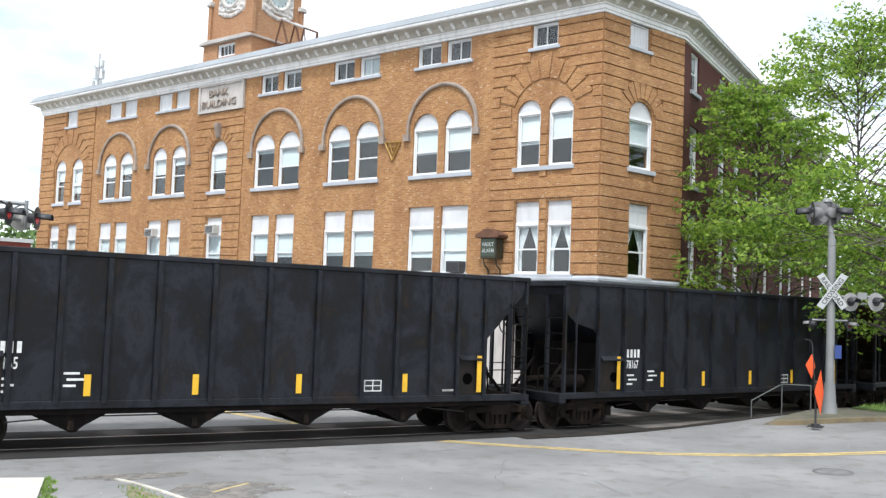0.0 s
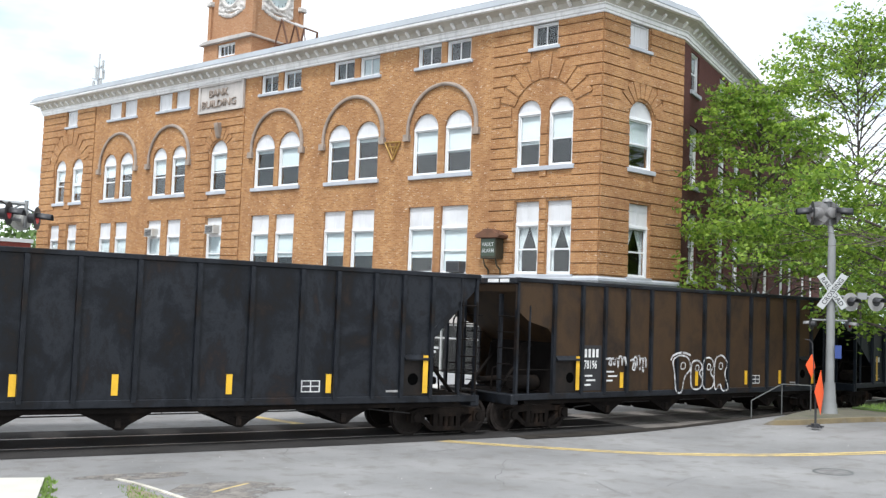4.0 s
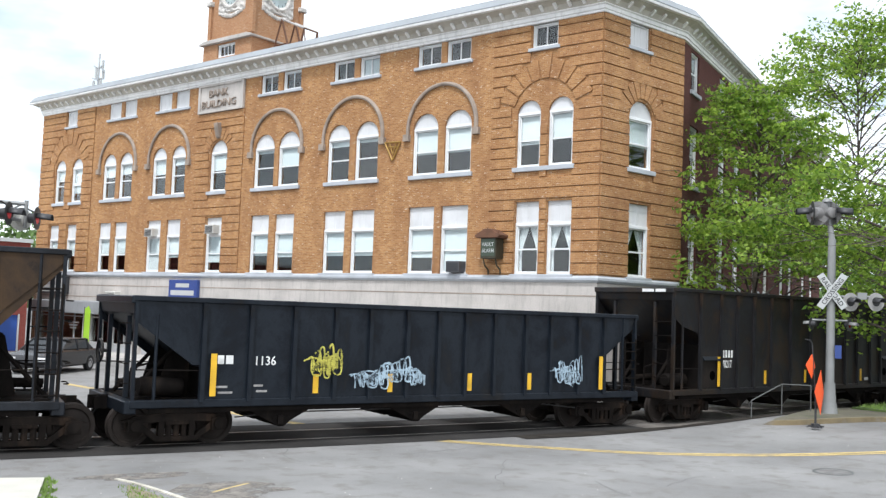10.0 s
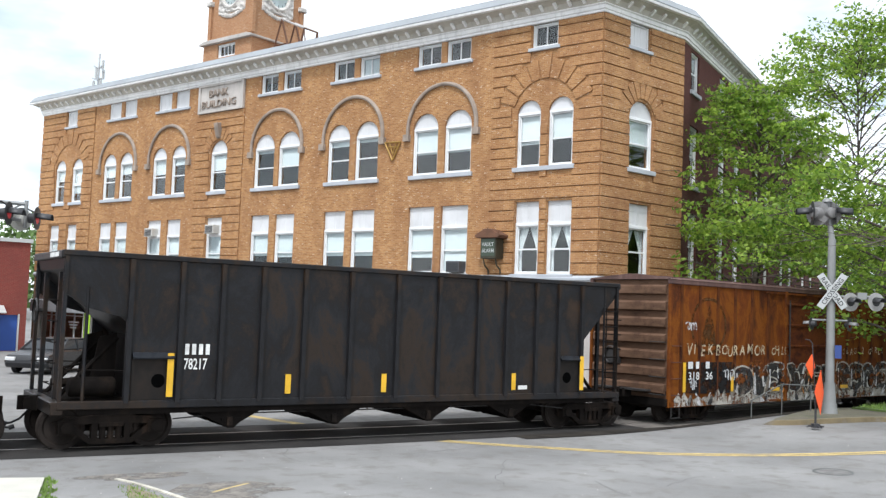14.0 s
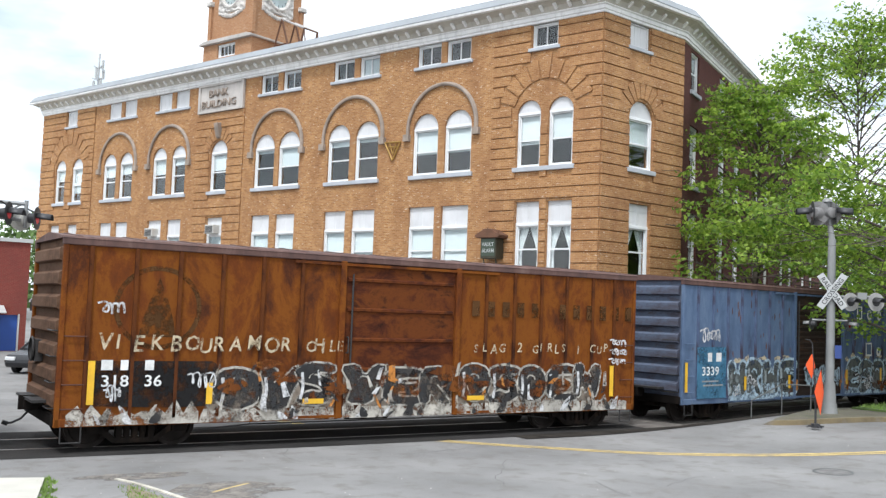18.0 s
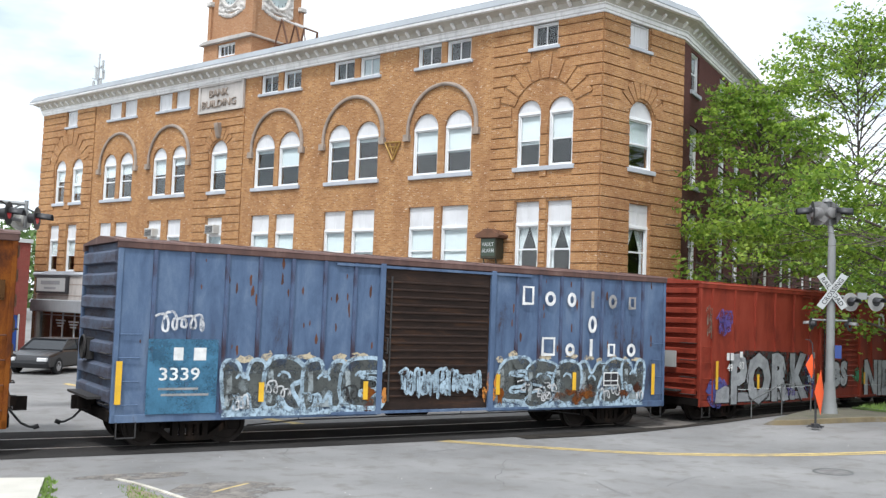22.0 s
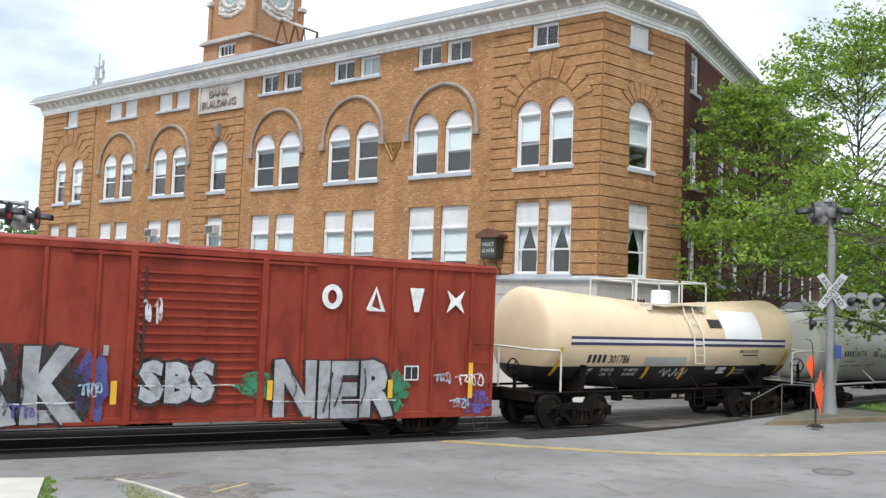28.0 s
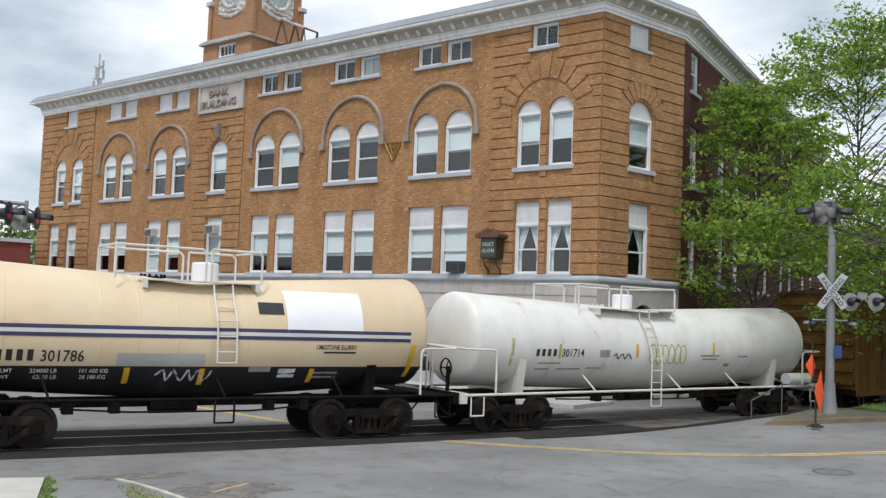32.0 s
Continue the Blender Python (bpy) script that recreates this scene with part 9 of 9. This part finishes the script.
def tufts(name, label, region, count, h, seed):
    """Grass as one mesh of bent blades inside a plan polygon given by a test."""
    r = random.Random(seed)
    vs, fs = [], []
    (x0, x1, y0, y1), inside, zf = region
    k = 0
    while k < count:
        x, y = r.uniform(x0, x1), r.uniform(y0, y1)
        if not inside(x, y):
            continue
        k += 1
        a, hh = r.uniform(0, 6.28), h * r.uniform(0.5, 1.3)
        dx, dy, z = 0.012 * math.cos(a), 0.012 * math.sin(a), zf(x, y)
        b = len(vs)
        bx, by = r.uniform(-0.5, 0.5) * hh, r.uniform(-0.5, 0.5) * hh
        vs += [(x - dx, y - dy, z), (x + dx, y + dy, z), (x + bx, y + by, z + hh)]
        fs.append((b, b + 1, b + 2))
    me = bpy.data.meshes.new(name)
    me.from_pydata(vs, [], fs)
    me.materials.append(GRASS)
    tagged(new(name, me), label, "grass", kind="stuff")


tufts("grass", "grass tuft along the concrete slab", ((1.6, 2.25, 14.5, 17.4), lambda x, y: abs(x - (1.97 - 0.12 * (17.2 - y))) < 0.05 + 0.05 * (1 + math.sin(9 * y)) , lambda x, y: 0.0), 900, 0.05, 1)
tufts("grass", "sparse grass behind the white kerb", ((2.9, 3.9, 12.6, 16.4), lambda x, y: x < 3.2 + (16.4 - y) * 0.19, lambda x, y: 0.012), 700, 0.035, 2)
tufts("grass", "green grass strip beside the track", ((25.6, 48, 14, 27), lambda x, y: y < 20.4 + (x - 25.6) * 0.25 and y > 18.8 - (x - 27) * 0.22, lambda x, y: 0.53), 26000, 0.10, 3)


# dirt washed over the asphalt, and loose grit
DIRT_FILM = worn(mat("washed_dirt", (0.205, 0.188, 0.168), 0.95, vary=0.3, scale=9, fine=70, spec=0.1), 1.0, 1.9)
for cx, cy, rx, ry, seed in ((4.6, 15.6, 0.9, 0.7, 3), (3.3, 17.2, 0.9, 0.3, 5)):
    rd = random.Random(seed)
    bm = bmesh.new()
    ring = blob(rd, cx, cy, rx, ry, 22, 0.3)
    bm.faces.new([bm.verts.new((a, b, lift(a, b) + 0.005)) for a, b in ring])
    tagged(new("dirt_patch", mesh_of("dirt_patch", bm, DIRT_FILM)), "brown dirt washed over the asphalt", "dirt", kind="structure")
rd = random.Random(14)
vs, fs = [], []
for k in range(110):
    x, y, q = rd.uniform(1.5, 20.0), rd.uniform(12.0, 19.0), rd.choice((0.005, 0.006, 0.007, 0.011))
    z, b = lift(x, y), len(vs)
    vs += [(x - q, y - q * 0.7, z), (x + q, y - q, z), (x + q * 0.8, y + q, z), (x - q * 0.9, y + q * 0.8, z), (x, y, z + q * 1.3)]
    fs += [(b, b + 1, b + 4), (b + 1, b + 2, b + 4), (b + 2, b + 3, b + 4), (b + 3, b, b + 4)]
me = bpy.data.meshes.new("grit")
me.from_pydata(vs, [], fs)
me.materials.append(mat("pale_grit", (0.40, 0.385, 0.355), 0.9, vary=0.4, scale=2))
tagged(new("grit", me), "pale loose grit on the asphalt", "grit", kind="stuff")


# ---------------------------------------------------------------- trees
WALL_N = Vector((math.sin(radians(31.95)), -math.cos(radians(31.95)), 0))


def free_of(x, y, z):
    """Foliage keeps clear of the side wall, of the signal mast and of the train's way."""
    if (x - SIDE_O.x) * WALL_N.x + (y - SIDE_O.y) * WALL_N.y < 0.35:
        return False
    if z > 0.6 and 0.555 * x + 0.832 * y < 30.4:
        return False
    return not (abs(y - track(x)[0]) < 2.05 and z < 4.9)


def tree(label, base, height, spread, seed, limbs, sprays, per, leaf, low=0.3, lean=(0, 0), flatness=0.3, girth=0.24, thin=None, taper=0.0):
    """Trunk, curved limbs, twigs; leaves sit along flat drooping sprays round each twig."""
    r = random.Random(seed)
    rn = np.random.default_rng(seed)
    t = thing("tree", label, "tree", pose(*base), group="trees by the crossing")
    bm = bmesh.new()
    stem = [Vector((lean[0] * k * k + 0.12 * math.sin(5 * k + seed), lean[1] * k * k + 0.10 * math.cos(4 * k + seed), height * 0.86 * k)) for k in (0, 0.2, 0.4, 0.6, 0.8, 1.0)]
    stem[0].z = -0.2
    for i in range(5):
        rod(bm, stem[i], stem[i + 1], girth * (1 - i / 5.4), 9, girth * (1 - (i + 1) / 5.4))
    part("trunk", bm, BARK, t, smooth=True)
    centres = []
    for i in range(limbs):
        k = (i + 0.5) / limbs
        z0 = height * (low * 0.62 + (0.86 - low * 0.62) * k)
        f = min(z0 / (height * 0.86), 0.999) * 5
        s = stem[int(f)].lerp(stem[int(f) + 1], f - int(f))
        a = i * 2.399 + r.uniform(-0.35, 0.35)
        reach = spread * (math.sin(math.pi * min(1.0, 0.22 + 0.72 * k)) ** 0.7) * r.uniform(0.78, 1.08) * (1 - taper * k)
        rise = (height - z0) * r.uniform(0.25, 0.62) * (0.45 + 0.55 * k)
        e = s + Vector((reach * math.cos(a), reach * math.sin(a), rise))
        m1 = s.lerp(e, 0.35) + Vector((0, 0, 0.10 * reach))
        m2 = s.lerp(e, 0.70) + Vector((r.uniform(-.2, .2), r.uniform(-.2, .2), 0.10 * reach))
        bm = bmesh.new()
        for p, q, ra, rb in ((s, m1, 0.085, 0.06), (m1, m2, 0.06, 0.035), (m2, e, 0.035, 0.012)):
            rod(bm, p, q, ra * girth / 0.24, 6, rb * girth / 0.24)
        for j in range(sprays):
            u = 0.25 + 0.80 * (j + r.random()) / sprays
            c = (s.lerp(m1, u / 0.35) if u < 0.35 else m1.lerp(m2, (u - 0.35) / 0.35) if u < 0.70 else m2.lerp(e, min(1.15, (u - 0.70) / 0.30)))
            aa = a + r.choice((-1, 1)) * r.uniform(0.3, 1.5)
            ln = spread * r.uniform(0.14, 0.30) * (1.15 - 0.4 * u)
            tip = c + Vector((ln * math.cos(aa), ln * math.sin(aa), r.uniform(-0.25, 0.45) * ln))
            rod(bm, c, tip, 0.016, 4, 0.006)
            if thin and thin[0] < tip.z / height < thin[1] and r.random() < 0.78:
                continue
            centres.append((c, tip))
        part("limb", bm, BARK, t)
    P = []
    for c, tip in centres:
        d = tip - c
        n = int(per * r.uniform(0.5, 1.4) * (1.7 if thin and c.z < 0.48 * height else 1.0))
        w = d.length * 0.42
        u = rn.uniform(0.15, 1.25, n)
        side = rn.normal(0, 1, n) * w * (1.25 - 0.7 * u)
        drop = rn.normal(0, 1, n) * w * flatness - 0.10 * u * d.length - 0.06 * np.abs(side)
        flat_d = Vector((-d.y, d.x, 0)).normalized()
        P.append(np.stack([c.x + d.x * u + flat_d.x * side, c.y + d.y * u + flat_d.y * side, c.z + d.z * u + drop], 1))
    P = np.concatenate(P)
    P = P[[free_of(p[0] + base[0], p[1] + base[1], p[2] + base[2]) and p[2] > 0.5 for p in P]]
    n = len(P)
    N = rn.normal(0, 1, (n, 3)) * (0.75, 0.75, 0.6) + (0, 0, 0.75)
    N /= np.linalg.norm(N, axis=1, keepdims=True)
    U = np.cross(N, rn.normal(0, 1, (n, 3)))
    U /= np.linalg.norm(U, axis=1, keepdims=True)
    V = np.cross(N, U)
    S = (leaf * rn.uniform(0.6, 1.3, n))[:, None]
    quad = np.stack([P - U * S, P + V * S * 0.62 - N * S * 0.2, P + U * S, P - V * S * 0.62 - N * S * 0.2], 1).reshape(-1, 3)
    me = bpy.data.meshes.new("crown")
    me.from_pydata(quad.tolist(), [], np.arange(4 * n).reshape(-1, 4).tolist())
    me.materials.append(LEAF)
    shared("crown", me, t, None, "layered bright green spring foliage")
    return t


tree("bright green maple beside the bank's side wall", (28.5, 27.3, 0), 13.6, 5.5, 4, 42, 12, 32, 0.094, low=0.30, flatness=0.10, taper=0.68, girth=0.15)
tree("dense bright green maple beside the crossing", (28.6, 19.6, 0.4), 7.9, 7.6, 12, 32, 14, 62, 0.094, low=0.30, lean=(-0.4, 0.4), flatness=0.22, girth=0.17)
tree("tall airy green tree beyond the track", (40.7, 32.4, 0), 19.6, 7.6, 8, 60, 12, 25, 0.125, low=0.40, flatness=0.36, girth=0.12, taper=0.30, thin=(0.50, 0.76))
# five trees out of view, added to shade the train on the right
tree("unseen broad maple added beside the track for its shade", (36.0, 13.5, 0.5), 11.0, 7.0, 27, 20, 15, 120, 0.17, low=0.12)
tree("unseen broad maple added beside the track for its shade", (30.5, 10.5, 0.3), 12.0, 6.5, 15, 22, 16, 130, 0.17, low=0.16)
tree("unseen broad maple added beside the track for its shade", (45.0, 16.0, 0.5), 10.5, 6.5, 18, 22, 16, 130, 0.17, low=0.12)
tree("unseen broad maple added beside the track for its shade", (33.0, 17.4, 0.5), 10.5, 4.8, 41, 20, 14, 130, 0.14, low=0.08)
tree("unseen broad maple added beside the track for its shade", (27.0, 9.6, 0.3), 12.5, 5.6, 43, 22, 15, 130, 0.15, low=0.10)
tree("tall green street tree beyond the track", (52, 36, 0), 9.5, 6, 21, 16, 10, 60, 0.16, low=0.12)
tree("shrubby tree beside the side wall", (27.9, 28.95, 0), 4.4, 1.5, 31, 12, 7, 40, 0.07, low=0.1, girth=0.08)

FAR_LEAF = mat("far_woods", (0.075, 0.13, 0.03), 0.8, vary=0.5, scale=1.0, fine=4, bump=0)
r = random.Random(77)
vs, fs = [], []
for k in range(60000):
    a = r.uniform(-0.35, 1.55)
    dist = r.uniform(120, 210)
    hh = 22 * (0.35 + 0.65 * (dist - 120) / 90) * (0.75 + 0.25 * math.sin(a * 9))
    c = Vector((dist * math.sin(a), dist * math.cos(a), r.uniform(0, 1) ** 0.5 * hh))
    s = r.uniform(0.22, 0.55)
    u = Vector((r.gauss(0, 1), r.gauss(0, 1), r.gauss(0, 1))).normalized()
    w = u.orthogonal().normalized()
    v3 = u.cross(w)
    b = len(vs)
    vs += [tuple(c + w * s), tuple(c + v3 * s), tuple(c - w * s), tuple(c - v3 * s)]
    fs.append((b, b + 1, b + 2, b + 3))
me = bpy.data.meshes.new("far_woods")
me.from_pydata(vs, [], fs)
me.materials.append(FAR_LEAF)
tagged(new("far_woods", me), "wooded hillside far behind the street", "woods", kind="stuff")

# ---------------------------------------------------------------- far crossing signal, seen from the side
far_sig = thing("crossing_signal", "cantilever arm with red flashing crossing lamps", "crossing signal", pose(2.05, 26.8, 0, 0, 0, 0))
bm = bmesh.new()
rod(bm, (-4.2, 0.4, 0), (-4.2, 0.4, 5.6), 0.16, 12)
part("mast", bm, MAST, far_sig, smooth=True)
bm = bmesh.new()
rod(bm, (-4.2, 0.4, 5.45), (0.15, 0, 5.36), 0.05, 8)
rod(bm, (-4.2, 0.4, 5.15), (0.0, 0, 4.95), 0.05, 8)
for x in (-3.4, -2.4, -1.4, -0.4):
    rod(bm, (x, 0.2, 5.12), (x + 0.5, 0.2, 5.42), 0.025, 6)
rod(bm, (0.1, 0, 4.75), (0.1, 0, 5.45), 0.05, 8)
part("arm", bm, MAST, far_sig)
lamp_head(far_sig, -0.35, -0.15, 5.08, 66, True, LAMP_BLACK)
lamp_head(far_sig, 0.32, -0.10, 5.0, 68, True, LAMP_BLACK)
lamp_head(far_sig, -0.75, 0.2, 5.05, 200, back=AC_CASE)
lamp_head(far_sig, 0.02, 0.2, 4.98, 200, back=AC_CASE)
lamp_head(far_sig, -1.15, 0.0, 5.1, 66, False, LAMP_BLACK)
bm = bmesh.new()
pipe(bm, [(-0.9, 0, 5.3), (-0.5, -0.1, 5.38), (-0.2, 0, 5.2), (0.1, 0, 5.25), (0.35, 0, 5.15)], 0.02, 6)
part("cable", bm, HOSE, far_sig)


# ---------------------------------------------------------------- parked cars in the street
TYRE = mat("tyre", (0.015, 0.015, 0.016), 0.8)
RIM = mat("alloy_rim", (0.45, 0.45, 0.46), 0.35, metal=0.7)
TAIL = mat("tail_lamp", (0.32, 0.01, 0.015), 0.2, bump=0)
PLATE = mat("plate_white", (0.6, 0.6, 0.6), 0.5)
CAR_GLASS = glass_mat("car_glass", (0.012, 0.014, 0.016))


def parked_car(label, paint_col, m, L=4.5, W=1.78, H=1.45):
    t = thing("parked_car", label, "car", m, group="cars in the street")
    paint = mat("car_paint", paint_col, 0.25, vary=0.05, bump=0, spec=0.6)
    h = L / 2
    lowp = [(-h, 0.35), (-h - 0.02, 0.65), (-h + 0.05, 0.90), (h - 1.2, 0.92), (h - 0.1, 0.72), (h + 0.02, 0.5), (h - 0.05, 0.25), (-h + 0.1, 0.25)]
    bm = bmesh.new()
    prism(bm, lowp, -W / 2, W / 2)
    body = part("body", bm, paint, t, bevel=0.07)
    bm = bmesh.new()
    up = [(-h + 0.35, 0.9), (-h + 0.95, H), (0.35, H), (h - 1.15, 0.92)]
    lo_ = [bm.verts.new((x, -W / 2 + 0.06, z) if z < 1 else (x, -W / 2 + 0.18, z)) for x, z in up]
    hi_ = [bm.verts.new((x, W / 2 - 0.06, z) if z < 1 else (x, W / 2 - 0.18, z)) for x, z in up]
    bm.faces.new(lo_)
    bm.faces.new(hi_[::-1])
    for i in range(4):
        bm.faces.new((lo_[i], hi_[i], hi_[(i + 1) % 4], lo_[(i + 1) % 4]))
    part("cabin", bm, CAR_GLASS, t, bevel=0.04)
    bm = bmesh.new()
    x0 = -h + 0.9
    box(bm, x0, 0.42, -W / 2 + 0.16, W / 2 - 0.16, H - 0.03, H + 0.03)
    part("roof", bm, paint, t, bevel=0.02)
    for x in (x0 - 0.02, 0.35, -0.35):
        for s in (-1, 1):
            part("pillar", fresh(rod, (x + (0.0 if x != 0.35 else 0.7), s * (W / 2 - 0.05), 0.9), (x, s * (W / 2 - 0.17), H), 0.04, 6), paint, t)
    for x in (-h + 0.8, h - 0.85):
        for s in (-1, 1):
            bm = bmesh.new()
            lathe(bm, [(-0.09, 0.2), (-0.1, 0.3), (-0.06, 0.325), (0.08, 0.325), (0.1, 0.29), (0.1, 0.2), (-0.09, 0.2)], (x, s * (W / 2 - 0.08), 0.325), (0, s, 0), 20)
            w = part("wheel", bm, TYRE, t, smooth=True)
            bm = bmesh.new()
            lathe(bm, [(0.09, 0.2), (0.07, 0.1), (0.095, 0.05), (0.095, 0.0)], (x, s * (W / 2 - 0.08), 0.325), (0, s, 0), 14)
            part("rim", bm, RIM, w)
    for s in (-1, 1):
        bm = bmesh.new()
        box(bm, -h - 0.04, -h + 0.1, s * (W / 2 - 0.22) - 0.18, s * (W / 2 - 0.22) + 0.18, 0.66, 0.84)
        part("tail_lamp", bm, TAIL, t, bevel=0.02)
        bm = bmesh.new()
        box(bm, h - 0.12, h + 0.03, s * (W / 2 - 0.25) - 0.2, s * (W / 2 - 0.25) + 0.2, 0.52, 0.66)
        part("head_lamp", bm, PLATE, t, bevel=0.02)
    bm = bmesh.new()
    box(bm, -h - 0.045, -h - 0.02, -0.26, 0.26, 0.5, 0.63)
    part("number_plate", bm, PLATE, t, "blank pale plate")


parked_car("black parked saloon car with pale plate", (0.012, 0.012, 0.014), pose(4.75, 41.9, 0, 0, 0, 236), L=4.3, H=1.32)
parked_car("dark blue parked saloon in front of the shops", (0.010, 0.015, 0.058), pose(11.15, 38.9, 0, 0, 0, 172), L=4.3, H=1.33)


# ---------------------------------------------------------------- what moves
SPEED = [(0, 16.38), (1, 12.16), (2, 7.94), (3, 3.74), (3.5, 1.65), (5.5, -6.74), (6, -8.79), (7, -12.80), (8, -16.94), (9, -21.05), (10, -25.16),
         (11, -29.24), (12, -33.31), (13, -37.36), (14, -41.40), (14.5, -43.39), (16.5, -51.48), (17, -53.50), (18, -57.49), (19, -61.47),
         (20, -65.42), (21, -69.30), (22, -73.11), (23, -76.90), (24, -80.68), (25, -84.37), (25.5, -86.23), (27.5, -94.02), (28, -95.89),
         (29, -99.56), (30, -103.18), (31, -106.79), (32, -110.39)]


def place(x):
    """Pose of a car whose middle is at x along the track, its trucks five metres either way."""
    (ya, _), (yb, _) = track(x - 5.0), track(x + 5.0)
    return pose(x, (ya + yb) / 2, 0.0, 0, 0, math.degrees(math.atan2(yb - ya, 10.0)))


def motions():
    t_, s_ = [r[0] for r in SPEED], [r[1] for r in SPEED]
    steps = [32.0 * i / 214 for i in range(215)]
    turns = [(t, (float(np.interp(t, t_, s_)) - s_[0]) / R_WHEEL) for t in steps]
    for car, offset in CARS:
        walk(car, [(t, place(s + offset)) for t, s in SPEED])
        for wheel, x in ROLLING[car]:
            walk(wheel, [(t, pose(x, 0, R_WHEEL) @ Matrix.Rotation(a, 4, "Y")) for t, a in turns])


motions()
